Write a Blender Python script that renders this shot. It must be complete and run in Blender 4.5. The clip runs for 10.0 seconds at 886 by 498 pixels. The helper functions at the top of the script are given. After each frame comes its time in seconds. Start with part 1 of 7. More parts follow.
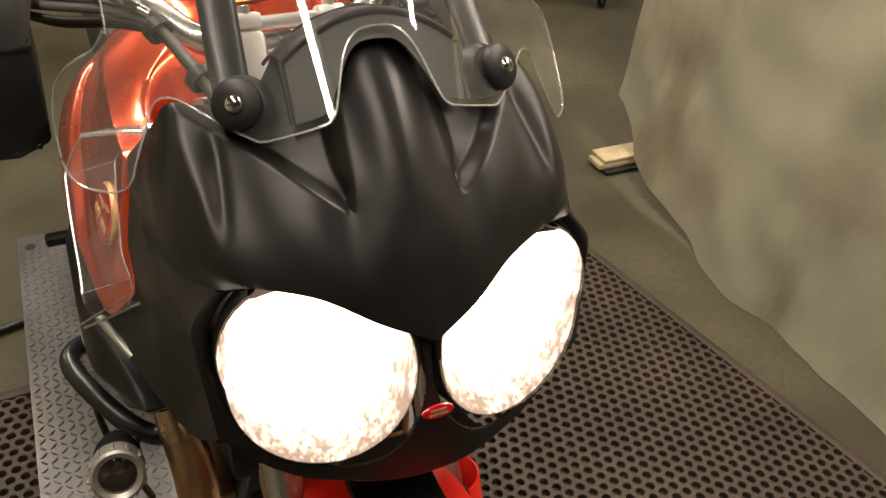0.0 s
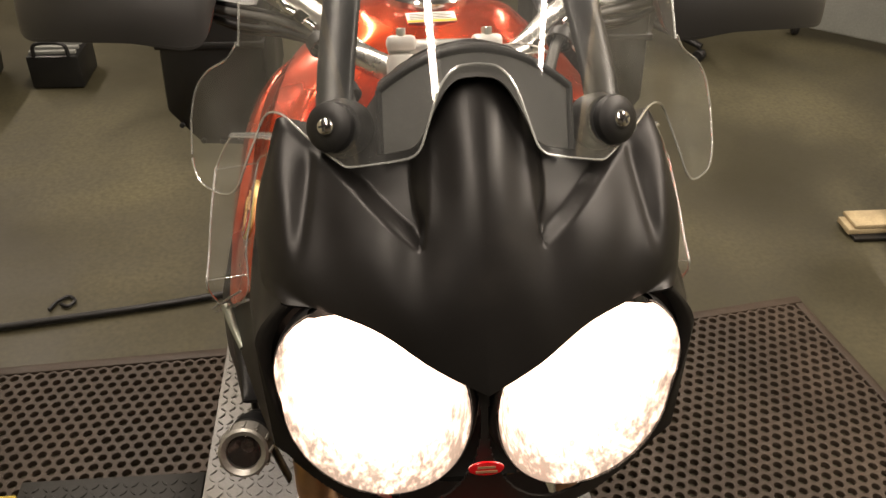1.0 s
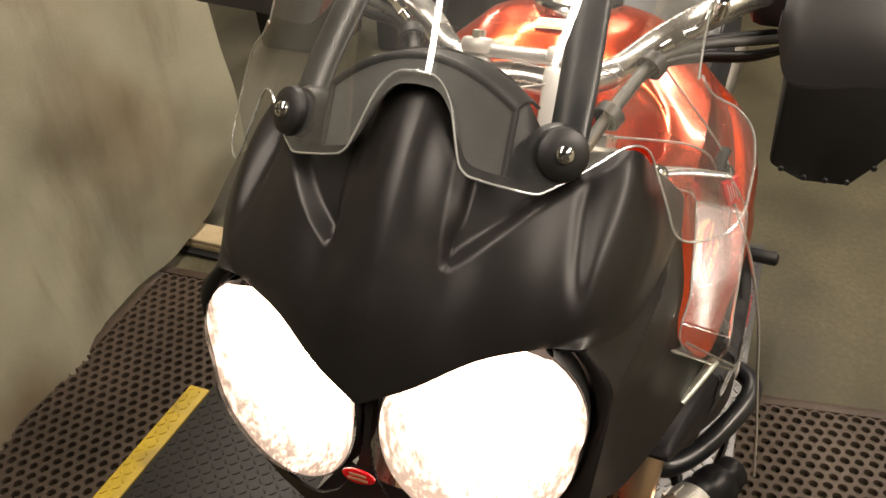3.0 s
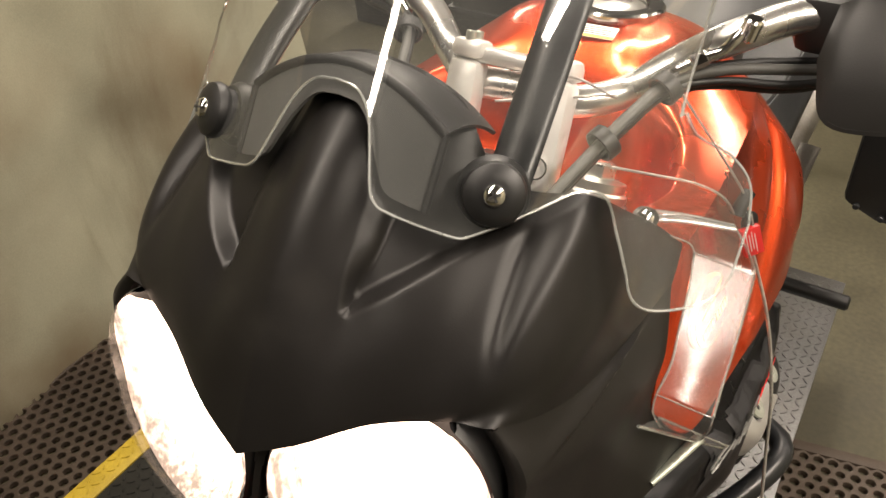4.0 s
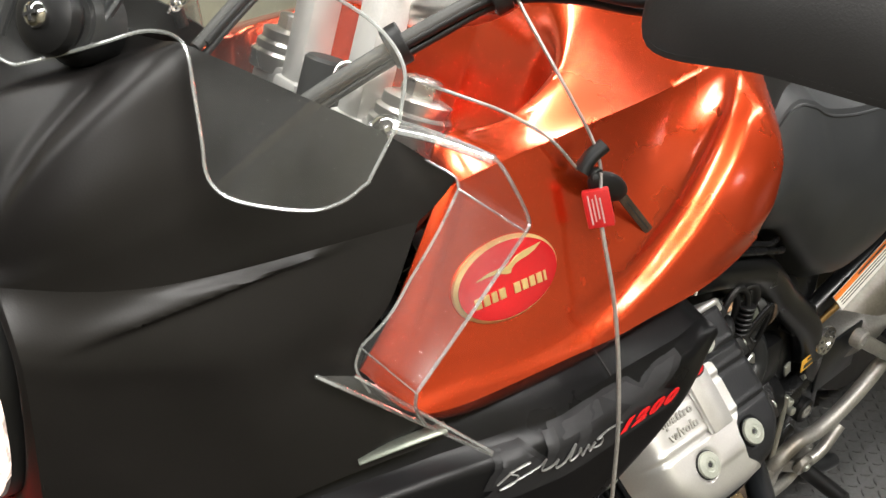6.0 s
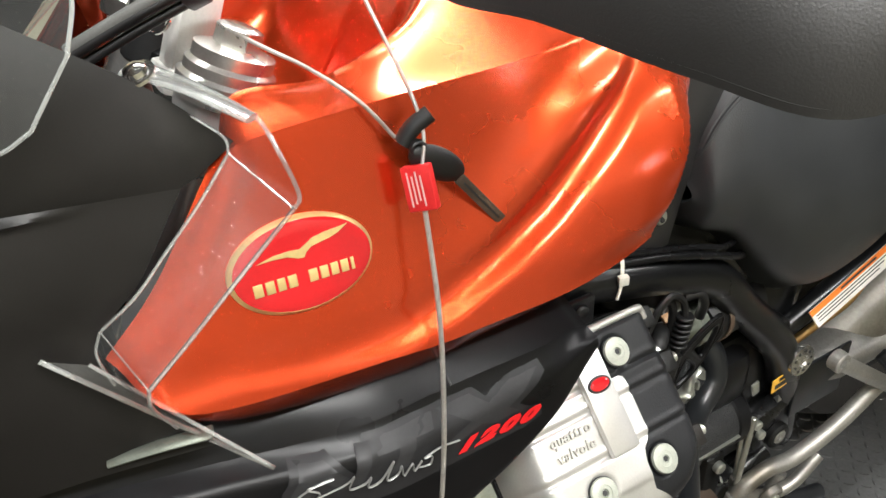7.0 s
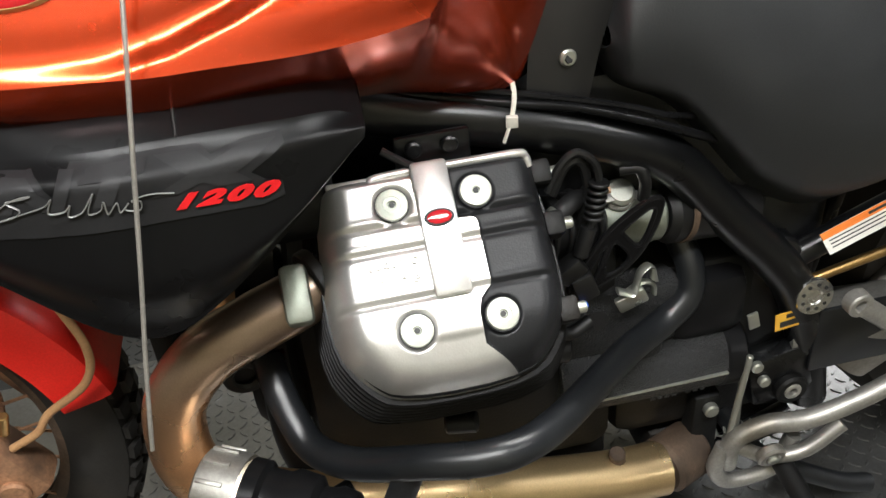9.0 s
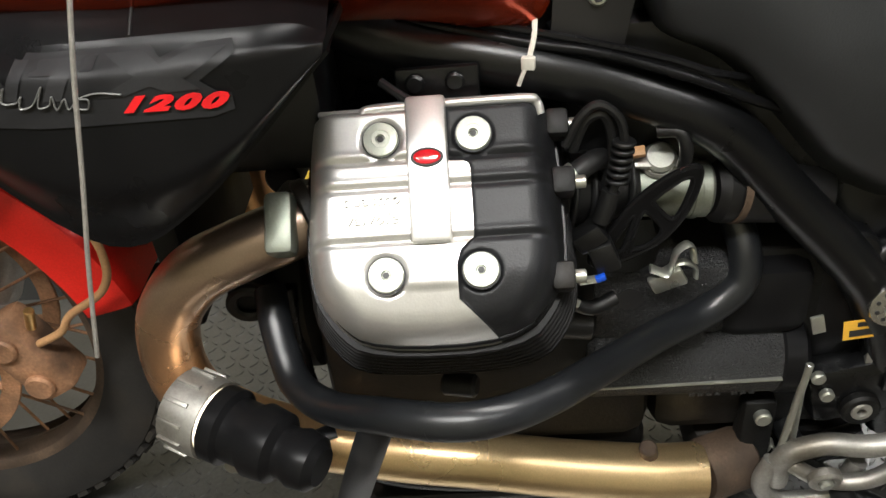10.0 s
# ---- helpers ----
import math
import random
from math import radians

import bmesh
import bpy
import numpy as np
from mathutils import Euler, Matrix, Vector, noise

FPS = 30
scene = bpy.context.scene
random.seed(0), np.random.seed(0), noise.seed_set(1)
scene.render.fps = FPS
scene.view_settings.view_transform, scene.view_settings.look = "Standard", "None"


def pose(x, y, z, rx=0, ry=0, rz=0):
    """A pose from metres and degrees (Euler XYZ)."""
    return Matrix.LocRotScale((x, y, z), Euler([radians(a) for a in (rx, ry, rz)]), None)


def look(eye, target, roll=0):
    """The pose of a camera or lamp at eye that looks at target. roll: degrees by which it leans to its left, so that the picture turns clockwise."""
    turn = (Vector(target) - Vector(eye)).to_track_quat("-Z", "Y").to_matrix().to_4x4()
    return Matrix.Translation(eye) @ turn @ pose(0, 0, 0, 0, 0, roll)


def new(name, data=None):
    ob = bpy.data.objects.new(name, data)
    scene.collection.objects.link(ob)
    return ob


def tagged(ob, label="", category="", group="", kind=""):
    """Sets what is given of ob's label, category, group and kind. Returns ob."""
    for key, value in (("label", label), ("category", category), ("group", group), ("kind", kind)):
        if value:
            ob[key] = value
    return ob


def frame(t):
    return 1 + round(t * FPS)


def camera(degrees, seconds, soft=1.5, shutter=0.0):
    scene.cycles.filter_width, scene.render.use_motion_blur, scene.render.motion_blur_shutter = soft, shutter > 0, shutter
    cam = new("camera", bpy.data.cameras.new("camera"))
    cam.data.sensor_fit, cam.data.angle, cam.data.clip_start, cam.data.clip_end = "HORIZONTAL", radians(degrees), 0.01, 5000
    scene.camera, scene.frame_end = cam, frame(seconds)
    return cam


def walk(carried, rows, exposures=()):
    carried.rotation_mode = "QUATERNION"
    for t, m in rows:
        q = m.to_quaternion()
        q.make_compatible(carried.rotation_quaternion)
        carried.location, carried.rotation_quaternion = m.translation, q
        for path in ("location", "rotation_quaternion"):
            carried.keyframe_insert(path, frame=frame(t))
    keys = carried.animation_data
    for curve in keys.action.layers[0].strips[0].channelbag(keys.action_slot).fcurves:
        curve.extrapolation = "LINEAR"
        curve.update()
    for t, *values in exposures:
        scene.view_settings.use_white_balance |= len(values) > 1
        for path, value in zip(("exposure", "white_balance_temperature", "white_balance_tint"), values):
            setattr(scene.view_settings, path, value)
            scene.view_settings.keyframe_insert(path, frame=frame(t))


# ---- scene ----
cam = camera(54.3, 10.0)
PATH = [
    (0, (-0.25, -0.672, 1.778), (0.465, 0.781, 0.605), 3.5),
    (0.5, (-0.168, -0.656, 1.779), (0.273, 0.895, 0.596), 2.4),
    (1, (-0.092, -0.674, 1.788), (0.07, 0.946, 0.625), 1.1),
    (1.5, (0.002, -0.706, 1.804), (-0.06, 0.915, 0.634), 0.4),
    (2, (0.137, -0.733, 1.826), (-0.179, 0.853, 0.649), -1.2),
    (2.5, (0.218, -0.692, 1.812), (-0.277, 0.847, 0.634), -1.4),
    (3, (0.264, -0.601, 1.787), (-0.358, 0.898, 0.618), -2.0),
    (3.2, (0.287, -0.557, 1.79), (-0.388, 0.91, 0.61), -1.9),
    (4.3, (0.366, -0.412, 1.744), (-0.548, 0.905, 0.548), -1.4),
    (4.5, (0.39, -0.391, 1.736), (-0.611, 0.864, 0.542), -2.3),
    (5, (0.464, -0.303, 1.707), (-0.668, 0.827, 0.506), -1.8),
    (5.5, (0.584, -0.208, 1.649), (-0.673, 0.822, 0.483), -2.4),
    (5.7, (0.616, -0.171, 1.627), (-0.68, 0.837, 0.486), -2.5),
    (6.8, (0.671, 0.037, 1.546), (-0.731, 0.906, 0.415), -2.6),
    (7, (0.681, 0.081, 1.534), (-0.731, 0.915, 0.389), -2.2),
    (7.5, (0.698, 0.162, 1.488), (-0.75, 0.923, 0.337), -2.5),
    (8, (0.747, 0.273, 1.454), (-0.749, 0.93, 0.301), -3.4),
    (8.5, (0.81, 0.374, 1.413), (-0.743, 0.89, 0.265), -4.4),
    (9, (0.866, 0.411, 1.355), (-0.754, 0.68, 0.214), -5.2),
    (9.5, (0.872, 0.475, 1.339), (-0.763, 0.516, 0.187), -6.3),
    (10, (0.846, 0.565, 1.293), (-0.773, 0.448, 0.125), -6.0),
]
walk(cam, [(t, look(eye, target, roll)) for t, eye, target, roll in PATH], [(0, .16, 6900, 16), (1.5, .2, 6900, 17), (2.5, .19, 6900, 17), (3.2, .38, 6800, 16), (4.5, .5, 6500, 13), (5, -.2, 6050, 10), (5.4, .6, 6050, 11), (5.8, .6, 5900, 11), (6.8, .87, 5700, 10), (8, .7, 5620, 10), (9, .6, 5620, 10), (10, .62, 5750, 10)])

# ---------------------------------------------------------------- light
world = bpy.data.worlds.new("world")
scene.world = world
world.use_nodes = True
world.node_tree.nodes["Background"].inputs[0].default_value = (0.9, 0.85, 0.7, 1)
world.node_tree.nodes["Background"].inputs[1].default_value = 0.05


def area_lamp(name, x, y, z, sx, sy, power, colour, tilt=(0, 0)):
    data = bpy.data.lights.new(name, "AREA")
    data.shape, data.size, data.size_y, data.energy, data.color = "RECTANGLE", sx, sy, power, colour
    ob = new(name, data)
    ob.matrix_world = pose(x, y, z, tilt[0], tilt[1], 0)
    return ob


WARM = (1.0, 0.91, 0.77)
# The lamp at (-2.6, 4.2) is unseen, added to brighten the far left.
LAMPS = [(-0.50, -0.40), (1.45, 0.25), (-0.50, 2.10), (-2.6, 4.2), (1.45, 3.6), (4.3, 0.25), (4.3, 3.6)]
for lx, ly in LAMPS:
    area_lamp("tube_light", lx, ly, 2.90, 0.12, 2.3, (60 if lx < 1 else 40) if ly > 1 else (33 if lx < 0 else (78 if lx < 3 else 62)), WARM)

# ---------------------------------------------------------------- helpers


def cr(pts, u):
    """Catmull-Rom through pts, at u from 0 to 1."""
    n = len(pts) - 1
    f = min(max(u, 0.0), 1.0) * n
    i = min(int(f), n - 1)
    t = f - i
    p = [Vector(pts[min(max(i + k, 0), n)]) for k in (-1, 0, 1, 2)]
    if i == 0:
        p[0] = 2 * p[1] - p[2]
    if i == n - 1:
        p[3] = 2 * p[2] - p[1]
    return 0.5 * (2 * p[1] + (p[2] - p[0]) * t + (2 * p[0] - 5 * p[1] + 4 * p[2] - p[3]) * t * t
                  + (3 * p[1] - p[0] - 3 * p[2] + p[3]) * t ** 3)


def lin(table, x):
    """Piecewise smooth interpolation in rows of (x, value)."""
    xs, ys = [r[0] for r in table], [r[1] for r in table]
    return float(np.interp(x, xs, ys))


def step(a, b, x):
    t = min(max((x - a) / (b - a), 0.0), 1.0)
    return t * t * (3 - 2 * t)


def inside(poly, x, z):
    """Signed distance to a polygon, positive inside."""
    best, odd = 1e9, False
    for (x0, z0), (x1, z1) in zip(poly, poly[1:] + poly[:1]):
        dx, dz = x1 - x0, z1 - z0
        t = min(max(((x - x0) * dx + (z - z0) * dz) / (dx * dx + dz * dz), 0), 1)
        best = min(best, math.hypot(x - x0 - t * dx, z - z0 - t * dz))
        if (z0 > z) != (z1 > z) and x < x0 + (z - z0) * dx / dz:
            odd = not odd
    return best if odd else -best


def rounded(poly, times=2):
    for _ in range(times):
        poly = [q for (xa, ya), (xb, yb) in zip(poly, poly[1:] + poly[:1]) for q in ((0.75 * xa + 0.25 * xb, 0.75 * ya + 0.25 * yb), (0.25 * xa + 0.75 * xb, 0.25 * ya + 0.75 * yb))]
    return poly


BASES = {}


def thing(name, at, label, category, group="", kind=""):
    """An empty at the base of a thing."""
    ob = new(name)
    ob.empty_display_size = 0.1
    ob.matrix_basis = Matrix.Translation(at)
    BASES[ob.name] = Matrix.Translation(at).inverted()
    return tagged(ob, label, category, group, kind)


def finish(ob, material, sharp=38):
    me = ob.data
    if material is not None:
        me.materials.append(material)
    me.polygons.foreach_set("use_smooth", [True] * len(me.polygons))
    me.set_sharp_from_angle(angle=radians(sharp))
    return ob


def part(name, bm, material, parent=None, label="", kind="", sharp=38):
    me = bpy.data.meshes.new(name)
    bm.normal_update()
    bm.to_mesh(me)
    bm.free()
    ob = new(name, me)
    if parent is not None:
        ob.parent = parent
        ob.matrix_parent_inverse = BASES.get(parent.name, Matrix())
    if label:
        ob["label"] = label
    if kind:
        ob["kind"] = kind
    return finish(ob, material, sharp)


def flat(name, verts, faces, material, parent=None, label="", kind="", sharp=38):
    me = bpy.data.meshes.new(name)
    me.from_pydata([tuple(v) for v in verts], [], faces)
    me.update()
    ob = new(name, me)
    if parent is not None:
        ob.parent = parent
        ob.matrix_parent_inverse = BASES.get(parent.name, Matrix())
    if label:
        ob["label"] = label
    if kind:
        ob["kind"] = kind
    return finish(ob, material, sharp)


def single(name, bm, material, label, category, group="", kind="", sharp=38):
    """A thing that is one mesh."""
    return tagged(part(name, bm, material, None, "", "", sharp), label, category, group, kind)


def box(bm, size, m=Matrix(), bevel=0.0, seg=2):
    made = bmesh.ops.create_cube(bm, size=1.0, matrix=m @ Matrix.Diagonal((*size, 1)))
    if bevel > 0:
        edges = list({e for v in made["verts"] for e in v.link_edges})
        bmesh.ops.bevel(bm, geom=edges, offset=bevel, segments=seg, profile=0.5, affect="EDGES")
    return bm


def bx(x0, x1, y0, y1, z0, z1, bevel=0.0, m=Matrix()):
    bm = bmesh.new()
    return box(bm, (x1 - x0, y1 - y0, z1 - z0), m @ Matrix.Translation(((x0 + x1) / 2, (y0 + y1) / 2, (z0 + z1) / 2)), bevel)


def along(p0, p1):
    """A frame at p0 whose z points to p1."""
    p0, p1 = Vector(p0), Vector(p1)
    return Matrix.Translation(p0) @ (p1 - p0).to_track_quat("Z", "Y").to_matrix().to_4x4()


def lathe(bm, profile, m, seg=28, closed=False):
    """Turn rows of (r, z) round the z axis of m."""
    rings = []
    for r, z in profile:
        if r < 1e-6:
            rings.append([bm.verts.new(m @ Vector((0, 0, z)))])
        else:
            rings.append([bm.verts.new(m @ Vector((r * math.cos(2 * math.pi * k / seg), r * math.sin(2 * math.pi * k / seg), z))) for k in range(seg)])
    pairs = list(zip(rings, rings[1:]))
    if closed:
        pairs.append((rings[-1], rings[0]))
    for a, b in pairs:
        for k in range(seg):
            q = (k + 1) % seg
            f = [a[k % len(a)], a[q % len(a)], b[q % len(b)], b[k % len(b)]]
            f = list(dict.fromkeys(f))
            if len(f) > 2:
                bm.faces.new(f)
    return bm


def rod(p0, p1, r, bevel=0.0, seg=24, r1=None):
    """A capped round bar with softened ends."""
    bm = bmesh.new()
    d = (Vector(p1) - Vector(p0)).length
    r1 = r if r1 is None else r1
    b = bevel
    prof = [(0, 0), (r - b, 0), (r, b), (r1, d - b), (r1 - b, d), (0, d)] if b else [(0, 0), (r, 0), (r1, d), (0, d)]
    return lathe(bm, prof, along(p0, p1), seg)


def ring(p0, p1, r_in, r_out, bevel=0.001, seg=32):
    bm = bmesh.new()
    d = (Vector(p1) - Vector(p0)).length
    b = bevel
    return lathe(bm, [(r_in, b), (r_in + b, 0), (r_out - b, 0), (r_out, b), (r_out, d - b), (r_out - b, d), (r_in + b, d), (r_in, d - b)],
                 along(p0, p1), seg, True)


def tube(pts, r, n=40, seg=14, cap=True, r_end=None, flat_ratio=1.0, bm=None):
    """A round bar swept along a smooth line."""
    bm = bm or bmesh.new()
    ps = [cr(pts, k / n) for k in range(n + 1)]
    side = None
    rings = []
    for k, p in enumerate(ps):
        t = (ps[min(k + 1, n)] - ps[max(k - 1, 0)]).normalized()
        if side is None:
            side = t.cross(Vector((0, 0, 1)) if abs(t.z) < 0.9 else Vector((1, 0, 0)))
        side = (side - t * side.dot(t)).normalized()
        up = t.cross(side)
        rad = r if r_end is None else r + (r_end - r) * k / n
        rings.append([bm.verts.new(p + side * rad * math.cos(2 * math.pi * j / seg) + up * rad * flat_ratio * math.sin(2 * math.pi * j / seg)) for j in range(seg)])
    for a, b in zip(rings, rings[1:]):
        for j in range(seg):
            bm.faces.new([a[j], b[j], b[(j + 1) % seg], a[(j + 1) % seg]])
    if cap:
        bm.faces.new(rings[0])
        bm.faces.new(rings[-1][::-1])
    return bm


def sheet(fn, nu, nv, thick=0.0, keep=None, inward=1.0, way=None):
    """A sheet from fn(u, v) that looks along way, thickened towards its back."""
    grid = [[Vector(fn(i / nu, j / nv)) for j in range(nv + 1)] for i in range(nu + 1)]
    bm = bmesh.new()
    front = [[bm.verts.new(p) for p in row] for row in grid]
    cells = [(i, j) for i in range(nu) for j in range(nv) if keep is None or keep((i + 0.5) / nu, (j + 0.5) / nv)]
    for i, j in cells:
        bm.faces.new([front[i][j], front[i + 1][j], front[i + 1][j + 1], front[i][j + 1]])
    if way is not None:
        facing(bm, way)
    if thick > 0:
        bm.normal_update()
        have = set(cells)
        back = {}

        def b(i, j):
            if (i, j) not in back:
                back[(i, j)] = bm.verts.new(front[i][j].co - front[i][j].normal * thick * inward)
            return back[(i, j)]
        for i, j in cells:
            bm.faces.new([b(i, j), b(i, j + 1), b(i + 1, j + 1), b(i + 1, j)])
            for (di, dj), (p, q) in (((-1, 0), ((i, j + 1), (i, j))), ((1, 0), ((i + 1, j), (i + 1, j + 1))),
                                     ((0, -1), ((i, j), (i + 1, j))), ((0, 1), ((i + 1, j + 1), (i, j + 1)))):
                if (i + di, j + dj) not in have:
                    bm.faces.new([front[q[0]][q[1]], front[p[0]][p[1]], b(*p), b(*q)])
        bmesh.ops.recalc_face_normals(bm, faces=bm.faces)
    loose = [v for v in bm.verts if not v.link_faces]
    bmesh.ops.delete(bm, geom=loose, context="VERTS")
    return bm


def slab(poly, axis, a, b, bevel=0.0, seg=2):
    """A polygon in the plane across axis (0: y, z; 1: x, z; 2: x, y), drawn out from a to b."""
    bm = bmesh.new()

    def at(p, w):
        return ((w, p[0], p[1]), (p[0], w, p[1]), (p[0], p[1], w))[axis]
    lo = [bm.verts.new(at(p, a)) for p in poly]
    hi = [bm.verts.new(at(p, b)) for p in poly]
    n = len(poly)
    bm.faces.new(lo[::-1])
    bm.faces.new(hi)
    for k in range(n):
        bm.faces.new([lo[k], lo[(k + 1) % n], hi[(k + 1) % n], hi[k]])
    bmesh.ops.recalc_face_normals(bm, faces=bm.faces)
    if bevel:
        bmesh.ops.bevel(bm, geom=list(bm.edges), offset=bevel, segments=seg, profile=0.5, affect="EDGES")
    return bm


def mirrored(bm):
    bmesh.ops.scale(bm, vec=(-1, 1, 1), verts=bm.verts)
    bmesh.ops.reverse_faces(bm, faces=bm.faces)
    return bm


def facing(bm, way):
    """Turn the faces of an open sheet so that they look along way."""
    bm.normal_update()
    total = sum((f.normal * f.calc_area() for f in bm.faces), Vector())
    if total.dot(Vector(way)) < 0:
        bmesh.ops.reverse_faces(bm, faces=bm.faces)
    return bm


def moved(bm, m):
    bmesh.ops.transform(bm, matrix=m, verts=bm.verts)
    return bm


def writing(body, size, m, extrude=0.0004, shear=0.0, space=1.0, bold=0.0):
    """Letters as a bmesh, their baseline's middle at m, reading along its x."""
    cu = bpy.data.curves.new("letters", "FONT")
    cu.body, cu.size, cu.extrude, cu.shear, cu.space_character = body, size, extrude, shear, space
    cu.align_x, cu.resolution_u, cu.offset = "CENTER", 3, bold
    tmp = bpy.data.objects.new("letters", cu)
    scene.collection.objects.link(tmp)
    bpy.context.view_layer.update()
    me = bpy.data.meshes.new_from_object(tmp.evaluated_get(bpy.context.evaluated_depsgraph_get()))
    bpy.data.objects.remove(tmp)
    bm = bmesh.new()
    bm.from_mesh(me)
    bpy.data.meshes.remove(me)
    bpy.data.curves.remove(cu)
    return moved(bm, m)


def axes(o, ex, ey):
    """A frame with its x and y along ex and ey."""
    ex, ey = Vector(ex).normalized(), Vector(ey)
    ez = ex.cross(ey).normalized()
    ey = ez.cross(ex)
    m = Matrix((ex, ey, ez)).transposed().to_4x4()
    m.translation = Vector(o)
    return m


# ---------------------------------------------------------------- materials


def material(name, base, rough=0.5, metal=0.0, var=0.25, scale=6.0, fine=120.0, bump=0.15, dirt=None, dirt_at=0.6, coat=0.0, rough_var=0.15, spec=0.5, depth=0.0008, coat_rough=0.12):
    """A surface with variation at two scales, grain, and dirt of its own colour in patches."""
    mat = bpy.data.materials.new(name)
    mat.use_nodes = True
    nt = mat.node_tree
    n, l = nt.nodes, nt.links
    b = n["Principled BSDF"]
    b.inputs["Metallic"].default_value = metal
    b.inputs["Specular IOR Level"].default_value = spec
    b.inputs["Coat Weight"].default_value = coat
    b.inputs["Coat Roughness"].default_value = coat_rough
    tc = n.new("ShaderNodeTexCoord")
    big, small = n.new("ShaderNodeTexNoise"), n.new("ShaderNodeTexNoise")
    for tex, sc, det in ((big, scale, 5), (small, fine, 3)):
        tex.inputs["Scale"].default_value, tex.inputs["Detail"].default_value = sc, det
        l.new(tc.outputs["Object"], tex.inputs["Vector"])
    ramp = n.new("ShaderNodeMapRange")
    ramp.inputs[1].default_value, ramp.inputs[2].default_value = 0.3, 0.7
    ramp.inputs[3].default_value, ramp.inputs[4].default_value = 1 - var, 1 + var
    l.new(big.outputs["Fac"], ramp.inputs[0])
    grain = n.new("ShaderNodeMapRange")
    grain.inputs[1].default_value, grain.inputs[2].default_value = 0.25, 0.75
    grain.inputs[3].default_value, grain.inputs[4].default_value = 1 - var * 0.6, 1 + var * 0.6
    l.new(small.outputs["Fac"], grain.inputs[0])
    mul = n.new("ShaderNodeMath")
    mul.operation = "MULTIPLY"
    l.new(ramp.outputs[0], mul.inputs[0])
    l.new(grain.outputs[0], mul.inputs[1])
    tint = n.new("ShaderNodeVectorMath")
    tint.operation = "SCALE"
    tint.inputs[0].default_value = base
    l.new(mul.outputs[0], tint.inputs["Scale"])
    out = tint.outputs[0]
    if dirt:
        pat = n.new("ShaderNodeTexNoise")
        pat.inputs["Scale"].default_value, pat.inputs["Detail"].default_value = scale * 0.7, 8
        off = n.new("ShaderNodeVectorMath")
        off.inputs[1].default_value = (3.1, 7.7, 1.3)
        l.new(tc.outputs["Object"], off.inputs[0])
        l.new(off.outputs[0], pat.inputs["Vector"])
        mr = n.new("ShaderNodeMapRange")
        mr.inputs[1].default_value, mr.inputs[2].default_value = dirt_at - 0.12, dirt_at + 0.12
        l.new(pat.outputs["Fac"], mr.inputs[0])
        mix = n.new("ShaderNodeMix")
        mix.data_type = "RGBA"
        l.new(mr.outputs[0], mix.inputs["Factor"])
        l.new(out, mix.inputs[6])
        mix.inputs[7].default_value = (*dirt, 1)
        out = mix.outputs[2]
    l.new(out, b.inputs["Base Color"])
    rr = n.new("ShaderNodeMapRange")
    rr.inputs[1].default_value, rr.inputs[2].default_value = 0.3, 0.7
    rr.inputs[3].default_value, rr.inputs[4].default_value = max(rough - rough_var * rough, 0.02), min(rough + rough_var * rough, 1)
    l.new(big.outputs["Fac"], rr.inputs[0])
    l.new(rr.outputs[0], b.inputs["Roughness"])
    if bump:
        bp = n.new("ShaderNodeBump")
        bp.inputs["Strength"].default_value, bp.inputs["Distance"].default_value = bump, depth
        l.new(small.outputs["Fac"], bp.inputs["Height"])
        l.new(bp.outputs[0], b.inputs["Normal"])
    return mat


def clear(name, tint=(0.97, 0.98, 0.97), gloss=0.04, haze=0.03, rough=0.02, graze=0.7):
    """Clear plastic sheet: it lets light pass, glosses at its surface and carries a little haze and scratches."""
    mat = bpy.data.materials.new(name)
    mat.use_nodes = True
    nt = mat.node_tree
    n, l = nt.nodes, nt.links
    n.remove(n["Principled BSDF"])
    out = n["Material Output"]
    see, shine, fog = n.new("ShaderNodeBsdfTransparent"), n.new("ShaderNodeBsdfGlossy"), n.new("ShaderNodeBsdfDiffuse")
    see.inputs[0].default_value = (*tint, 1)
    shine.inputs["Roughness"].default_value = rough
    fog.inputs[0].default_value = (0.8, 0.82, 0.8, 1)
    tc, tex = n.new("ShaderNodeTexCoord"), n.new("ShaderNodeTexNoise")
    tex.inputs["Scale"].default_value, tex.inputs["Detail"].default_value = 14, 8
    l.new(tc.outputs["Object"], tex.inputs["Vector"])
    mr = n.new("ShaderNodeMapRange")
    mr.inputs[1].default_value, mr.inputs[2].default_value = 0.35, 0.75
    mr.inputs[3].default_value, mr.inputs[4].default_value = haze * 0.4, haze * 1.8
    l.new(tex.outputs["Fac"], mr.inputs[0])
    a, b = n.new("ShaderNodeMixShader"), n.new("ShaderNodeMixShader")
    l.new(mr.outputs[0], a.inputs[0])
    l.new(see.outputs[0], a.inputs[1])
    l.new(fog.outputs[0], a.inputs[2])
    lw = n.new("ShaderNodeLayerWeight")
    lw.inputs["Blend"].default_value = 0.25
    mm = n.new("ShaderNodeMapRange")
    mm.inputs[3].default_value, mm.inputs[4].default_value = gloss, graze
    l.new(lw.outputs["Fresnel"], mm.inputs[0])
    l.new(mm.outputs[0], b.inputs[0])
    l.new(a.outputs[0], b.inputs[1])
    l.new(shine.outputs[0], b.inputs[2])
    l.new(b.outputs[0], out.inputs[0])
    return mat


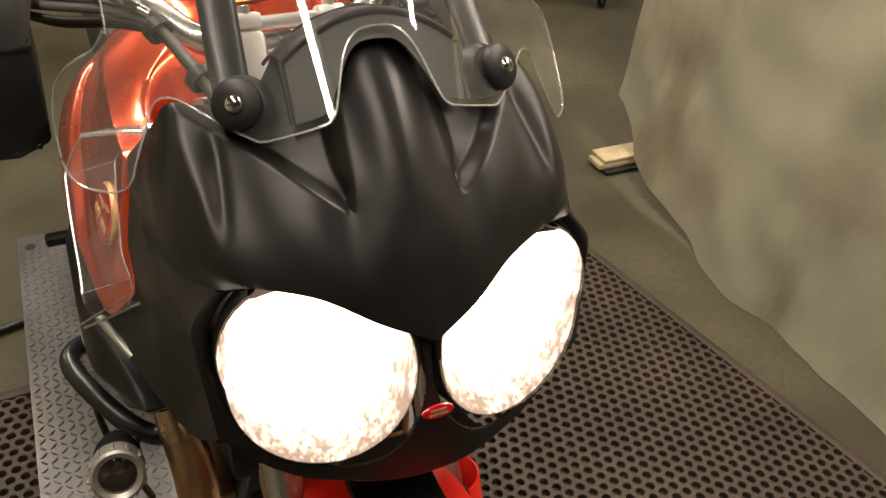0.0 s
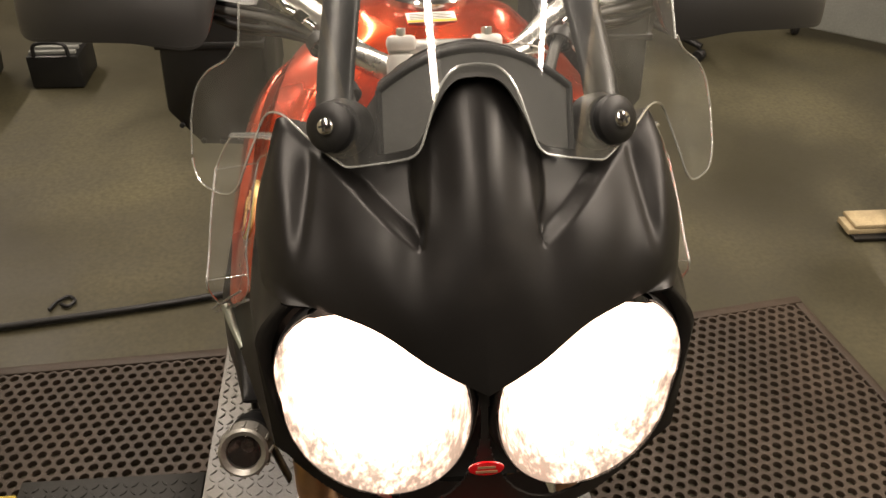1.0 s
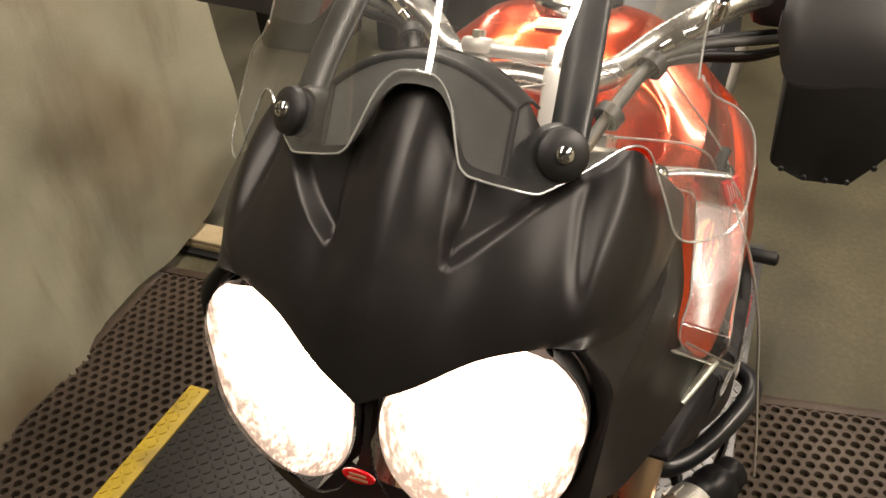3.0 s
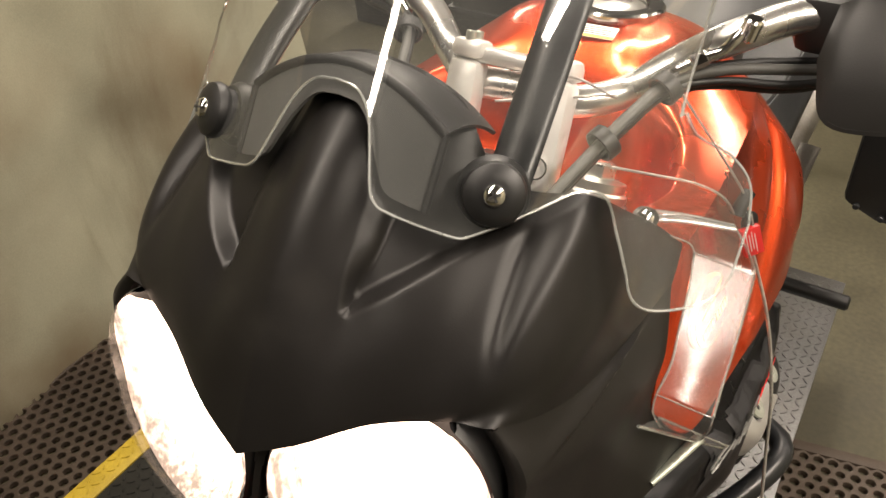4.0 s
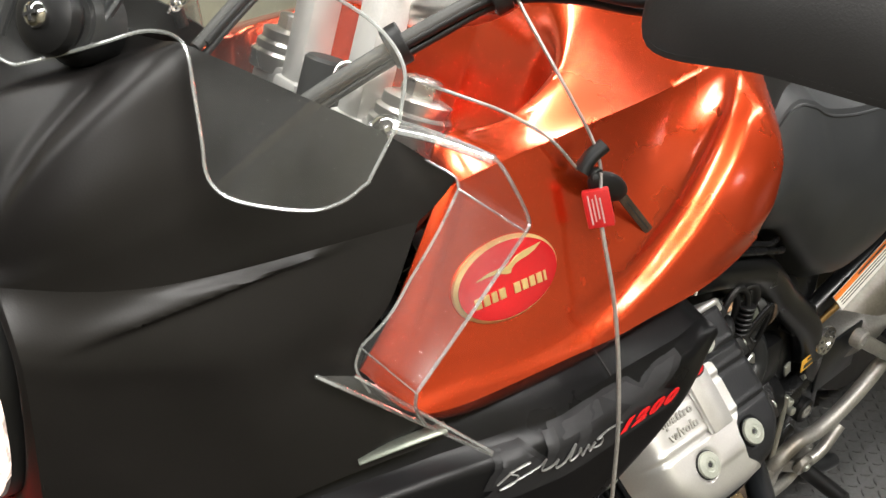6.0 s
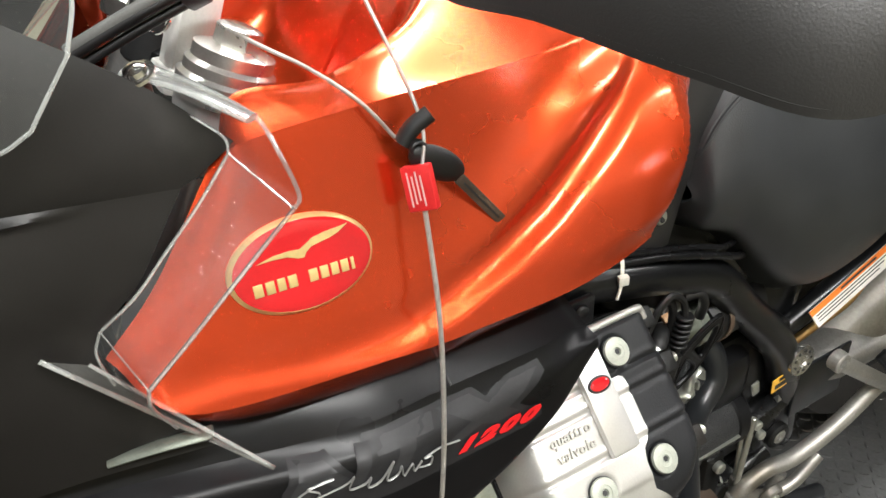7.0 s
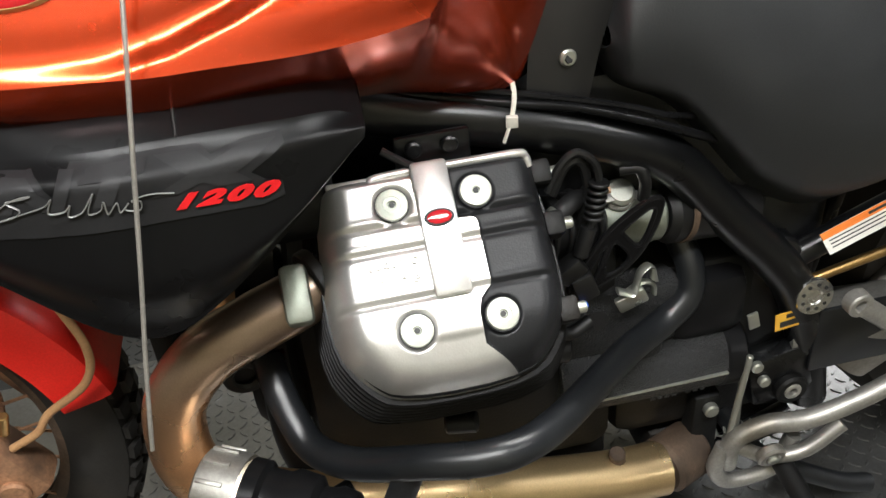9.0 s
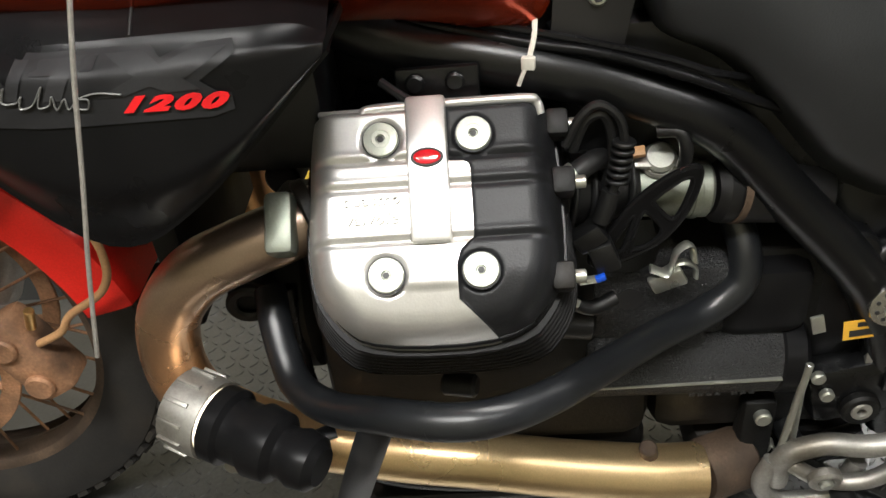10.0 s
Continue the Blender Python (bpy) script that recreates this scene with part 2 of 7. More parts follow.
def glow(name, colour, strength, low=0.5, scale=30.0, base=(0.8, 0.8, 0.8), metal=1.0):
    """A lit lamp's bowl: faceted, brighter and dimmer from facet to facet."""
    mat = material(name, base, 0.15 if metal else 0.7, metal, 0.1, scale)
    n, l = mat.node_tree.nodes, mat.node_tree.links
    b = n["Principled BSDF"]
    tc, vor = n.new("ShaderNodeTexCoord"), n.new("ShaderNodeTexNoise")
    vor.inputs["Scale"].default_value, vor.inputs["Detail"].default_value = scale, 6
    l.new(tc.outputs["Object"], vor.inputs["Vector"])
    mr = n.new("ShaderNodeMapRange")
    mr.inputs[1].default_value, mr.inputs[2].default_value = 0.35, 0.65
    mr.inputs[3].default_value, mr.inputs[4].default_value = strength * low, strength
    l.new(vor.outputs["Fac"], mr.inputs[0])
    b.inputs["Emission Color"].default_value = (*colour, 1)
    l.new(mr.outputs[0], b.inputs["Emission Strength"])
    return mat


M_FAIRING = material("matt_black_fairing", (0.0100, 0.0092, 0.0087), 0.39, 0, 0.2, 9, 900, 0.08, spec=0.30, dirt=(0.03, 0.028, 0.025), dirt_at=0.72)
M_PANEL = material("satin_black_panel", (0.0065, 0.0065, 0.007), 0.30, 0, 0.2, 8, 800, 0.05, spec=0.16)
M_COVER = material("satin_black_cover", (0.0145, 0.015, 0.0165), 0.40, 0, 0.2, 9, 500, 0.3, spec=0.28)
M_PLASTIC = material("grained_black_plastic", (0.018, 0.0175, 0.017), 0.45, 0, 0.2, 8, 900, 0.2)
M_GREY_COWL = material("dark_grey_cowl", (0.070, 0.070, 0.066), 0.55, 0, 0.2, 10, 700, 0.15)
M_RUBBER = material("black_rubber", (0.0052, 0.0052, 0.0054), 0.5, 0, 0.3, 12, 300, 0.1)
M_TYRE = material("tyre_rubber", (0.015, 0.0135, 0.012), 0.75, 0, 0.35, 10, 200, 0.4, dirt=(0.035, 0.028, 0.02), dirt_at=0.66)
M_GUARD = material("black_powder_coat", (0.0105, 0.0115, 0.013), 0.33, 0, 0.25, 14, 500, 0.15, dirt=(0.05, 0.05, 0.05), dirt_at=0.75)
M_FRAME = material("black_frame_paint", (0.0045, 0.0047, 0.0051), 0.30, 0, 0.2, 10, 400, 0.12, spec=0.42)
M_WRINKLE = material("black_wrinkle_paint", (0.019, 0.0195, 0.0205), 0.40, 0, 0.3, 10, 420, 1.0, depth=0.0040)
M_DARK = material("dark_engine_metal", (0.0055, 0.0055, 0.0053), 0.55, 0.3, 0.4, 14, 250, 0.5, dirt=(0.025, 0.019, 0.013), dirt_at=0.68)
M_SEAT = material("black_seat_vinyl", (0.026, 0.0275, 0.029), 0.47, 0, 0.15, 8, 600, 0.35)
M_ORANGE = material("burnt_orange_metallic", (0.74, 0.073, 0.011), 0.26, 0.85, 0.06, 5, 900, 0.03, coat=0.7, coat_rough=0.13)
M_RED = material("red_plastic", (0.76, 0.022, 0.012), 0.38, 0, 0.15, 8, 400, 0.06)
M_SILVER = material("silver_cast_paint", (0.68, 0.67, 0.65), 0.34, 0.75, 0.06, 8, 500, 0.12)
M_CAST = material("bright_cast_alloy", (0.74, 0.73, 0.70), 0.36, 0.35, 0.08, 10, 400, 0.15)
M_SILVER_D = material("dull_cast_alloy", (0.42, 0.41, 0.38), 0.45, 0.8, 0.2, 12, 300, 0.4, dirt=(0.12, 0.1, 0.07), dirt_at=0.66)
M_ALLOY = material("brushed_alloy", (0.62, 0.61, 0.58), 0.28, 0.95, 0.1, 10, 400, 0.1)
M_CHROME = material("polished_steel", (0.75, 0.74, 0.72), 0.14, 1.0, 0.06, 12, 300, 0.03)
M_BOLT = material("zinc_bolt", (0.55, 0.56, 0.50), 0.32, 0.85, 0.12, 40, 500, 0.15)
M_HEADER = material("heat_tinted_steel", (0.58, 0.42, 0.225), 0.29, 0.88, 0.14, 7, 500, 0.12, dirt=(0.30, 0.19, 0.12), dirt_at=0.66)
heat = M_HEADER.node_tree
h_tc, h_sep, h_rng, h_ramp = [heat.nodes.new(k) for k in ("ShaderNodeTexCoord", "ShaderNodeSeparateXYZ", "ShaderNodeMapRange", "ShaderNodeValToRGB")]
h_rng.inputs[1].default_value, h_rng.inputs[2].default_value = 0.42, 0.88
for at, tone in ((0.18, (0.72, 0.54, 0.29)), (0.38, (0.82, 0.50, 0.24)), (0.60, (0.84, 0.47, 0.22)), (0.82, (0.46, 0.32, 0.21))):
    h_ramp.color_ramp.elements.new(at).color = (*tone, 1)
h_ramp.color_ramp.elements[0].color = (0.70, 0.52, 0.28, 1)
h_ramp.color_ramp.elements[-1].color = (0.26, 0.20, 0.155, 1)
heat.links.new(h_tc.outputs["Object"], h_sep.inputs[0])
heat.links.new(h_sep.outputs["Z"], h_rng.inputs[0])
heat.links.new(h_rng.outputs[0], h_ramp.inputs[0])
h_tint = [k for k in heat.nodes if k.bl_idname == "ShaderNodeVectorMath" and k.operation == "SCALE"][0]
heat.links.new(h_ramp.outputs[0], h_tint.inputs[0])
M_RUST = material("dirty_brown_metal", (0.40, 0.215, 0.115), 0.65, 0.3, 0.4, 20, 260, 0.6, dirt=(0.12, 0.075, 0.05), dirt_at=0.55)
M_RUST_D = material("dark_rusted_metal", (0.10, 0.068, 0.045), 0.65, 0.3, 0.4, 20, 260, 0.5, dirt=(0.05, 0.035, 0.025), dirt_at=0.55)
M_PALE_ZINC = material("pale_zinc_bolt", (0.44, 0.46, 0.40), 0.42, 0.6, 0.12, 60, 500, 0.25)
M_ZINC = material("dull_zinc", (0.27, 0.29, 0.245), 0.42, 0.75, 0.15, 40, 500, 0.2)
M_BRASS = material("brass_pipe", (0.5, 0.32, 0.12), 0.35, 0.9, 0.2, 12, 300, 0.2)
M_MUFFLER = material("stained_muffler_steel", (0.42, 0.4, 0.36), 0.45, 0.7, 0.2, 8, 200, 0.25, dirt=(0.14, 0.12, 0.1), dirt_at=0.6)
M_CLEAR = clear("clear_acrylic", (0.955, 0.965, 0.96), 0.06, 0.035, 0.03)
M_CLEAR_D = clear("clear_deflector_acrylic", (0.93, 0.92, 0.93), 0.058, 0.05, 0.26)
M_EDGE = clear("polished_acrylic_edge", (0.8, 0.82, 0.8), 0.14, 0.26, 0.2)
M_LENS = clear("headlamp_glass", (0.98, 0.97, 0.96), 0.03, 0.012, 0.05, 0.12)


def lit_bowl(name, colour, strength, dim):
    """A lit lamp bowl whose reflected light is put in as glow: blinding at its heart, fluted with dimmer streaks along
    its outer and lower rim.
    """
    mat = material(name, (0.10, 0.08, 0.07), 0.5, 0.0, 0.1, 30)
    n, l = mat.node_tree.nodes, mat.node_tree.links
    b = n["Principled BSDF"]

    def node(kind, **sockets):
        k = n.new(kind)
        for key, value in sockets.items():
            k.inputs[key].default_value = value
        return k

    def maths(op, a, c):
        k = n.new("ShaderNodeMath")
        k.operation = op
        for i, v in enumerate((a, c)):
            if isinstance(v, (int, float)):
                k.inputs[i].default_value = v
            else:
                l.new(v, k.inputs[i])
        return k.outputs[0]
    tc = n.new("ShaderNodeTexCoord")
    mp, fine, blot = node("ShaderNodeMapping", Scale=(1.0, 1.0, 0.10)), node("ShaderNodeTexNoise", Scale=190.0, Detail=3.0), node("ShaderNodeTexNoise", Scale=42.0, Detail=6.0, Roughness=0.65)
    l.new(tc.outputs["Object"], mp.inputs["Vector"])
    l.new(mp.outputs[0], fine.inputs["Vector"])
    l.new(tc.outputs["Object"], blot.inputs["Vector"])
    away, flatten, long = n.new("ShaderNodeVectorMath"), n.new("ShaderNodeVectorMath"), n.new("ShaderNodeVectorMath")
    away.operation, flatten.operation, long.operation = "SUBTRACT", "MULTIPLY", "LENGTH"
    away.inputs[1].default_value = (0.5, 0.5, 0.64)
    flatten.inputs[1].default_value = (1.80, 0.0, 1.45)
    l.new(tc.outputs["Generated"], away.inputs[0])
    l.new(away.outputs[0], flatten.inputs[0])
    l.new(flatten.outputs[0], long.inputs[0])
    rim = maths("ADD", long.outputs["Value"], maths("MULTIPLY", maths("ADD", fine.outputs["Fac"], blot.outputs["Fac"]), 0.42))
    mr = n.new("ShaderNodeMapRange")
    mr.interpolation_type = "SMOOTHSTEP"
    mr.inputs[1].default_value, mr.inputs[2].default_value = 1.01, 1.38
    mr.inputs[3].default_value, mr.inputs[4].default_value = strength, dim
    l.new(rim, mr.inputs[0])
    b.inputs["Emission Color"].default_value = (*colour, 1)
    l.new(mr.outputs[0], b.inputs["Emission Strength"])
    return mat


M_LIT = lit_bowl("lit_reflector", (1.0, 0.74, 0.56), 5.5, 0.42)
M_BULB = glow("lit_bulb", (1.0, 0.9, 0.75), 40.0, 0.9, 5)
M_FOGLIT = glow("lit_fog_reflector", (1.0, 0.8, 0.55), 4.5, 0.7, 40)
M_FOGOFF = material("dark_fog_reflector", (0.12, 0.09, 0.08), 0.25, 0.9, 0.3, 40, 100, 0.1)
M_GOLD = material("gold_trim", (0.80, 0.62, 0.26), 0.35, 0.6, 0.1, 30, 300, 0.1)
M_BADGE = material("red_enamel", (0.50, 0.008, 0.012), 0.12, 0, 0.08, 20, 400, 0.02, coat=0.6)
M_GREYLET = material("grey_decal", (0.020, 0.020, 0.0215), 0.45, 0, 0.1, 20, 300, 0.02, spec=0.25)
M_DECAL_LETTER = material("mid_grey_decal", (0.031, 0.031, 0.033), 0.45, 0, 0.1, 20, 300, 0.02, spec=0.25)
M_WHITELET = material("silver_decal", (0.28, 0.28, 0.27), 0.35, 0.3, 0.1, 20, 300, 0.02)
M_REDLET = material("red_decal", (0.75, 0.012, 0.015), 0.4, 0, 0.1, 20, 300, 0.02)
M_LABEL = material("white_sticker", (0.75, 0.73, 0.68), 0.4, 0, 0.08, 20, 300, 0.02)
M_LABEL_Y = material("yellow_sticker", (0.75, 0.42, 0.04), 0.4, 0, 0.08, 20, 300, 0.02)
M_LABEL_O = material("orange_sticker", (0.75, 0.2, 0.02), 0.4, 0, 0.08, 20, 300, 0.02)
M_PRINT = material("pale_print", (0.6, 0.42, 0.4), 0.5, 0, 0.1, 20, 300, 0.0)
M_INK = material("black_ink", (0.02, 0.02, 0.02), 0.5, 0, 0.1, 20, 300, 0.0)
M_TAG = material("red_tag_plastic", (0.6, 0.02, 0.02), 0.4, 0, 0.1, 30, 300, 0.05)
M_WIRE = material("steel_cable", (0.42, 0.4, 0.37), 0.4, 0.6, 0.15, 200, 900, 0.5)
M_NYLON = material("white_nylon", (0.7, 0.68, 0.6), 0.45, 0, 0.1, 40, 300, 0.05)
M_TANHOSE = material("tan_hose", (0.42, 0.24, 0.11), 0.5, 0, 0.2, 20, 300, 0.1)
M_BLUE = material("blue_plastic", (0.02, 0.1, 0.7), 0.4, 0, 0.1, 20, 300, 0.05)
M_CONCRETE = material("stained_concrete", (0.061, 0.0545, 0.0285), 0.62, 0, 0.46, 1.6, 60, 0.35, dirt=(0.034, 0.030, 0.015), dirt_at=0.53, rough_var=0.3)
M_MAT = material("brown_rubber_mat", (0.040, 0.027, 0.018), 0.6, 0, 0.35, 3.0, 160, 0.4, dirt=(0.058, 0.041, 0.028), dirt_at=0.6)
M_TREAD = material("bare_tread_plate", (0.21, 0.21, 0.21), 0.42, 0.92, 0.2, 4, 160, 0.3, dirt=(0.22, 0.21, 0.19), dirt_at=0.62)
M_TREAD_D = material("worn_black_tread_plate", (0.012, 0.012, 0.0105), 0.55, 0.1, 0.35, 5, 160, 0.4, dirt=(0.034, 0.033, 0.029), dirt_at=0.7)
M_YELLOW = material("worn_yellow_paint", (0.42, 0.30, 0.025), 0.5, 0, 0.2, 12, 200, 0.3, dirt=(0.12, 0.09, 0.04), dirt_at=0.66)
M_CANVAS = material("dirty_white_canvas", (0.235, 0.228, 0.162), 0.8, 0, 0.14, 2.2, 220, 0.5, dirt=(0.14, 0.105, 0.06), dirt_at=0.62)
stain = M_CANVAS.node_tree
s_tc, s_map, s_tex, s_rng, s_mix = [stain.nodes.new(k) for k in ("ShaderNodeTexCoord", "ShaderNodeMapping", "ShaderNodeTexNoise", "ShaderNodeMapRange", "ShaderNodeMix")]
s_map.inputs["Scale"].default_value = (3.0, 3.4, 0.75)
s_tex.inputs["Scale"].default_value, s_tex.inputs["Detail"].default_value, s_tex.inputs["Roughness"].default_value = 1.0, 9, 0.62
s_rng.inputs[1].default_value, s_rng.inputs[2].default_value, s_rng.inputs[4].default_value = 0.53, 0.74, 0.75
s_mix.data_type = "RGBA"
s_mix.inputs[7].default_value = (0.105, 0.072, 0.035, 1)
canvas_bsdf = stain.nodes["Principled BSDF"]
canvas_base = canvas_bsdf.inputs["Base Color"].links[0].from_socket
for a, b in ((s_tc.outputs["Object"], s_map.inputs["Vector"]), (s_map.outputs[0], s_tex.inputs["Vector"]), (s_tex.outputs["Fac"], s_rng.inputs[0]), (s_rng.outputs[0], s_mix.inputs["Factor"]), (canvas_base, s_mix.inputs[6]), (s_mix.outputs[2], canvas_bsdf.inputs["Base Color"])):
    stain.links.new(a, b)
M_WOOD = material("pale_pine", (0.40, 0.32, 0.19), 0.6, 0, 0.2, 9, 120, 0.3, dirt=(0.2, 0.15, 0.08), dirt_at=0.66)
# Unseen wall and ceiling; their tones only set how much light bounces back.
M_WALL = material("painted_wall", (0.20, 0.19, 0.155), 0.7, 0, 0.1, 1.2, 80, 0.2)
M_CEIL = material("dark_ceiling", (0.06, 0.057, 0.05), 0.8, 0, 0.15, 1.2, 60, 0.2)
M_TUB = material("black_plastic_tub", (0.008, 0.008, 0.008), 0.4, 0, 0.2, 6, 200, 0.1)
M_GREYPANEL = material("grey_sheet_metal", (0.28, 0.29, 0.27), 0.45, 0.2, 0.15, 3, 120, 0.1)
M_TUBE = glow("lit_tube", (1.0, 0.95, 0.85), 14.0, 0.95, 3, (0.9, 0.9, 0.9))

# ---------------------------------------------------------------- the workshop


def wall(name, x0, x1, y0, y1, z0, z1, mat):
    return tagged(part(name, bx(x0, x1, y0, y1, z0, z1), mat), "plain painted workshop wall, out of view", "wall", "", "structure")


X0, X1, Y0, Y1, H = -5.2, 5.2, -4.2, 7.5, 3.1


def floor_height(u, v):
    x, y = X0 + (X1 - X0) * u, Y0 + (Y1 - Y0) * v
    return (x, y, 0.004 * noise.noise((x * 0.6, y * 0.6, 0.0)) - 0.004)


tagged(part("floor", sheet(floor_height, 80, 80, way=(0, 0, 1)), M_CONCRETE), "stained brown-grey concrete workshop floor", "floor", "", "structure")
tagged(part("ceiling", bx(X0, X1, Y0, Y1, H, H + 0.12), M_CEIL), "dark plain workshop ceiling, out of view", "ceiling", "", "structure")
wall("wall_west", X0 - 0.15, X0, Y0 - 0.15, Y1 + 0.15, -0.05, H + 0.1, M_WALL)
wall("wall_east", X1, X1 + 0.15, Y0 - 0.15, Y1 + 0.15, -0.05, H + 0.1, M_WALL)
wall("wall_south", X0, X1, Y0 - 0.15, Y0, -0.05, H + 0.1, M_WALL)
wall("wall_north", X0, X1, Y1, Y1 + 0.15, -0.05, H + 0.1, M_WALL)

# Fixtures hang out of view; the one at (-2.6, 4.2) houses the added lamp.
for lx, ly in LAMPS:
    fix = thing("ceiling_light", (lx, ly, 3.1), "white strip light fixture with a lit tube under the ceiling, out of view", "ceiling light", "strip lights")
    part("housing", bx(lx - 0.09, lx + 0.09, ly - 1.22, ly + 1.22, 2.99, 3.095, 0.01), M_LABEL, fix)
    part("tube", rod((lx, ly - 1.15, 2.95), (lx, ly + 1.15, 2.95), 0.016, 0.003, 14), M_TUBE, fix, "lit white tube")

# perforated rubber mats beside the lift


def mat_mesh(x0, x1, y0, y1, top, pitch=0.035, hole=0.0118):
    """Staggered round holes; each cell is a six-sided field round its hole."""
    verts, faces = [], []
    row = pitch * math.sqrt(3) / 2
    ny, nx = int((y1 - y0) / row), int((x1 - x0) / pitch)
    n = 12
    for j in range(ny):
        for i in range(nx):
            cx, cy = x0 + (i + 0.5 + 0.5 * (j % 2)) * pitch, y0 + (j + 0.5) * row
            if cx > x1:
                continue
            sag = 0.0015 * noise.noise((cx * 3, cy * 3, 2.0))
            base = len(verts)
            for k in range(n):
                a = math.radians(30 + 360 * k / n)
                r = pitch / math.sqrt(3) if k % 2 == 0 else pitch / 2
                verts.append((cx + r * math.cos(a), cy + r * math.sin(a), top + sag))
            h = hole * (1.0 if (i + 2 * j) % 3 else 0.93)
            for rr, zz in ((h + 0.0014, top + sag), (h, top + sag - 0.0014), (h * 0.96, 0.001)):
                for k in range(n):
                    a = math.radians(30 + 360 * k / n)
                    verts.append((cx + rr * math.cos(a), cy + rr * math.sin(a), zz))
            for s in range(3):
                for k in range(n):
                    q = (k + 1) % n
                    faces.append((base + s * n + k, base + s * n + q, base + (s + 1) * n + q, base + (s + 1) * n + k))
    return verts, faces


def rubber_mat(cx, cy, wide, deep, turn, top=0.016):
    """A mat whose far edge's middle lies at cx, cy."""
    m = pose(cx, cy, 0, 0, 0, turn)
    th = thing("rubber_mat", (cx, cy, 0), "brown perforated rubber floor mat with round holes", "mat", "rubber mats")
    x0, x1, y0, y1, w = -wide / 2, wide / 2, -deep, 0.0, 0.022
    v, f = mat_mesh(x0, x1, y0, y1, top)
    flat("perforated_field", [m @ Vector(p) for p in v], f, M_MAT, th, "", "stuff")
    for a, b, c, d in ((x0 - w, x1 + w + 0.012, y1 - 0.012, y1 + w), (x0 - w, x1 + w + 0.012, y0 - w, y0 + 0.004), (x0 - w, x0 + 0.006, y0 + 0.005, y1 - 0.013), (x1 + 0.004, x1 + w + 0.012, y0 + 0.005, y1 - 0.013)):
        part("border", bx(a, b, c, d, 0, top + 0.001, 0.004, m), M_MAT, th)
    return th


rubber_mat(0.70, 1.335, 1.16, 2.35, 9)
rubber_mat(-1.02, 1.275, 1.04, 2.05, 3.5)

# motorcycle lift with tread plate


def lugs(x0, x1, y0, y1, z, pitch=0.021, length=0.021, width=0.0058, high=0.0018):
    """Raised slanted bars of tread plate, turned by quarter turns from cell to cell."""
    verts, faces = [], []
    prof = [(-0.5, 0.0), (-0.25, 0.42), (0.0, 0.5), (0.25, 0.42), (0.5, 0.0), (0.25, -0.42), (0.0, -0.5), (-0.25, -0.42)]
    nx, ny = int((x1 - x0) / pitch), int((y1 - y0) / pitch)
    for i in range(nx):
        for j in range(ny):
            cx, cy = x0 + (i + 0.5) * pitch, y0 + (j + 0.5) * pitch
            a = math.radians(45 if (i + j) % 2 else -45)
            c, s = math.cos(a), math.sin(a)
            b = len(verts)
            for sc, zz in ((1.0, z - 0.0005), (0.72, z + high)):
                for px, py in prof:
                    dx, dy = px * length * sc, py * width * sc
                    verts.append((cx + c * dx - s * dy, cy + s * dx + c * dy, zz))
            for k in range(8):
                q = (k + 1) % 8
                faces.append((b + k, b + q, b + 8 + q, b + 8 + k))
            faces.append(tuple(b + 8 + k for k in range(8)))
    return verts, faces


LZ = 0.28
lift = thing("motorcycle_lift", (-0.06, 0.4, 0), "low motorcycle lift with a bare steel tread-plate deck", "lift")
part("deck", bx(-0.475, 0.355, -0.62, 1.66, LZ - 0.05, LZ, 0.003), M_TREAD, lift, "bare steel tread plate, dulled and scuffed")
v, f = lugs(-0.47, 0.35, 0.0, 1.655, LZ)
flat("tread_bar", v, f, M_TREAD, lift, "raised bars of the tread plate", "stuff")
part("side_rail", bx(-0.465, -0.415, -0.6, 1.62, LZ - 0.13, LZ - 0.051, 0.004), M_FRAME, lift)
part("side_rail", bx(0.295, 0.345, -0.6, 1.62, LZ - 0.13, LZ - 0.051, 0.004), M_FRAME, lift)
for yy in (-0.3, 1.3):
    part("base_frame", bx(-0.44, 0.33, yy - 0.04, yy + 0.04, 0.0, LZ - 0.131, 0.005), M_FRAME, lift)
for yy in (0.35, 0.6):
    part("scissor_arm", moved(bx(-0.4, -0.36, -0.45, 0.45, -0.025, 0.025, 0.004), pose(0, yy, 0.075, 8, 0, 0)), M_FRAME, lift)
    part("scissor_arm", moved(bx(0.24, 0.28, -0.45, 0.45, -0.025, 0.025, 0.004), pose(0, yy, 0.075, 8, 0, 0)), M_FRAME, lift)
part("corner_bolt", rod((-0.44, 1.6, LZ - 0.002), (-0.44, 1.6, LZ + 0.003), 0.014, 0.001, 16), M_INK, lift)

ext = thing("lift_side_extension", (-0.68, 0.05, 0), "black painted tread-plate side extension with a yellow edge strip", "lift extension")
part("deck", bx(-0.872, -0.48, -0.62, 0.635, LZ - 0.04, LZ - 0.012, 0.003), M_TREAD_D, ext)
v, f = lugs(-0.868, -0.484, -0.2, 0.63, LZ - 0.012)
flat("tread_bar", v, f, M_TREAD_D, ext, "", "stuff")
part("edge_strip", bx(-0.93, -0.873, -0.62, 0.60, LZ - 0.045, LZ - 0.011, 0.003), M_YELLOW, ext, "chipped yellow tread-plate strip")
v, f = lugs(-0.928, -0.875, -0.2, 0.598, LZ - 0.011)
flat("edge_tread_bar", v, f, M_YELLOW, ext, "", "stuff")
for xx, yy in ((-0.84, -0.5), (-0.84, 0.55), (-0.53, -0.5), (-0.53, 0.55)):
    part("leg", bx(xx - 0.02, xx + 0.02, yy - 0.02, yy + 0.02, 0, LZ - 0.041, 0.003), M_FRAME, ext)

# canvas curtains on timber frames


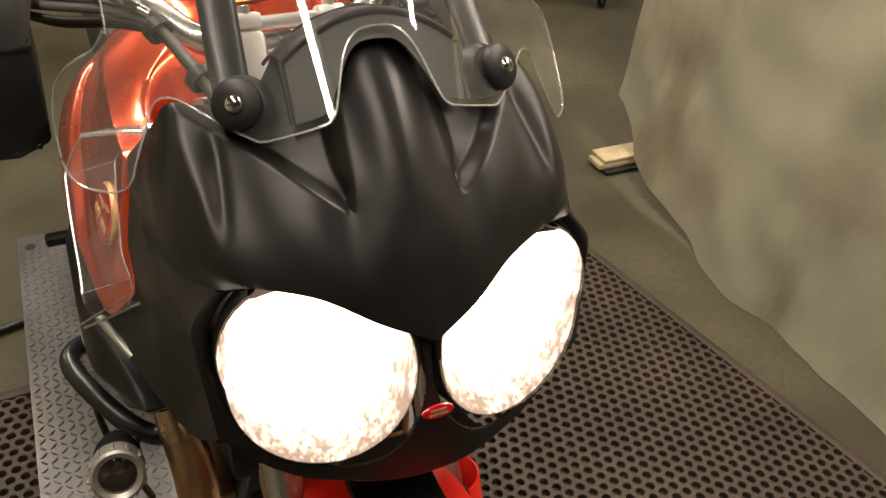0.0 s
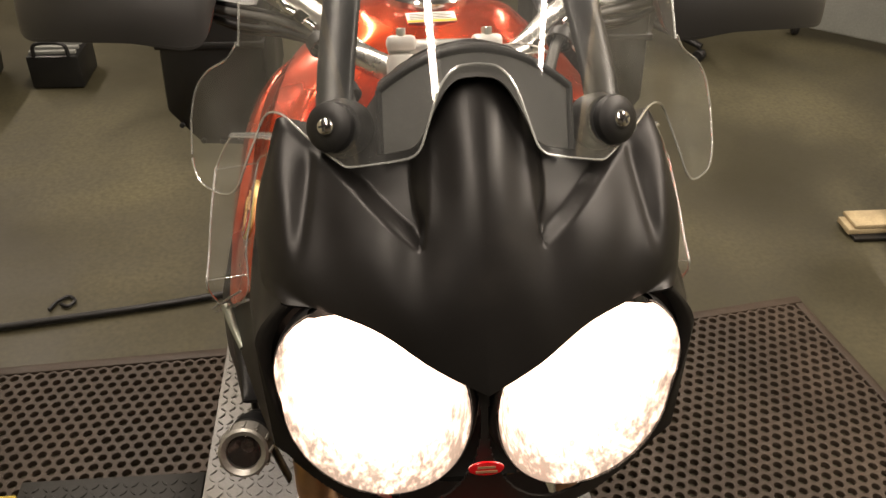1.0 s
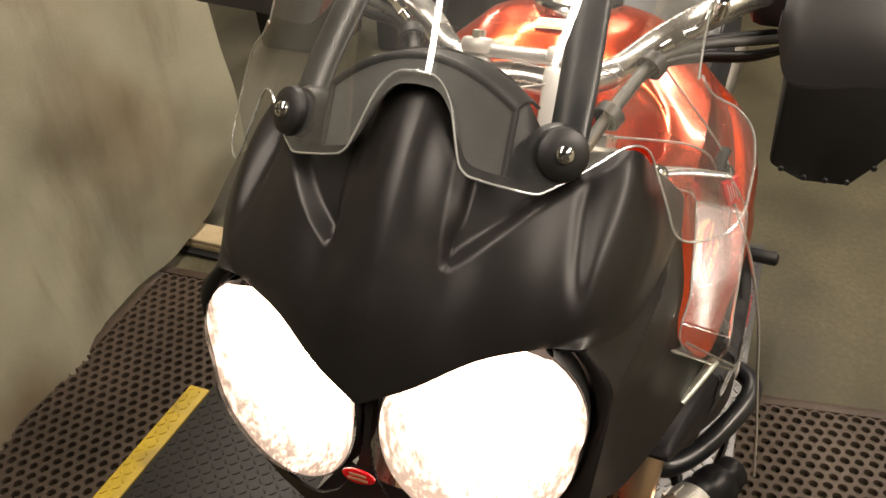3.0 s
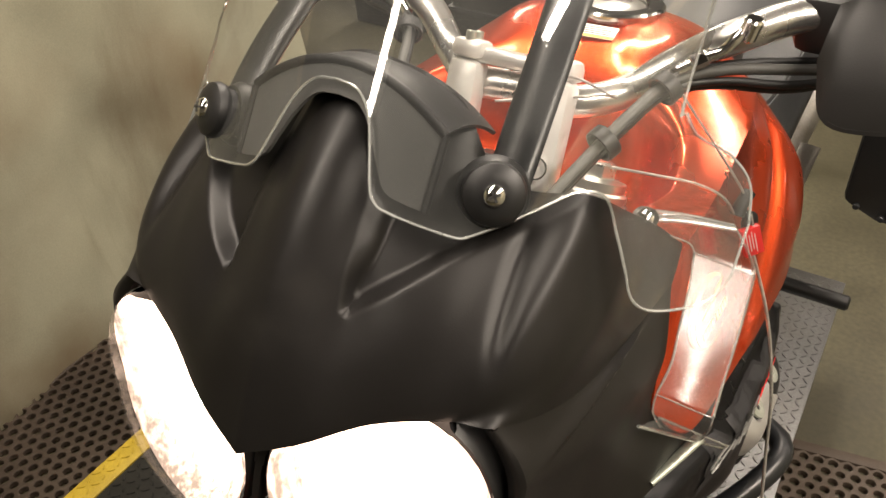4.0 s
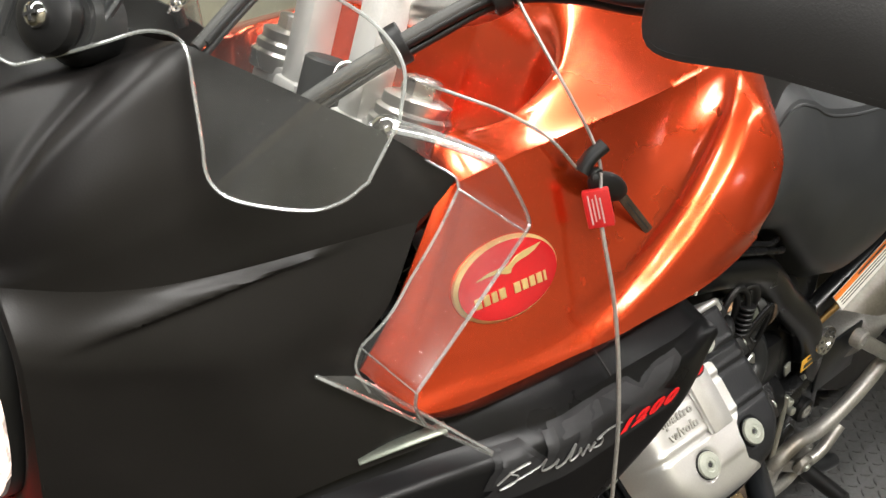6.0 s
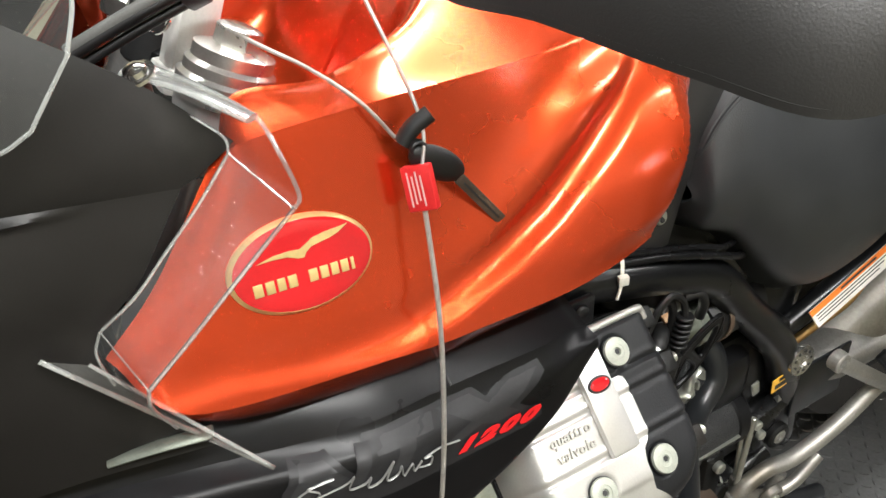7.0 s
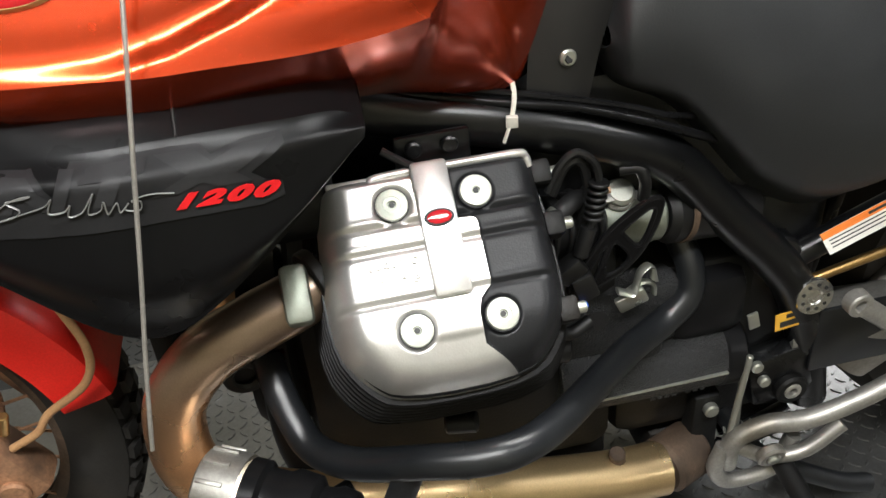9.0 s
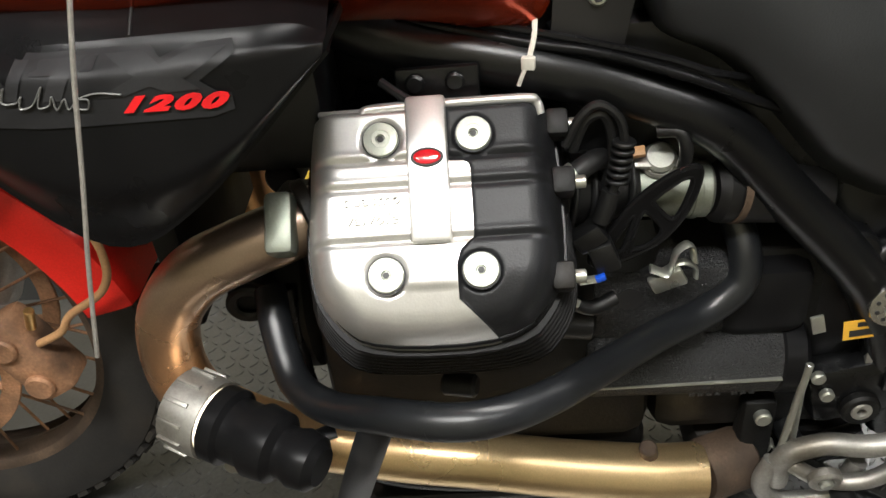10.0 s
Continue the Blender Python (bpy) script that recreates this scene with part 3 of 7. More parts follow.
def curtain(side, x, y0, y1, foot_back=0.0, lean=0.0, ztop=2.3):
    th = thing("canvas_screen", (x, y1, 0), "dirty off-white canvas screen hung on a timber frame", "canvas screen", "canvas screens")

    def fn(u, v):
        y = y0 + (y1 - y0) * u
        low = 0.002 + 0.10 * step(y1 - 0.9, y1 - 0.02, y) + 0.16 * step(y1 - 0.28, y1, y) ** 2
        z = low + (ztop - low) * v
        w = 0.03 * math.sin(y * 4.2 + 0.8 * math.sin(z * 1.7)) + 0.016 * math.sin(y * 11 + z * 2.1)
        w += 0.05 * noise.noise((y * 1.3, z * 0.9, 4.0 + side)) + 0.016 * noise.noise((y * 7, z * 5, 1.0)) + 0.02 * noise.noise((y * 4 + z * 1.5, z * 0.8, 9.0)) * (1.2 - v)
        w += -side * (0.10 * step(y0, y1, y) + lean * min(max((y1 - y) / 1.6, 0), 1.3)) * (1 - v) ** 2
        return (x + w * (0.5 + 0.5 * (1 - v)), y, z)
    part("canvas", sheet(fn, 120, 70, 0.004, way=(-side, 0, 0)), M_CANVAS, th)
    part("post", bx(x + side * 0.03, x + side * 0.068, y1 - 0.02, y1 + 0.018, 0.10, ztop, 0.003), M_WOOD, th, "pale timber post")
    part("post", bx(x + side * 0.03, x + side * 0.068, y0, y0 + 0.038, 0.0, ztop, 0.003), M_WOOD, th)
    part("top_rail", bx(x + side * 0.03, x + side * 0.068, y0, y1, ztop, ztop + 0.09, 0.003), M_WOOD, th)
    for k, (za, zb) in enumerate(((0.012, 0.034), (0.037, 0.052))):
        part("foot", bx(x - side * 0.215 + 0.02 * k, x + side * 0.3, y1 - 0.14 - foot_back, y1 - 0.05 + 0.01 * k - foot_back, za, zb, 0.003), M_WOOD, th, "split pale timber foot")
    part("foot_pad", bx(x - side * 0.20, x + side * 0.25, y1 - 0.17 - foot_back, y1 - 0.04 - foot_back, 0, 0.013, 0.002), M_DARK, th)
    return th


curtain(1, 1.86, -2.4, 1.93, 0.0, 0.20)
curtain(-1, -1.60, -2.4, 1.70, 0.17)

# ---------------------------------------------------------------- motorcycle: front
bike = thing("motorcycle", (0, 0.6, LZ), "orange and black touring motorcycle with lit twin headlights", "motorcycle")

TOP = [(0, 0.05, 1.492), (0.065, 0.05, 1.478), (0.112, 0.03, 1.432), (0.167, 0.048, 1.424), (0.180, 0.11, 1.378), (0.190, 0.172, 1.330), (0.206, 0.215, 1.288)]
MID = [(0, -0.074, 1.402), (0.06, -0.070, 1.394), (0.120, -0.058, 1.383), (0.181, -0.040, 1.364), (0.200, 0.022, 1.343), (0.203, 0.095, 1.308), (0.2095, 0.196, 1.278)]
LID = [(0, -0.164, 1.268), (0.045, -0.148, 1.287), (0.092, -0.122, 1.309), (0.141, -0.100, 1.318), (0.176, -0.084, 1.317), (0.2005, 0.000, 1.293), (0.2115, 0.176, 1.270)]
POCKET = [(0.038, 1.53), (0.042, 1.455), (0.048, 1.40), (0.055, 1.374), (0.075, 1.386), (0.104, 1.403), (0.168, 1.427), (0.185, 1.47), (0.16, 1.53)]


def mask(u, v):
    """The nose fairing: a V-shaped pocket under each screw, a central hump and a soft ridge below each tip."""
    s = 1 if u >= 0.5 else -1
    w = abs(2 * u - 1)
    a, b, c = cr(TOP, w), cr(MID, w), cr(LID, w)
    p = a * (v - 0.46) * (v - 1) / 0.46 + b * v * (v - 1) / (0.46 * -0.54) + c * v * (v - 0.46) / 0.54
    nrm = Vector((0.3 + 0.6 * w, -0.75 * (1 - 0.55 * w), 0.62)).normalized()
    x, z = p.x, p.z
    soft = 0.009 + 0.018 * step(0.075, 0.05, x) * step(1.385, 1.41, z)
    d = -0.012 * min(max((inside(POCKET, x, z) + 0.004) / soft, 0), 1)
    d += 0.013 * math.exp(-abs(x / 0.030) ** 2.6) * step(1.32, 1.45, z)
    d -= 0.004 * math.exp(-((x - 0.058) / 0.018) ** 2) * step(1.30, 1.37, z) * (1 - step(1.37, 1.40, z))
    ridge = 0.153 + 0.02 * step(1.30, 1.42, z)
    d += 0.005 * math.exp(-((x - ridge) / 0.012) ** 2) * step(1.31, 1.41, z)
    d -= 0.0042 * math.exp(-((x - 0.147 - 0.18 * max(1.412 - z, 0)) / 0.0062) ** 2) * step(1.335, 1.375, z) * (1 - step(1.402, 1.424, z))
    d -= 0.002 * math.exp(-((x - ridge + 0.03) / 0.016) ** 2) * step(1.31, 1.40, z) * (1 - step(1.40, 1.43, z))
    p = p + nrm * d
    return (s * p.x, p.y, p.z)


fairing = part("nose_fairing", sheet(mask, 260, 120, 0.0035, way=(0, -1, 0.6)), M_FAIRING, bike, "matt black plastic nose fairing with moulded creases", sharp=60)

CHEEK_B = [(0.1975, -0.096, 1.258), (0.2025, -0.058, 1.228), (0.210, -0.012, 1.205), (0.220, 0.03, 1.187), (0.226, 0.075, 1.184), (0.231, 0.102, 1.184)]
CHEEK_C = [(0.190, -0.112, 1.165), (0.199, -0.068, 1.122), (0.209, -0.030, 1.098), (0.226, 0.02, 1.096), (0.246, 0.08, 1.106), (0.268, 0.150, 1.114)]
CREST = [(-0.10, 1.275), (-0.077, 1.277), (-0.041, 1.279), (0.0, 1.280), (0.058, 1.280), (0.13, 1.276)]


def cheek(u, v):
    a, b, c = cr(LID, (3.9 + 2.1 * u) / 6), cr(CHEEK_B, u), cr(CHEEK_C, u)
    p = cr([a, a.lerp(b, 0.5) + Vector((0.004 + 0.006 * (1 - u), 0, 0)), b, c], v)
    d = p.z - lin(CREST, p.y)
    p.x += 0.0055 * math.exp(-(d / (0.010 if d > 0 else 0.003)) ** 2) * step(-0.085, -0.02, p.y) * (1 - step(0.07, 0.13, p.y)) * step(0.0, 0.04, v)
    return p


for s in (1, -1):
    bm = sheet(cheek, 60, 72, 0.0035, way=(1, -0.6, 0))
    part("side_fairing", bm if s > 0 else mirrored(bm), M_FAIRING, bike)


LAMP_X = 0.0920


def lamp_edge(a, s):
    """A point on the outer side of a lamp's rim."""
    x, z = LAMP_X + 0.0885 * math.cos(a), 1.2245 + 0.0995 * math.sin(a)
    if math.cos(a) > 0 and math.sin(a) > 0:
        k = 1 + 0.19 * math.sin(2 * a)
        x, z = LAMP_X + (x - LAMP_X) * k, 1.2245 + (z - 1.2245) * k
    y = -0.121 + 0.247 * (x - LAMP_X) + 0.17 * (z - 1.2245) + 0.001 - 0.004 * min(max((x - 0.108) / 0.07, 0), 1) ** 1.5
    return Vector((x * s, y, z))


def surround(u, v):
    """Fills in from the lamp's rim to the front edge of the side fairing."""
    a, b = lamp_edge(math.radians(50 - 110 * v), 1), Vector(cheek(0.0, v))
    p = a.lerp(b, u)
    return p + Vector((0.003, -0.003, 0.0)) * math.sin(math.pi * u)


for s in (1, -1):
    bm = sheet(surround, 8, 40, 0.003, way=(1, -0.6, 0))
    part("headlight_surround", bm if s > 0 else mirrored(bm), M_FAIRING, bike)


def chin_k(x, z):
    return ((abs(x) - LAMP_X) / 0.089) ** 2 + ((z - 1.222) / 0.100) ** 2


def below_lid(bm, s):
    """Cut away what would stand above the brow over a lamp; s is the side."""
    q = Vector((0.126 * s, 0.062, 0.046)).cross(Vector((0, 1, 0.25))) * s
    q = q if q.z > 0 else -q
    bmesh.ops.bisect_plane(bm, geom=bm.verts[:] + bm.edges[:] + bm.faces[:], plane_co=(0.014 * s, -0.160, 1.271), plane_no=q, clear_outer=True)
    return bm


def under_brow(x, y, z):
    n = Vector((0.126, 0.062, 0.046)).cross(Vector((0, 1, 0.25)))
    n = n if n.z > 0 else -n
    return (Vector((abs(x), y, z)) - Vector((0.014, -0.160, 1.271))).dot(n) < 0 or abs(x) < 0.008


def chin(u, v):
    """The lower nose shell, in which the lamps sit."""
    x = -0.192 + 0.384 * u
    z = 1.31 - 0.255 * v
    y = -0.172 + 0.055 * step(0.01, 0.19, abs(x)) + 0.09 * step(0.80, 1.0, v) + 0.075 * (1 - v) ** 3
    return (x, y, z)


shell = part("lower_nose_shell", sheet(chin, 240, 150, 0.003, keep=lambda u, v: chin_k(-0.192 + 0.384 * u, 1.31 - 0.255 * v) > 1.0 and (chin_k(-0.192 + 0.384 * u, 1.31 - 0.255 * v) < 1.42 or abs(-0.192 + 0.384 * u) < 0.075) and under_brow(*chin(u, v)), way=(0, -1, 0)), M_FAIRING, bike)

# red oval emblem on the nose


def oval(m, rx, ry, high, dome=0.25, seg=36, rings=4):
    bm = bmesh.new()
    rows = []
    for k, (sc, zz) in enumerate([(1.0, 0.0), (1.0, high * 0.6), (0.93, high)] + [(0.93 * (1 - i / rings), high * (1 + dome * (1 - (1 - i / rings) ** 2))) for i in range(1, rings)]):
        rows.append([bm.verts.new(m @ Vector((rx * sc * math.cos(2 * math.pi * j / seg), ry * sc * math.sin(2 * math.pi * j / seg), zz))) for j in range(seg)])
    for a, b in zip(rows, rows[1:]):
        for j in range(seg):
            bm.faces.new([a[j], a[(j + 1) % seg], b[(j + 1) % seg], b[j]])
    bm.faces.new(rows[-1])
    bm.faces.new(rows[0][::-1])
    return bm


nose_m = axes((0.0, -0.1735, 1.190), (1, 0, 0), (0, 0.22, 1))
emblem = part("nose_emblem", oval(nose_m, 0.0160, 0.0072, 0.002), M_BADGE, bike, "small red oval emblem")
for k, wdt in ((0.0022, 0.016), (-0.0022, 0.019)):
    part("emblem_bar", bx(-wdt / 2, wdt / 2, k - 0.0011, k + 0.0011, 0.0022, 0.0030, 0, nose_m), M_RUST, emblem)

# headlights


def swell(bm, s):
    """The lamp is fuller towards its upper outer corner."""
    for v in bm.verts:
        a, b = (v.co.x * s - LAMP_X) / 0.085, (v.co.z - 1.2245) / 0.0955
        if a > 0 and b > 0:
            k = 0.19 * math.sin(2 * math.atan2(b, a))
            v.co.x += s * 0.085 * a * k
            v.co.z += 0.0955 * b * k
    return bm


def raised(bm, s, fwd):
    """The rim stands prouder along its outer side."""
    for v in bm.verts:
        v.co += fwd * 0.004 * min(max((v.co.x * s - 0.108) / 0.07, 0), 1) ** 1.5
    return bm


for s in (1, -1):
    fwd = Vector((0.24 * s, -0.96, 0.17)).normalized()
    lm = axes((LAMP_X * s, -0.121, 1.2245), Vector((0.97 * s, 0.24, 0)) * s, (0, 0.17, 0.985))
    if (lm.to_3x3() @ Vector((0, 0, 1))).dot(fwd) < 0:
        lm = lm @ Matrix.Rotation(math.pi, 4, "Y")
    ell = Matrix.Diagonal((0.085, 0.0955, 1, 1))
    lamp = part("headlight", below_lid(raised(swell(moved(lathe(bmesh.new(), [(1.0, 0.006), (1.014, 0.009), (1.030, 0.006), (1.042, -0.004), (1.042, -0.02), (1.0, -0.02)], Matrix(), 56, True), lm @ ell), s), s, fwd), s), M_RUBBER, bike, "lit round headlight behind clear glass")
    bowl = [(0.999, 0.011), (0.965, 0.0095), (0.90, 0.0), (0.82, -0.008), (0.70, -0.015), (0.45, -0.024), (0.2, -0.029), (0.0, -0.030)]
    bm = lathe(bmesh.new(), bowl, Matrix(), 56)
    part("reflector", below_lid(raised(swell(moved(bm, lm @ ell), s), s, fwd), s), M_LIT, lamp, "bright mirror bowl, its reflected light put in as glow")
    part("bulb", moved(lathe(bmesh.new(), [(0, 0.022), (0.007, 0.016), (0.008, -0.03), (0.0, -0.03)], Matrix(), 14), lm @ Matrix.Translation((0, 0.012, -0.006))), M_BULB, lamp, "glowing bulb")
    dome = [(1.0 * math.sin(a), 0.009 + 0.030 * math.cos(a)) for a in [math.pi / 2 * (1 - k / 9) for k in range(10)]]
    part("lens", below_lid(raised(swell(moved(lathe(bmesh.new(), dome, Matrix(), 56), lm @ ell), s), s, fwd), s), M_LENS, lamp, "clear domed glass")

# windscreen
SCR_LOW = [(0.0, 1.497), (0.018, 1.494), (0.032, 1.480), (0.043, 1.454), (0.049, 1.440), (0.056, 1.4335), (0.064, 1.4305), (0.088, 1.4235), (0.109, 1.4172), (0.115, 1.4172), (0.132, 1.4225), (0.15, 1.4292), (0.168, 1.4355), (0.184, 1.429),
           (0.197, 1.404), (0.208, 1.380), (0.216, 1.362), (0.229, 1.350), (0.254, 1.342), (0.264, 1.345), (0.269, 1.354)]
SCR_HIGH = [(0.0, 1.70), (0.15, 1.69), (0.203, 1.62), (0.2055, 1.50), (0.210, 1.478), (0.222, 1.456), (0.246, 1.435), (0.262, 1.412), (0.269, 1.385)]


SCR_LOW = [tuple(cr([(x, z, 0) for x, z in SCR_LOW], k / 300))[:2] for k in range(301)]
SCR_HIGH = [tuple(cr([(x, z, 0) for x, z in SCR_HIGH], k / 300))[:2] for k in range(301)]


def screen_y(x, z):
    return -0.052 + 3.1 * x * x + 0.80 * (z - 1.44)


XS = [0.269 * (1 - (1 - k / 70) ** 1.3) for k in range(71)]


def screen(u, v):
    k = u * 140 - 70
    i = min(int(abs(k)), 69)
    x = XS[i] + (XS[i + 1] - XS[i]) * (abs(k) - i)
    z0, z1 = lin(SCR_LOW, x), lin(SCR_HIGH, x)
    z = z0 + (z1 - z0) * v
    return (math.copysign(x, k), screen_y(x, z), z)


ws = part("windscreen", sheet(screen, 140, 36, way=(0, -1, 0.8)), M_CLEAR, bike, "clear acrylic windscreen with a scalloped lower edge", sharp=60)
rim = [screen(i / 140, 0) for i in range(141)] + [screen(1, j / 10) for j in range(1, 11)] + [screen(1 - i / 140, 1) for i in range(1, 141)] + [screen(0, 1 - j / 10) for j in range(1, 10)]
part("screen_edge", tube(rim, 0.0012, 700, 6), M_EDGE, ws, "pale polished sheet edge")
for s in (1, -1):
    c = Vector((0.122 * s, -0.004, 1.440))
    out = Vector((0.42 * s, -0.78, 0.46)).normalized()
    grom = part("rubber_washer", lathe(bmesh.new(), [(0.0, -0.012), (0.018, -0.012), (0.019, -0.002), (0.0215, 0.0), (0.0225, 0.004), (0.021, 0.009), (0.016, 0.0125), (0.0095, 0.0135), (0.0, 0.0135)], along(c, c + out), 36), M_RUBBER, ws, "black rubber washer")
    head = lathe(bmesh.new(), [(0.0, 0.012), (0.0078, 0.0125), (0.0080, 0.0145), (0.0064, 0.0172), (0.003, 0.0186), (0.0, 0.0188)], along(c, c + out), 24)
    part("screw", head, M_CHROME, ws, "steel cross-head screw")
    for turn in (20, 110):
        # Black bars paint the shade inside the cross slot.
        part("screw_slot", bx(-0.0042, 0.0042, -0.0009, 0.0009, 0.0176, 0.0192, 0, along(c, c + out) @ pose(0, 0, 0, 0, 0, turn)), M_INK, ws)
    part("screen_boss", lathe(bmesh.new(), [(0.0, -0.03), (0.025, -0.03), (0.026, -0.014), (0.022, -0.008), (0.0, -0.008)], along(c, c + out), 32), M_RUBBER, bike)
    brace = [Vector((0.122 * s, 0.012, 1.432)), Vector((0.118 * s, 0.06, 1.472)), Vector((0.110 * s, 0.13, 1.522)), Vector((0.102 * s, 0.21, 1.590))]
    part("screen_brace", tube(brace, 0.0165, 30, 16, True, 0.018, 0.35), M_GUARD, bike, "dark flat screen support bar")

# grey inner panel behind the screen, with a rubber lip along its top


def dash_top(x):
    return 1.5045 - 5.0 * x * x


def dash(u, v):
    x = -0.082 + 0.164 * u
    z0, z1 = lin(SCR_LOW, abs(x)) + 0.001 - 0.012 * (1 - step(0.03, 0.05, abs(x))), dash_top(x)
    z1 = max(z1, z0 + 0.004)
    z = z0 + (z1 - z0) * v
    return (x, screen_y(x, z) + 0.008 + 0.005 * (1 - v) * step(0.03, 0.06, abs(x)), z)


def shelf(u, v):
    a = Vector(dash(u, 1.0))
    return a + Vector((0, 0.075 * v, -0.030 * v * v - 0.004 * v))


panel = part("dash_panel", sheet(dash, 60, 24, 0.003, way=(0, -1, 0.6)), M_GREY_COWL, bike, "dark grey dash panel behind the screen")
part("dash_shelf", sheet(shelf, 40, 8, 0.003, way=(0, 0, 1)), M_RUBBER, panel)
part("dash_lip", tube([dash(k / 24, 1.0) for k in range(25)], 0.0036, 60, 10), M_RUBBER, panel, "black rubber lip")
for u in (0.0, 1.0):
    part("dash_lip", tube([dash(u, k / 8) for k in range(9)], 0.0030, 24, 8), M_RUBBER, panel)

# side deflectors of clear acrylic
for s in (1, -1):
    up_f = [(0.174, 0.162, 1.330), (0.186, 0.180, 1.318), (0.200, 0.197, 1.305), (0.214, 0.207, 1.296), (0.2198, 0.2064, 1.288)]
    up_r = [(0.180, 0.182, 1.336), (0.205, 0.200, 1.329), (0.232, 0.214, 1.322), (0.2459, 0.2204, 1.3164), (0.259, 0.2255, 1.297), (0.2693, 0.2289, 1.276), (0.2725, 0.2235, 1.270)]
    low_f = [(0.2198, 0.2064, 1.288), (0.2259, 0.181, 1.264), (0.2298, 0.154, 1.2405), (0.2335, 0.131, 1.221), (0.2310, 0.106, 1.2035)]
    low_r = [(0.2725, 0.2235, 1.270), (0.275, 0.196, 1.249), (0.277, 0.168, 1.2268), (0.278, 0.1425, 1.206), (0.280, 0.118, 1.188)]
    end_f, end_r = [(0.2310, 0.106, 1.2035), (0.232, 0.100, 1.188), (0.240, 0.104, 1.168)], [(0.280, 0.118, 1.188), (0.2795, 0.117, 1.174), (0.273, 0.128, 1.146)]

    def strip(u, v):
        """A bent strip: a tab under the bar, a long flat blade and a turned-in foot."""
        if u < 0.36:
            return cr(up_f, u / 0.36).lerp(cr(up_r, u / 0.36), v)
        if u < 0.86:
            w = (u - 0.36) / 0.5
            return cr(low_f, w).lerp(cr(low_r, w), v) + Vector((0.39, -0.56, 0.73)) * 0.003 * math.sin(math.pi * v) * step(0.3, 0.9, w)
        return cr(end_f, (u - 0.86) / 0.14).lerp(cr(end_r, (u - 0.86) / 0.14), v)

    def foot(u, v):
        a = Vector((0.2288, 0.0696, 1.1965)).lerp(Vector((0.289, 0.177, 1.094)), u)
        b = Vector((0.240, 0.094, 1.190)).lerp(Vector((0.293, 0.174, 1.102)), u)
        return a.lerp(b, v) + Vector((0.004 * math.sin(math.pi * u), 0, 0.0))
    wing = part("air_deflector", sheet(strip, 100, 8) if s > 0 else mirrored(sheet(strip, 100, 8)), M_CLEAR_D, bike, "scuffed clear acrylic air deflector")
    part("deflector_tab", sheet(foot, 8, 5) if s > 0 else mirrored(sheet(foot, 8, 5)), M_CLEAR_D, wing)
    for pts, thick in ((up_f, 0.0010), (up_r, 0.0015), ([strip(0.36 + 0.005 * k, 0.0) for k in range(100)], 0.0012), ([strip(0.36 + 0.005 * k, 1.0) for k in range(100)], 0.0015), (end_f, 0.0011), (end_r, 0.0014), ([low_f[0], low_r[0]], 0.0008), ([low_f[-1], low_r[-1]], 0.0007), ([(0.2288, 0.0696, 1.1965), (0.289, 0.177, 1.094)], 0.0018), ([(0.240, 0.094, 1.190), (0.293, 0.174, 1.102)], 0.0014)):
        bm = tube(pts, thick, 60, 6)
        part("deflector_edge", bm if s > 0 else mirrored(bm), M_EDGE, wing)
    bm = tube([(0.170, 0.168, 1.333), (0.205, 0.193, 1.3285), (0.247, 0.216, 1.3195)], 0.0056, 30, 12, True, None, 0.45)
    part("deflector_bar", bm if s > 0 else mirrored(bm), M_EDGE, wing, "rounded clear acrylic bar")
    bm = rod((0.177, 0.175, 1.312), (0.179, 0.1735, 1.331), 0.006, 0.001, 12)
    part("deflector_post", bm if s > 0 else mirrored(bm), M_RUBBER, wing)
    bm = lathe(bmesh.new(), [(0, 0.0085), (0.0035, 0.0080), (0.0070, 0.0055), (0.0078, 0.0025), (0.0115, 0.0020), (0.0118, 0.0), (0, 0.0)], along((0.1795, 0.1735, 1.3325), (0.1805, 0.1715, 1.3385)), 20)
    part("deflector_screw", bm if s > 0 else mirrored(bm), M_CHROME, wing)
    bm = tube([(0.244, 0.086, 1.114), (0.258, 0.116, 1.123), (0.270, 0.148, 1.128)], 0.0055, 14, 10, True, 0.006, 0.5)
    part("deflector_bracket", bm if s > 0 else mirrored(bm), M_ZINC, wing, "dull metal bracket")

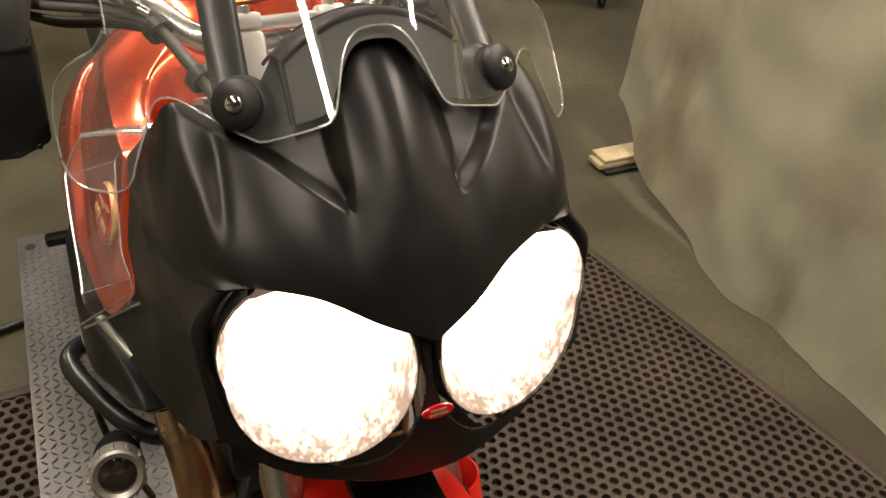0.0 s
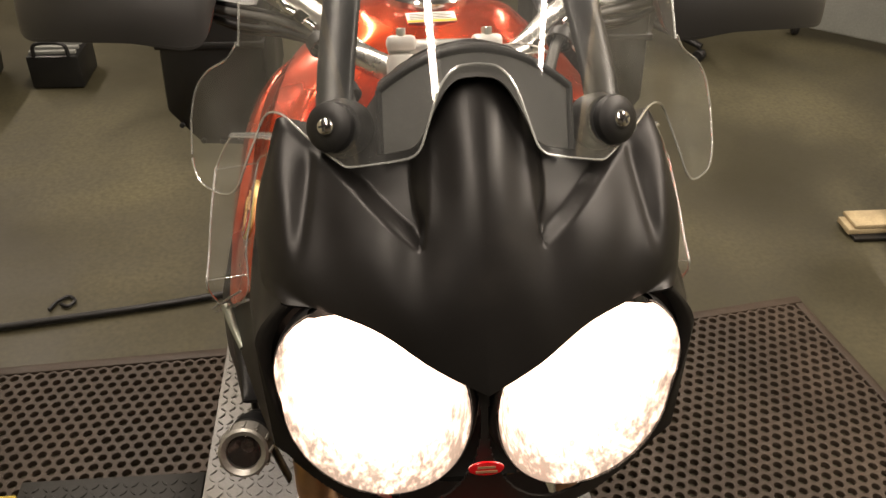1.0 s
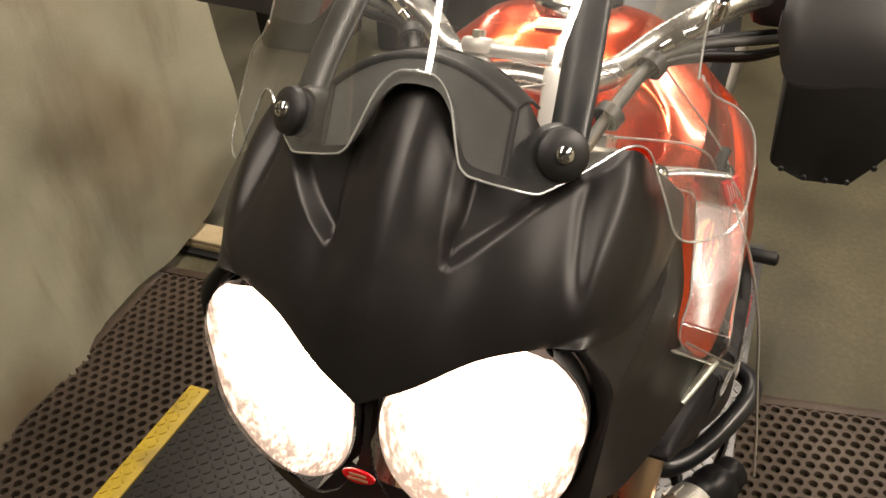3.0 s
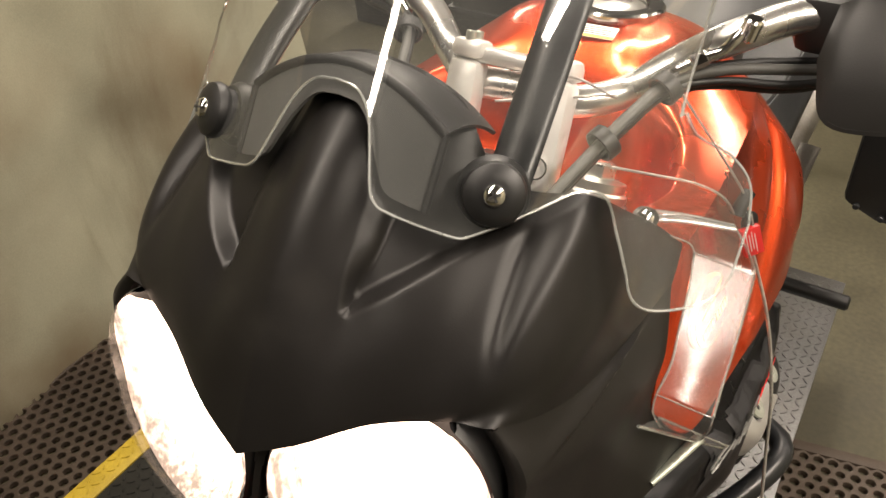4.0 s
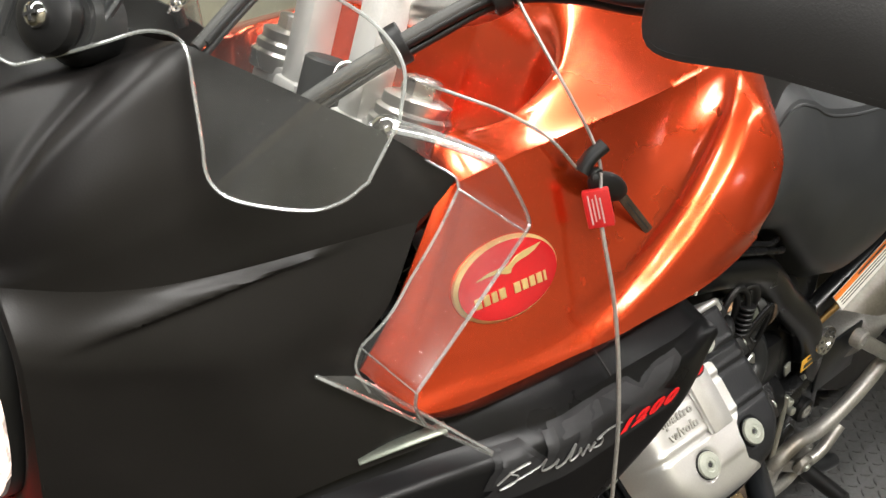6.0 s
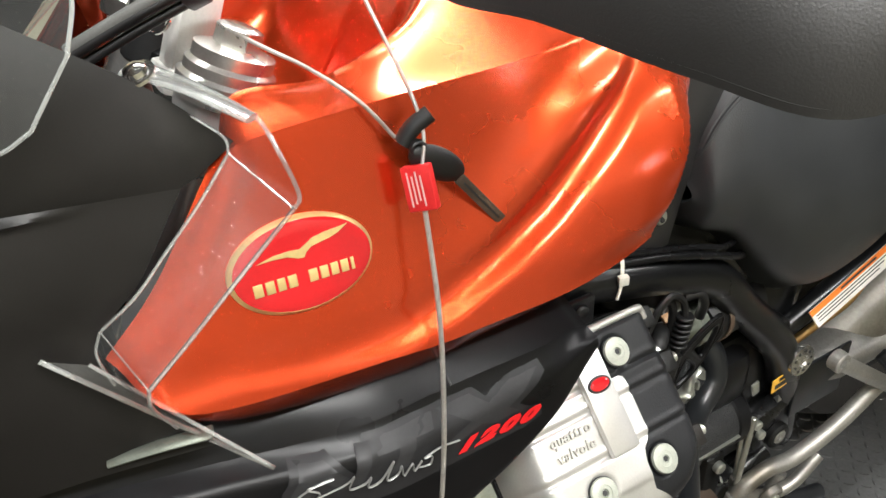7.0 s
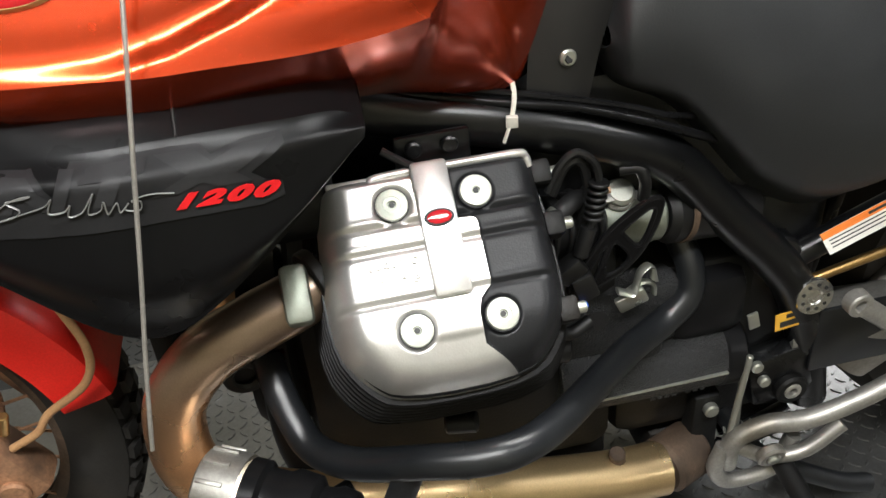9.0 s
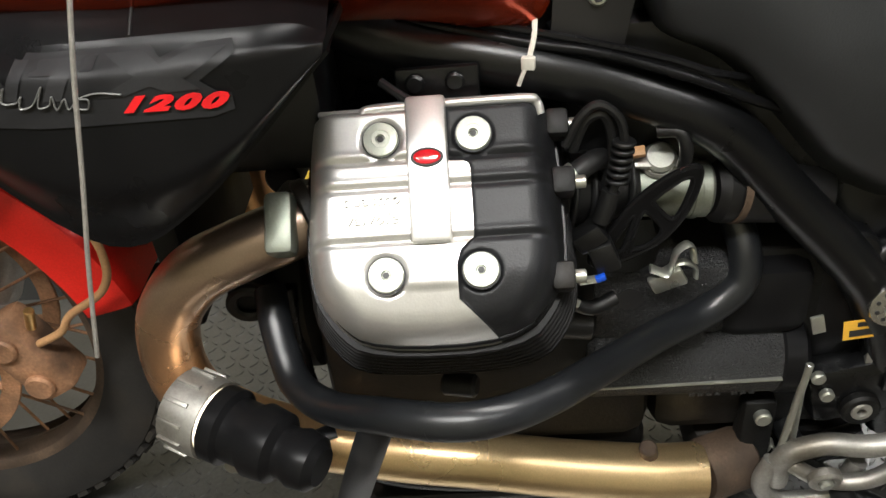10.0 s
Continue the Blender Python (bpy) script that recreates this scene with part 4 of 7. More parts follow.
# handlebar, risers, yoke, forks
BAR = [(0, 0.292, 1.362), (0.056, 0.292, 1.360), (0.10, 0.328, 1.366), (0.142, 0.354, 1.397), (0.191, 0.362, 1.431), (0.25, 0.401, 1.448), (0.36, 0.450, 1.438), (0.51, 0.488, 1.414)]
bar = part("handlebar", tube([(-x, y, z) for x, y, z in BAR[:0:-1]] + BAR, 0.0165, 140, 22), M_ALLOY, bike, "satin silver handlebar")
for s in (1, -1):
    rise = axes((0.050 * s, 0.279, 1.392), (1, 0, 0), (0, 0.92, -0.38))
    riser = part("riser", moved(bx(-0.0175, 0.0175, -0.0165, 0.0165, -0.135, -0.004, 0.008), rise), M_CAST, bike, "silver cast handlebar riser")
    part("riser_cap", moved(bx(-0.0172, 0.0172, -0.0162, 0.0162, -0.0025, 0.016, 0.006), rise), M_CAST, riser)
    part("riser_foot", moved(bx(-0.021, 0.021, -0.021, 0.021, -0.142, -0.122, 0.006), rise), M_CAST, riser)
    for off in (-0.009, 0.009):
        part("clamp_bolt", rod(rise @ Vector((0, off, 0.010)), rise @ Vector((0, off, 0.024)), 0.0052, 0.001, 12), M_BOLT, riser)
    part("fork_tube", rod((0.105 * s, 0.236, 1.246), (0.105 * s, -0.02, 0.80), 0.025, 0.003), M_ALLOY, bike, "polished fork tube")
    cap = part("fork_cap", lathe(bmesh.new(), [(0, -0.012), (0.036, -0.012), (0.0365, 0.004), (0.033, 0.007), (0.033, 0.014), (0.0295, 0.017), (0.0295, 0.026), (0.020, 0.029), (0, 0.029)], along((0.104 * s, 0.246, 1.280), (0.104 * s, 0.268, 1.327)), 36), M_ALLOY, bike, "stepped silver fork cap")
    part("cap_nut", lathe(bmesh.new(), [(0, 0.028), (0.0165, 0.028), (0.017, 0.030), (0.017, 0.042), (0.014, 0.044), (0, 0.044)], along((0.104 * s, 0.246, 1.280), (0.104 * s, 0.268, 1.327)), 6), M_ALLOY, cap)
    part("fork_slider", rod((0.105 * s, -0.005, 0.83), (0.105 * s, -0.14, 0.58), 0.030, 0.004), M_SILVER_D, bike)

    def guard(u, v, s=s):
        a = math.radians(-70 + 175 * v)
        c = Vector((0.105 * s, -0.01, 0.87)).lerp(Vector((0.105 * s, -0.12, 0.64)), u)
        return c + Vector((s * 0.040 * math.cos(a), 0.036 * math.sin(a), 0))
    part("fork_guard", sheet(guard, 12, 14, 0.002, way=(s, 0, 0)), M_RED, bike, "bright red fork guard")
rounded_bar = [(-0.135, -0.010), (-0.122, -0.032), (-0.085, -0.036), (-0.04, -0.020), (0.04, -0.020), (0.085, -0.036), (0.122, -0.032), (0.135, -0.010), (0.130, 0.022), (0.095, 0.034), (0.05, 0.022), (-0.05, 0.022), (-0.095, 0.034), (-0.130, 0.022)]
part("top_yoke", moved(slab(rounded_bar, 2, -0.012, 0.012, 0.003), pose(0, 0.246, 1.262, -27, 0, 0)), M_SILVER, bike)
part("clamp_bar", moved(bx(-0.066, 0.066, -0.014, 0.014, -0.008, 0.008, 0.004), pose(0, 0.286, 1.392, -20, 0, 0)), M_SILVER, bike, "silver handlebar clamp")
part("ignition_barrel", rod((0, 0.215, 1.27), (0, 0.235, 1.315), 0.02, 0.003), M_RUBBER, bike)

# cables and hoses at the bars
for s in (1, -1):
    runs = ((M_GREY_COWL, 0.0056, 0.0, 0.0), (M_RUBBER, 0.0046, 0.010, 0.002), (M_RUBBER, 0.0042, -0.008, -0.006), (M_RUBBER, 0.0036, 0.004, -0.011))
    for look_, thick, off, dz in runs:
        pts = [(0.088 * s, 0.150 + off, 1.322 + dz), (0.104 * s, 0.200 + off, 1.346 + dz), (0.124 * s, 0.262 + off, 1.372 + dz), (0.146 * s, 0.312 + off * 0.6, 1.392 + dz), (0.188 * s, 0.345 + off * 0.5, 1.402 + dz * 1.6), (0.25 * s, 0.375 + off, 1.404 + dz * 2), (0.33 * s, 0.42 + off, 1.404)]
        part("control_cable", tube(pts, thick, 46, 10), look_, bike)
    for q in ((0.112, 0.226, 1.356), (0.141, 0.302, 1.386)):
        part("hose_clip", ring((q[0] * s, q[1], q[2]), ((q[0] + 0.006) * s, q[1] + 0.012, q[2] + 0.006), 0.013, 0.0165, 0.001, 18), M_RUBBER, bike, "black rubber hose clip")
    part("brake_fitting", tube([(0.150 * s, 0.318, 1.404), (0.170 * s, 0.330, 1.416), (0.184 * s, 0.336, 1.424), (0.194 * s, 0.342, 1.438), (0.204 * s, 0.356, 1.446)], 0.0058, 20, 10), M_CHROME, bike, "bright hose fitting")
    part("fitting_nut", rod((0.160 * s, 0.324, 1.410), (0.172 * s, 0.331, 1.4175), 0.0078, 0.001, 6), M_CHROME, bike)
    part("banjo_bolt", rod((0.200 * s, 0.348, 1.434), (0.205 * s, 0.346, 1.456), 0.009, 0.002, 12), M_CHROME, bike)

# hand guards with mirror pods
for s in (1, -1):
    lo = [(0.265, 0.340, 1.430), (0.289, 0.314, 1.384), (0.37, 0.322, 1.388), (0.45, 0.340, 1.384), (0.503, 0.370, 1.378), (0.528, 0.43, 1.394)]
    hi = [(0.270, 0.365, 1.475), (0.300, 0.365, 1.490), (0.38, 0.372, 1.490), (0.455, 0.388, 1.475), (0.510, 0.415, 1.445), (0.532, 0.455, 1.425)]

    def hand(u, v):
        p = cr(lo, u).lerp(cr(hi, u), v)
        return p + Vector((0, -0.012 * math.sin(math.pi * min(v * 1.1, 1)), 0.0)) * (0.4 + 0.6 * math.sin(math.pi * u))
    bm = sheet(hand, 36, 18, 0.004, way=(0.3, -1, 0))
    hg = part("hand_guard", bm if s > 0 else mirrored(bm), M_PLASTIC, bike, "large black plastic hand guard")

    def under(u, v):
        a = cr(lo, u)
        return a + Vector((0.0, 0.07 * v, -0.008 * math.sin(math.pi * v) + 0.02 * v))
    bm = sheet(under, 36, 10, 0.004, way=(0, 0, -1))
    part("guard_underside", bm if s > 0 else mirrored(bm), M_PLASTIC, hg)
    bm = tube([(0.35, 0.458, 1.426), (0.43, 0.475, 1.420), (0.515, 0.491, 1.411)], 0.018, 20, 16)
    part("grip", bm if s > 0 else mirrored(bm), M_RUBBER, bike, "black rubber grip")
    bm = bx(0.232, 0.312, 0.385, 0.440, 1.412, 1.470, 0.014)
    part("switch_block", bm if s > 0 else mirrored(bm), M_RUBBER, bike)
    bm = tube([(0.30, 0.405, 1.425), (0.40, 0.405, 1.41), (0.50, 0.44, 1.40)], 0.007, 20, 10, True, None, 0.6)
    part("lever", bm if s > 0 else mirrored(bm), M_GUARD, bike)

# front wheel
AX = Vector((0, -0.185, 0.61))
wheel = part("front_wheel", moved(lathe(bmesh.new(), [(0.232, -0.030), (0.240, -0.036), (0.250, -0.036), (0.246, -0.022), (0.232, -0.010), (0.228, 0.0), (0.232, 0.010), (0.246, 0.022), (0.250, 0.036), (0.240, 0.036), (0.232, 0.030)], Matrix(), 72),
             axes(AX, (0, 1, 0), (0, 0, 1))), M_RUST_D, bike, "spoked front wheel with a dusty brown rim")
prof = [(0.244, -0.036), (0.262, -0.050), (0.292, -0.056), (0.315, -0.047), (0.326, -0.026), (0.329, 0.0), (0.326, 0.026), (0.315, 0.047), (0.292, 0.056), (0.262, 0.050), (0.244, 0.036)]
part("tyre", moved(lathe(bmesh.new(), prof, Matrix(), 72), axes(AX, (0, 1, 0), (0, 0, 1))), M_TYRE, wheel, "black treaded tyre")
tread = bmesh.new()
for k in range(58):
    for row, (w, rr) in enumerate(((-0.036, 0.322), (-0.012, 0.331), (0.012, 0.331), (0.036, 0.322))):
        a = 2 * math.pi * (k + 0.5 * (row % 2)) / 58
        box(tread, (0.019, 0.021, 0.010), axes(AX, (0, 1, 0), (0, 0, 1)) @ Matrix.Rotation(a, 4, "Z") @ Matrix.Translation((rr, 0, w)) @ Matrix.Rotation(math.pi / 2, 4, "X") @ Matrix.Rotation(math.copysign(0.35, w) * (1 if abs(w) > 0.02 else 0.2), 4, "Z") @ Matrix.Rotation(math.pi / 2, 4, "Y") @ Matrix.Diagonal((1, 1, 1, 1)))
part("tread_block", tread, M_TYRE, wheel, "", "stuff")
part("hub", moved(lathe(bmesh.new(), [(0, -0.06), (0.03, -0.06), (0.032, -0.04), (0.045, -0.038), (0.045, -0.03), (0.028, -0.02), (0.028, 0.02), (0.045, 0.03), (0.045, 0.038), (0.032, 0.04), (0.03, 0.06), (0, 0.06)], Matrix(), 32), axes(AX, (0, 1, 0), (0, 0, 1))), M_RUST, wheel)
for k in range(32):
    a = 2 * math.pi * k / 32
    b = a + (0.42 if k % 2 else -0.42)
    sx = 0.034 if k % 4 < 2 else -0.034
    p0 = AX + Vector((sx, 0.043 * math.cos(b), 0.043 * math.sin(b)))
    p1 = AX + Vector((sx * 0.3, 0.234 * math.cos(a), 0.234 * math.sin(a)))
    part("spoke", rod(p0, p1, 0.0022, 0, 8), M_RUST, wheel)
for s in (1, -1):
    disc = part("brake_disc", ring(AX + Vector((0.064 * s, 0, 0)), AX + Vector((0.069 * s, 0, 0)), 0.128, 0.152, 0.001, 64), M_RUST, bike, "brown dusty brake disc")
    for k in range(6):
        a = math.pi * k / 3 + 0.3
        d0, d1 = Vector((0, math.cos(a), math.sin(a))), Vector((0, math.cos(a + 0.35), math.sin(a + 0.35)))
        part("disc_arm", tube([AX + Vector((0.055 * s, 0, 0)) + d0 * 0.035, AX + Vector((0.060 * s, 0, 0)) + d0.lerp(d1, 0.5) * 0.085, AX + Vector((0.066 * s, 0, 0)) + d1 * 0.131], 0.006, 10, 8), M_RUST, disc)
    cal = part("brake_caliper", moved(bx(-0.028, 0.028, -0.028, 0.03, -0.06, 0.06, 0.012), pose(0.085 * s, 0.005, 0.63, 28, 0, 0)), M_RUST, bike, "brown dusty brake caliper")
    for zz in (-0.03, 0.03):
        part("piston_cap", rod((0.110 * s, 0.005 - zz * 0.4, 0.63 + zz), (0.120 * s, 0.005 - zz * 0.4, 0.63 + zz), 0.018, 0.003), M_RUST, cal)
    part("bleed_nipple", rod((0.1 * s, 0.03, 0.68), (0.106 * s, 0.04, 0.71), 0.006, 0.001, 10), M_BRASS, cal)
    part("brake_hose", tube([(0.10 * s, 0.03, 0.655), (0.104 * s, 0.065, 0.675), (0.106 * s, 0.085, 0.70), (0.108 * s, 0.135, 0.735), (0.110 * s, 0.150, 0.785), (0.10 * s, 0.13, 0.86), (0.07 * s, 0.10, 0.98)], 0.0048, 50, 10), M_TANHOSE, bike, "tan brake hose")


def fender(u, v):
    a = math.radians(14 + 125 * u)
    w = 2 * v - 1
    r = 0.348 - 0.062 * max(abs(w) - 0.55, 0) / 0.45
    x = 0.088 * min(abs(w) / 0.6, 1) * math.copysign(1, w)
    return AX + Vector((x, r * math.cos(a), r * math.sin(a)))


part("front_fender", sheet(fender, 50, 24, 0.003, way=(0, 0, 1)), M_RED, bike, "red front mudguard")
part("fender_insert", bx(-0.05, 0.05, -0.20, -0.03, 0.955, 0.972, 0.006), M_PANEL, bike)

# fog lamps on brackets
for s, lit in ((1, M_FOGLIT), (-1, M_FOGOFF)):
    c = Vector((0.280, 0.285, 0.707)) if s > 0 else Vector((-0.297, 0.250, 0.765))
    d = Vector((-0.43, -0.89, 0.12) if s > 0 else (-0.02, -0.86, 0.50)).normalized()
    fm = along(c, c + d)
    fog = part("fog_lamp", lathe(bmesh.new(), [(0, -0.128), (0.018, -0.128), (0.026, -0.121), (0.0285, -0.105), (0.025, -0.096), (0.025, -0.088), (0.0335, -0.082), (0.0355, -0.060), (0.031, -0.052), (0.031, -0.034), (0.037, -0.030), (0.037, -0.015), (0.030, -0.012), (0, -0.012)], fm, 36), M_PANEL, bike, "round fog lamp with a silver ribbed bezel")
    part("bezel", lathe(bmesh.new(), [(0.0385, -0.012), (0.0395, 0.004), (0.038, 0.028), (0.034, 0.031), (0.0265, 0.026), (0.026, 0.018), (0.033, -0.010)], fm, 40, True), M_SILVER_D, fog, "silver ribbed bezel")
    for k in range(12):
        part("bezel_rib", bx(-0.0022, 0.0022, -0.002, 0.002, 0.0, 0.026, 0.0008, fm @ Matrix.Rotation(2 * math.pi * k / 12, 4, "Z") @ Matrix.Translation((0, 0.0395, 0))), M_SILVER_D, fog)
    part("fog_reflector", lathe(bmesh.new(), [(0.026, 0.018), (0.02, 0.006), (0.01, -0.006), (0, -0.008)], fm, 28), lit, fog, "warm lit reflector" if s > 0 else "unlit dark reflector")
    part("fog_lens", lathe(bmesh.new(), [(0.0265, 0.021), (0.018, 0.0245), (0.008, 0.026), (0, 0.0262)], fm, 28), M_LENS, fog)
    part("fog_bracket", tube([c + Vector((0, 0.02, -0.036)), c + Vector((-0.01 * s, 0.05, -0.065)), c + Vector((-0.03 * s, 0.11, -0.06))], 0.010, 16, 10, True, None, 0.5), M_GUARD, fog)
    part("pivot_bolt", rod(c + Vector((0.008 * s, 0.018, -0.05)), c + Vector((0.022 * s, 0.018, -0.05)), 0.009, 0.002, 14), M_BOLT, fog)

part("scuff_mark", tube([(0.1735, -0.010, 1.3855), (0.1762, 0.003, 1.3845), (0.1785, 0.013, 1.3850)], 0.0007, 8, 6), M_SILVER_D, fairing, "pale scratch")

# ---------------------------------------------------------------- motorcycle: tank and side panels
# half sections of the tank, each from its inner top to its lower edge
TANK_Y = [(0.210, 0.210, 0.205, 0.200, 0.146, 0.104), (0.235, 0.235, 0.230, 0.225, 0.182, 0.142), (0.29,) * 6, (0.36,) * 6, (0.43, 0.43, 0.43, 0.43, 0.432, 0.440), (0.50, 0.50, 0.50, 0.50, 0.505, 0.512), (0.58, 0.58, 0.58, 0.58, 0.57, 0.560), (0.64, 0.64, 0.64, 0.64, 0.625, 0.605), (0.70, 0.70, 0.70, 0.70, 0.680, 0.655)]
TANK = [
    [(0.000, 1.190), (0.130, 1.205), (0.192, 1.262), (0.204, 1.279), (0.220, 1.216), (0.230, 1.182)],
    [(0.000, 1.190), (0.132, 1.222), (0.162, 1.297), (0.210, 1.288), (0.236, 1.205), (0.260, 1.140)],
    [(0.000, 1.200), (0.138, 1.228), (0.171, 1.298), (0.211, 1.290), (0.240, 1.202), (0.273, 1.129)],
    [(0.000, 1.215), (0.110, 1.245), (0.154, 1.311), (0.209, 1.289), (0.243, 1.199), (0.275, 1.129)],
    [(0.000, 1.336), (0.060, 1.342), (0.112, 1.336), (0.205, 1.287), (0.249, 1.196), (0.276, 1.131)],
    [(0.000, 1.355), (0.060, 1.358), (0.115, 1.350), (0.198, 1.287), (0.253, 1.194), (0.267, 1.139)],
    [(0.000, 1.352), (0.058, 1.352), (0.122, 1.334), (0.182, 1.280), (0.239, 1.206), (0.252, 1.154)],
    [(0.000, 1.325), (0.052, 1.324), (0.104, 1.304), (0.160, 1.262), (0.210, 1.218), (0.222, 1.174)],
    [(0.000, 1.285), (0.045, 1.282), (0.075, 1.268), (0.124, 1.250), (0.156, 1.234), (0.168, 1.216)],
]
# the fold under the flanks runs in to the frame
TUCK = [(0.216, 0.116, 1.176), (0.236, 0.160, 1.112), (0.215, 0.29, 1.058), (0.195, 0.36, 1.048), (0.172, 0.43, 1.040), (0.146, 0.50, 1.028), (0.138, 0.60, 1.010), (0.136, 0.632, 1.045), (0.134, 0.672, 1.150)]
RIB_B = [(0.17, 1.146), (0.208, 1.139), (0.246, 1.135), (0.287, 1.134), (0.333, 1.142), (0.38, 1.158), (0.43, 1.181), (0.47, 1.206), (0.511, 1.230), (0.54, 1.248), (0.56, 1.27)]
REAR_EDGE = [(1.10, 0.490), (1.132, 0.509), (1.19, 0.556), (1.25, 0.603), (1.29, 0.64)]
RIB_A = [(0.30, 1.152), (0.34, 1.178), (0.37, 1.197), (0.408, 1.220), (0.445, 1.242), (0.488, 1.266), (0.519, 1.280), (0.54, 1.30)]



def tank_half(u, v):
    """u runs back, v from the middle out and down; two ribs sweep up and back over the flank."""
    col = []
    for k in range(6):
        col.append(cr([(x[k][0], y[k], x[k][1]) for x, y in zip(TANK, TANK_Y)], u))
    p = cr(col[:4], v / 0.4) if v < 0.4 else cr(col[3:], (v - 0.4) / 0.6)
    if 0.26667 < v < 0.4:
        p = p.lerp(col[2].lerp(col[3], (v - 0.26667) / 0.13333), 0.75 * step(0.26667, 0.29, v))
    if v > 0.4:
        flank = step(0.42, 0.52, v) * (1 - step(0.93, 1.0, v))
        d = p.z - lin(RIB_A, p.y) + 0.013
        p.x += 0.0080 * math.exp(-(d / (0.028 if d > 0 else 0.018)) ** 2) * flank * step(0.32, 0.45, p.y) * (1 - step(0.55, 0.62, p.y))
        d = p.z - lin(RIB_B, p.y)
        k = step(0.46, 0.56, v) * (0.25 + 0.75 * step(0.20, 0.42, p.y)) * (1 - step(0.56, 0.60, p.y))
        p.x -= 0.024 * step(0.0, 0.010, p.y - lin(REAR_EDGE, p.z)) * step(0.45, 0.55, v)
        p.x += 0.007 * (1 - math.exp(min(d, 0) / 0.030)) * step(0.30, 0.47, p.y) * (1 - step(0.86, 1.0, v))
        p.x += (0.0085 * step(0.008, -0.005, d) - 0.0040 * math.exp(-((d - 0.014) / 0.010) ** 2)) * k
    return p


def tank_tuck(u, v):
    a, b = tank_half(u, 1.0), cr(TUCK, u)
    return a.lerp(b, v) + Vector((0.006 * math.sin(math.pi * v), 0, -0.004 * math.sin(math.pi * v)))


def tank_fn(u, v):
    p = tank_half(u, abs(2 * v - 1))
    return (p.x if v >= 0.5 else -p.x, p.y, p.z)


tank = part("fuel_tank", sheet(tank_fn, 150, 260, 0.003, way=(0, 0, 1)), M_ORANGE, bike, "burnt orange metallic fuel tank with sculpted flanks", sharp=30)
for s in (1, -1):
    bm = sheet(tank_tuck, 60, 8, 0.002, way=(1, 0, -0.5))
    part("tank_fold", bm if s > 0 else mirrored(bm), M_ORANGE, tank)
part("filler_ring", ring((0, 0.555, 1.352), (0, 0.556, 1.366), 0.040, 0.062, 0.003, 48), M_CHROME, tank, "polished filler ring")
part("filler_cap", lathe(bmesh.new(), [(0, 0.016), (0.03, 0.015), (0.038, 0.011), (0.040, 0.0)], along((0, 0.555, 1.350), (0, 0.556, 1.36)), 40), M_ALLOY, tank, "silver filler cap")
sk = axes((0.0, 0.470, 1.3580), (0.995, 0.08, 0), (-0.08, 0.985, 0.12))
stick = part("warning_sticker", bx(-0.034, 0.034, -0.014, 0.014, 0, 0.0008, 0, sk), M_LABEL, tank, "white and yellow warning sticker")
part("sticker_band", bx(-0.034, 0.034, -0.014, -0.008, 0.0008, 0.0012, 0, sk), M_LABEL_Y, stick)
for k in range(4):
    part("print_line", bx(-0.03, 0.028 - 0.006 * (k % 2), -0.0055 + 0.0045 * k, -0.004 + 0.0045 * k, 0.0008, 0.0012, 0, sk), M_INK, stick)

# oval tank badges
for s in (1, -1):
    near = min(((i / 80, j / 80) for i in range(2, 40) for j in range(34, 78)), key=lambda q: (tank_half(*q).y - 0.236) ** 2 + (tank_half(*q).z - 1.206) ** 2)
    bc = tank_half(*near)
    du = tank_half(near[0] + 0.06, near[1]) - tank_half(near[0] - 0.06, near[1])
    dv = tank_half(near[0], near[1] - 0.08) - tank_half(near[0], near[1] + 0.08)
    out = du.cross(dv).normalized()
    out = out if out.x > 0 else -out
    long = Vector((0, 1, -0.05)) - out * Vector((0, 1, -0.05)).dot(out)
    bm_ = axes(bc + out * 0.0036, long, out.cross(long))
    if s < 0:
        bm_ = Matrix.Diagonal((-1, 1, 1, 1)) @ bm_ @ Matrix.Diagonal((-1, 1, 1, 1))
    badge = part("tank_badge", oval(bm_ @ Matrix.Translation((0, 0, -0.006)), 0.0502, 0.0326, 0.0076, 0.0, 56), M_GOLD, tank, "gold-rimmed red oval badge")
    part("badge_field", oval(bm_ @ Matrix.Translation((0, 0, 0.0005)), 0.0474, 0.0298, 0.0022, 0.04, 56), M_BADGE, badge, "glossy red enamel field")
    zb = 0.0030
    # a spread-wing shape and a row of plain bars in gold
    wing_poly = [(-0.031, 0.0085), (-0.020, 0.0088), (-0.010, 0.0080), (-0.003, 0.0052), (0.001, 0.0048), (0.003, 0.0078), (0.007, 0.0105), (0.013, 0.0118), (0.020, 0.0128), (0.027, 0.0150), (0.034, 0.0190),
                 (0.026, 0.0182), (0.017, 0.0176), (0.009, 0.0160), (0.003, 0.0128), (-0.001, 0.0108), (-0.008, 0.0116), (-0.019, 0.0112)]
    part("badge_wing", moved(slab(wing_poly, 2, zb, zb + 0.0007), bm_), M_GOLD, badge)
    xx = -0.036
    for wdt in (0.0062, 0.0060, 0.0054, 0.0060, 0.0, 0.0060, 0.0056, 0.0052, 0.0052, 0.0024):
        if wdt:
            part("badge_bar", bx(xx, xx + wdt, -0.0125, -0.0042, zb - 0.0004, zb + 0.0008, 0.0003, bm_), M_GOLD, badge)
        xx += (wdt or 0.0045) + 0.0019

# black lower side panels with lettering


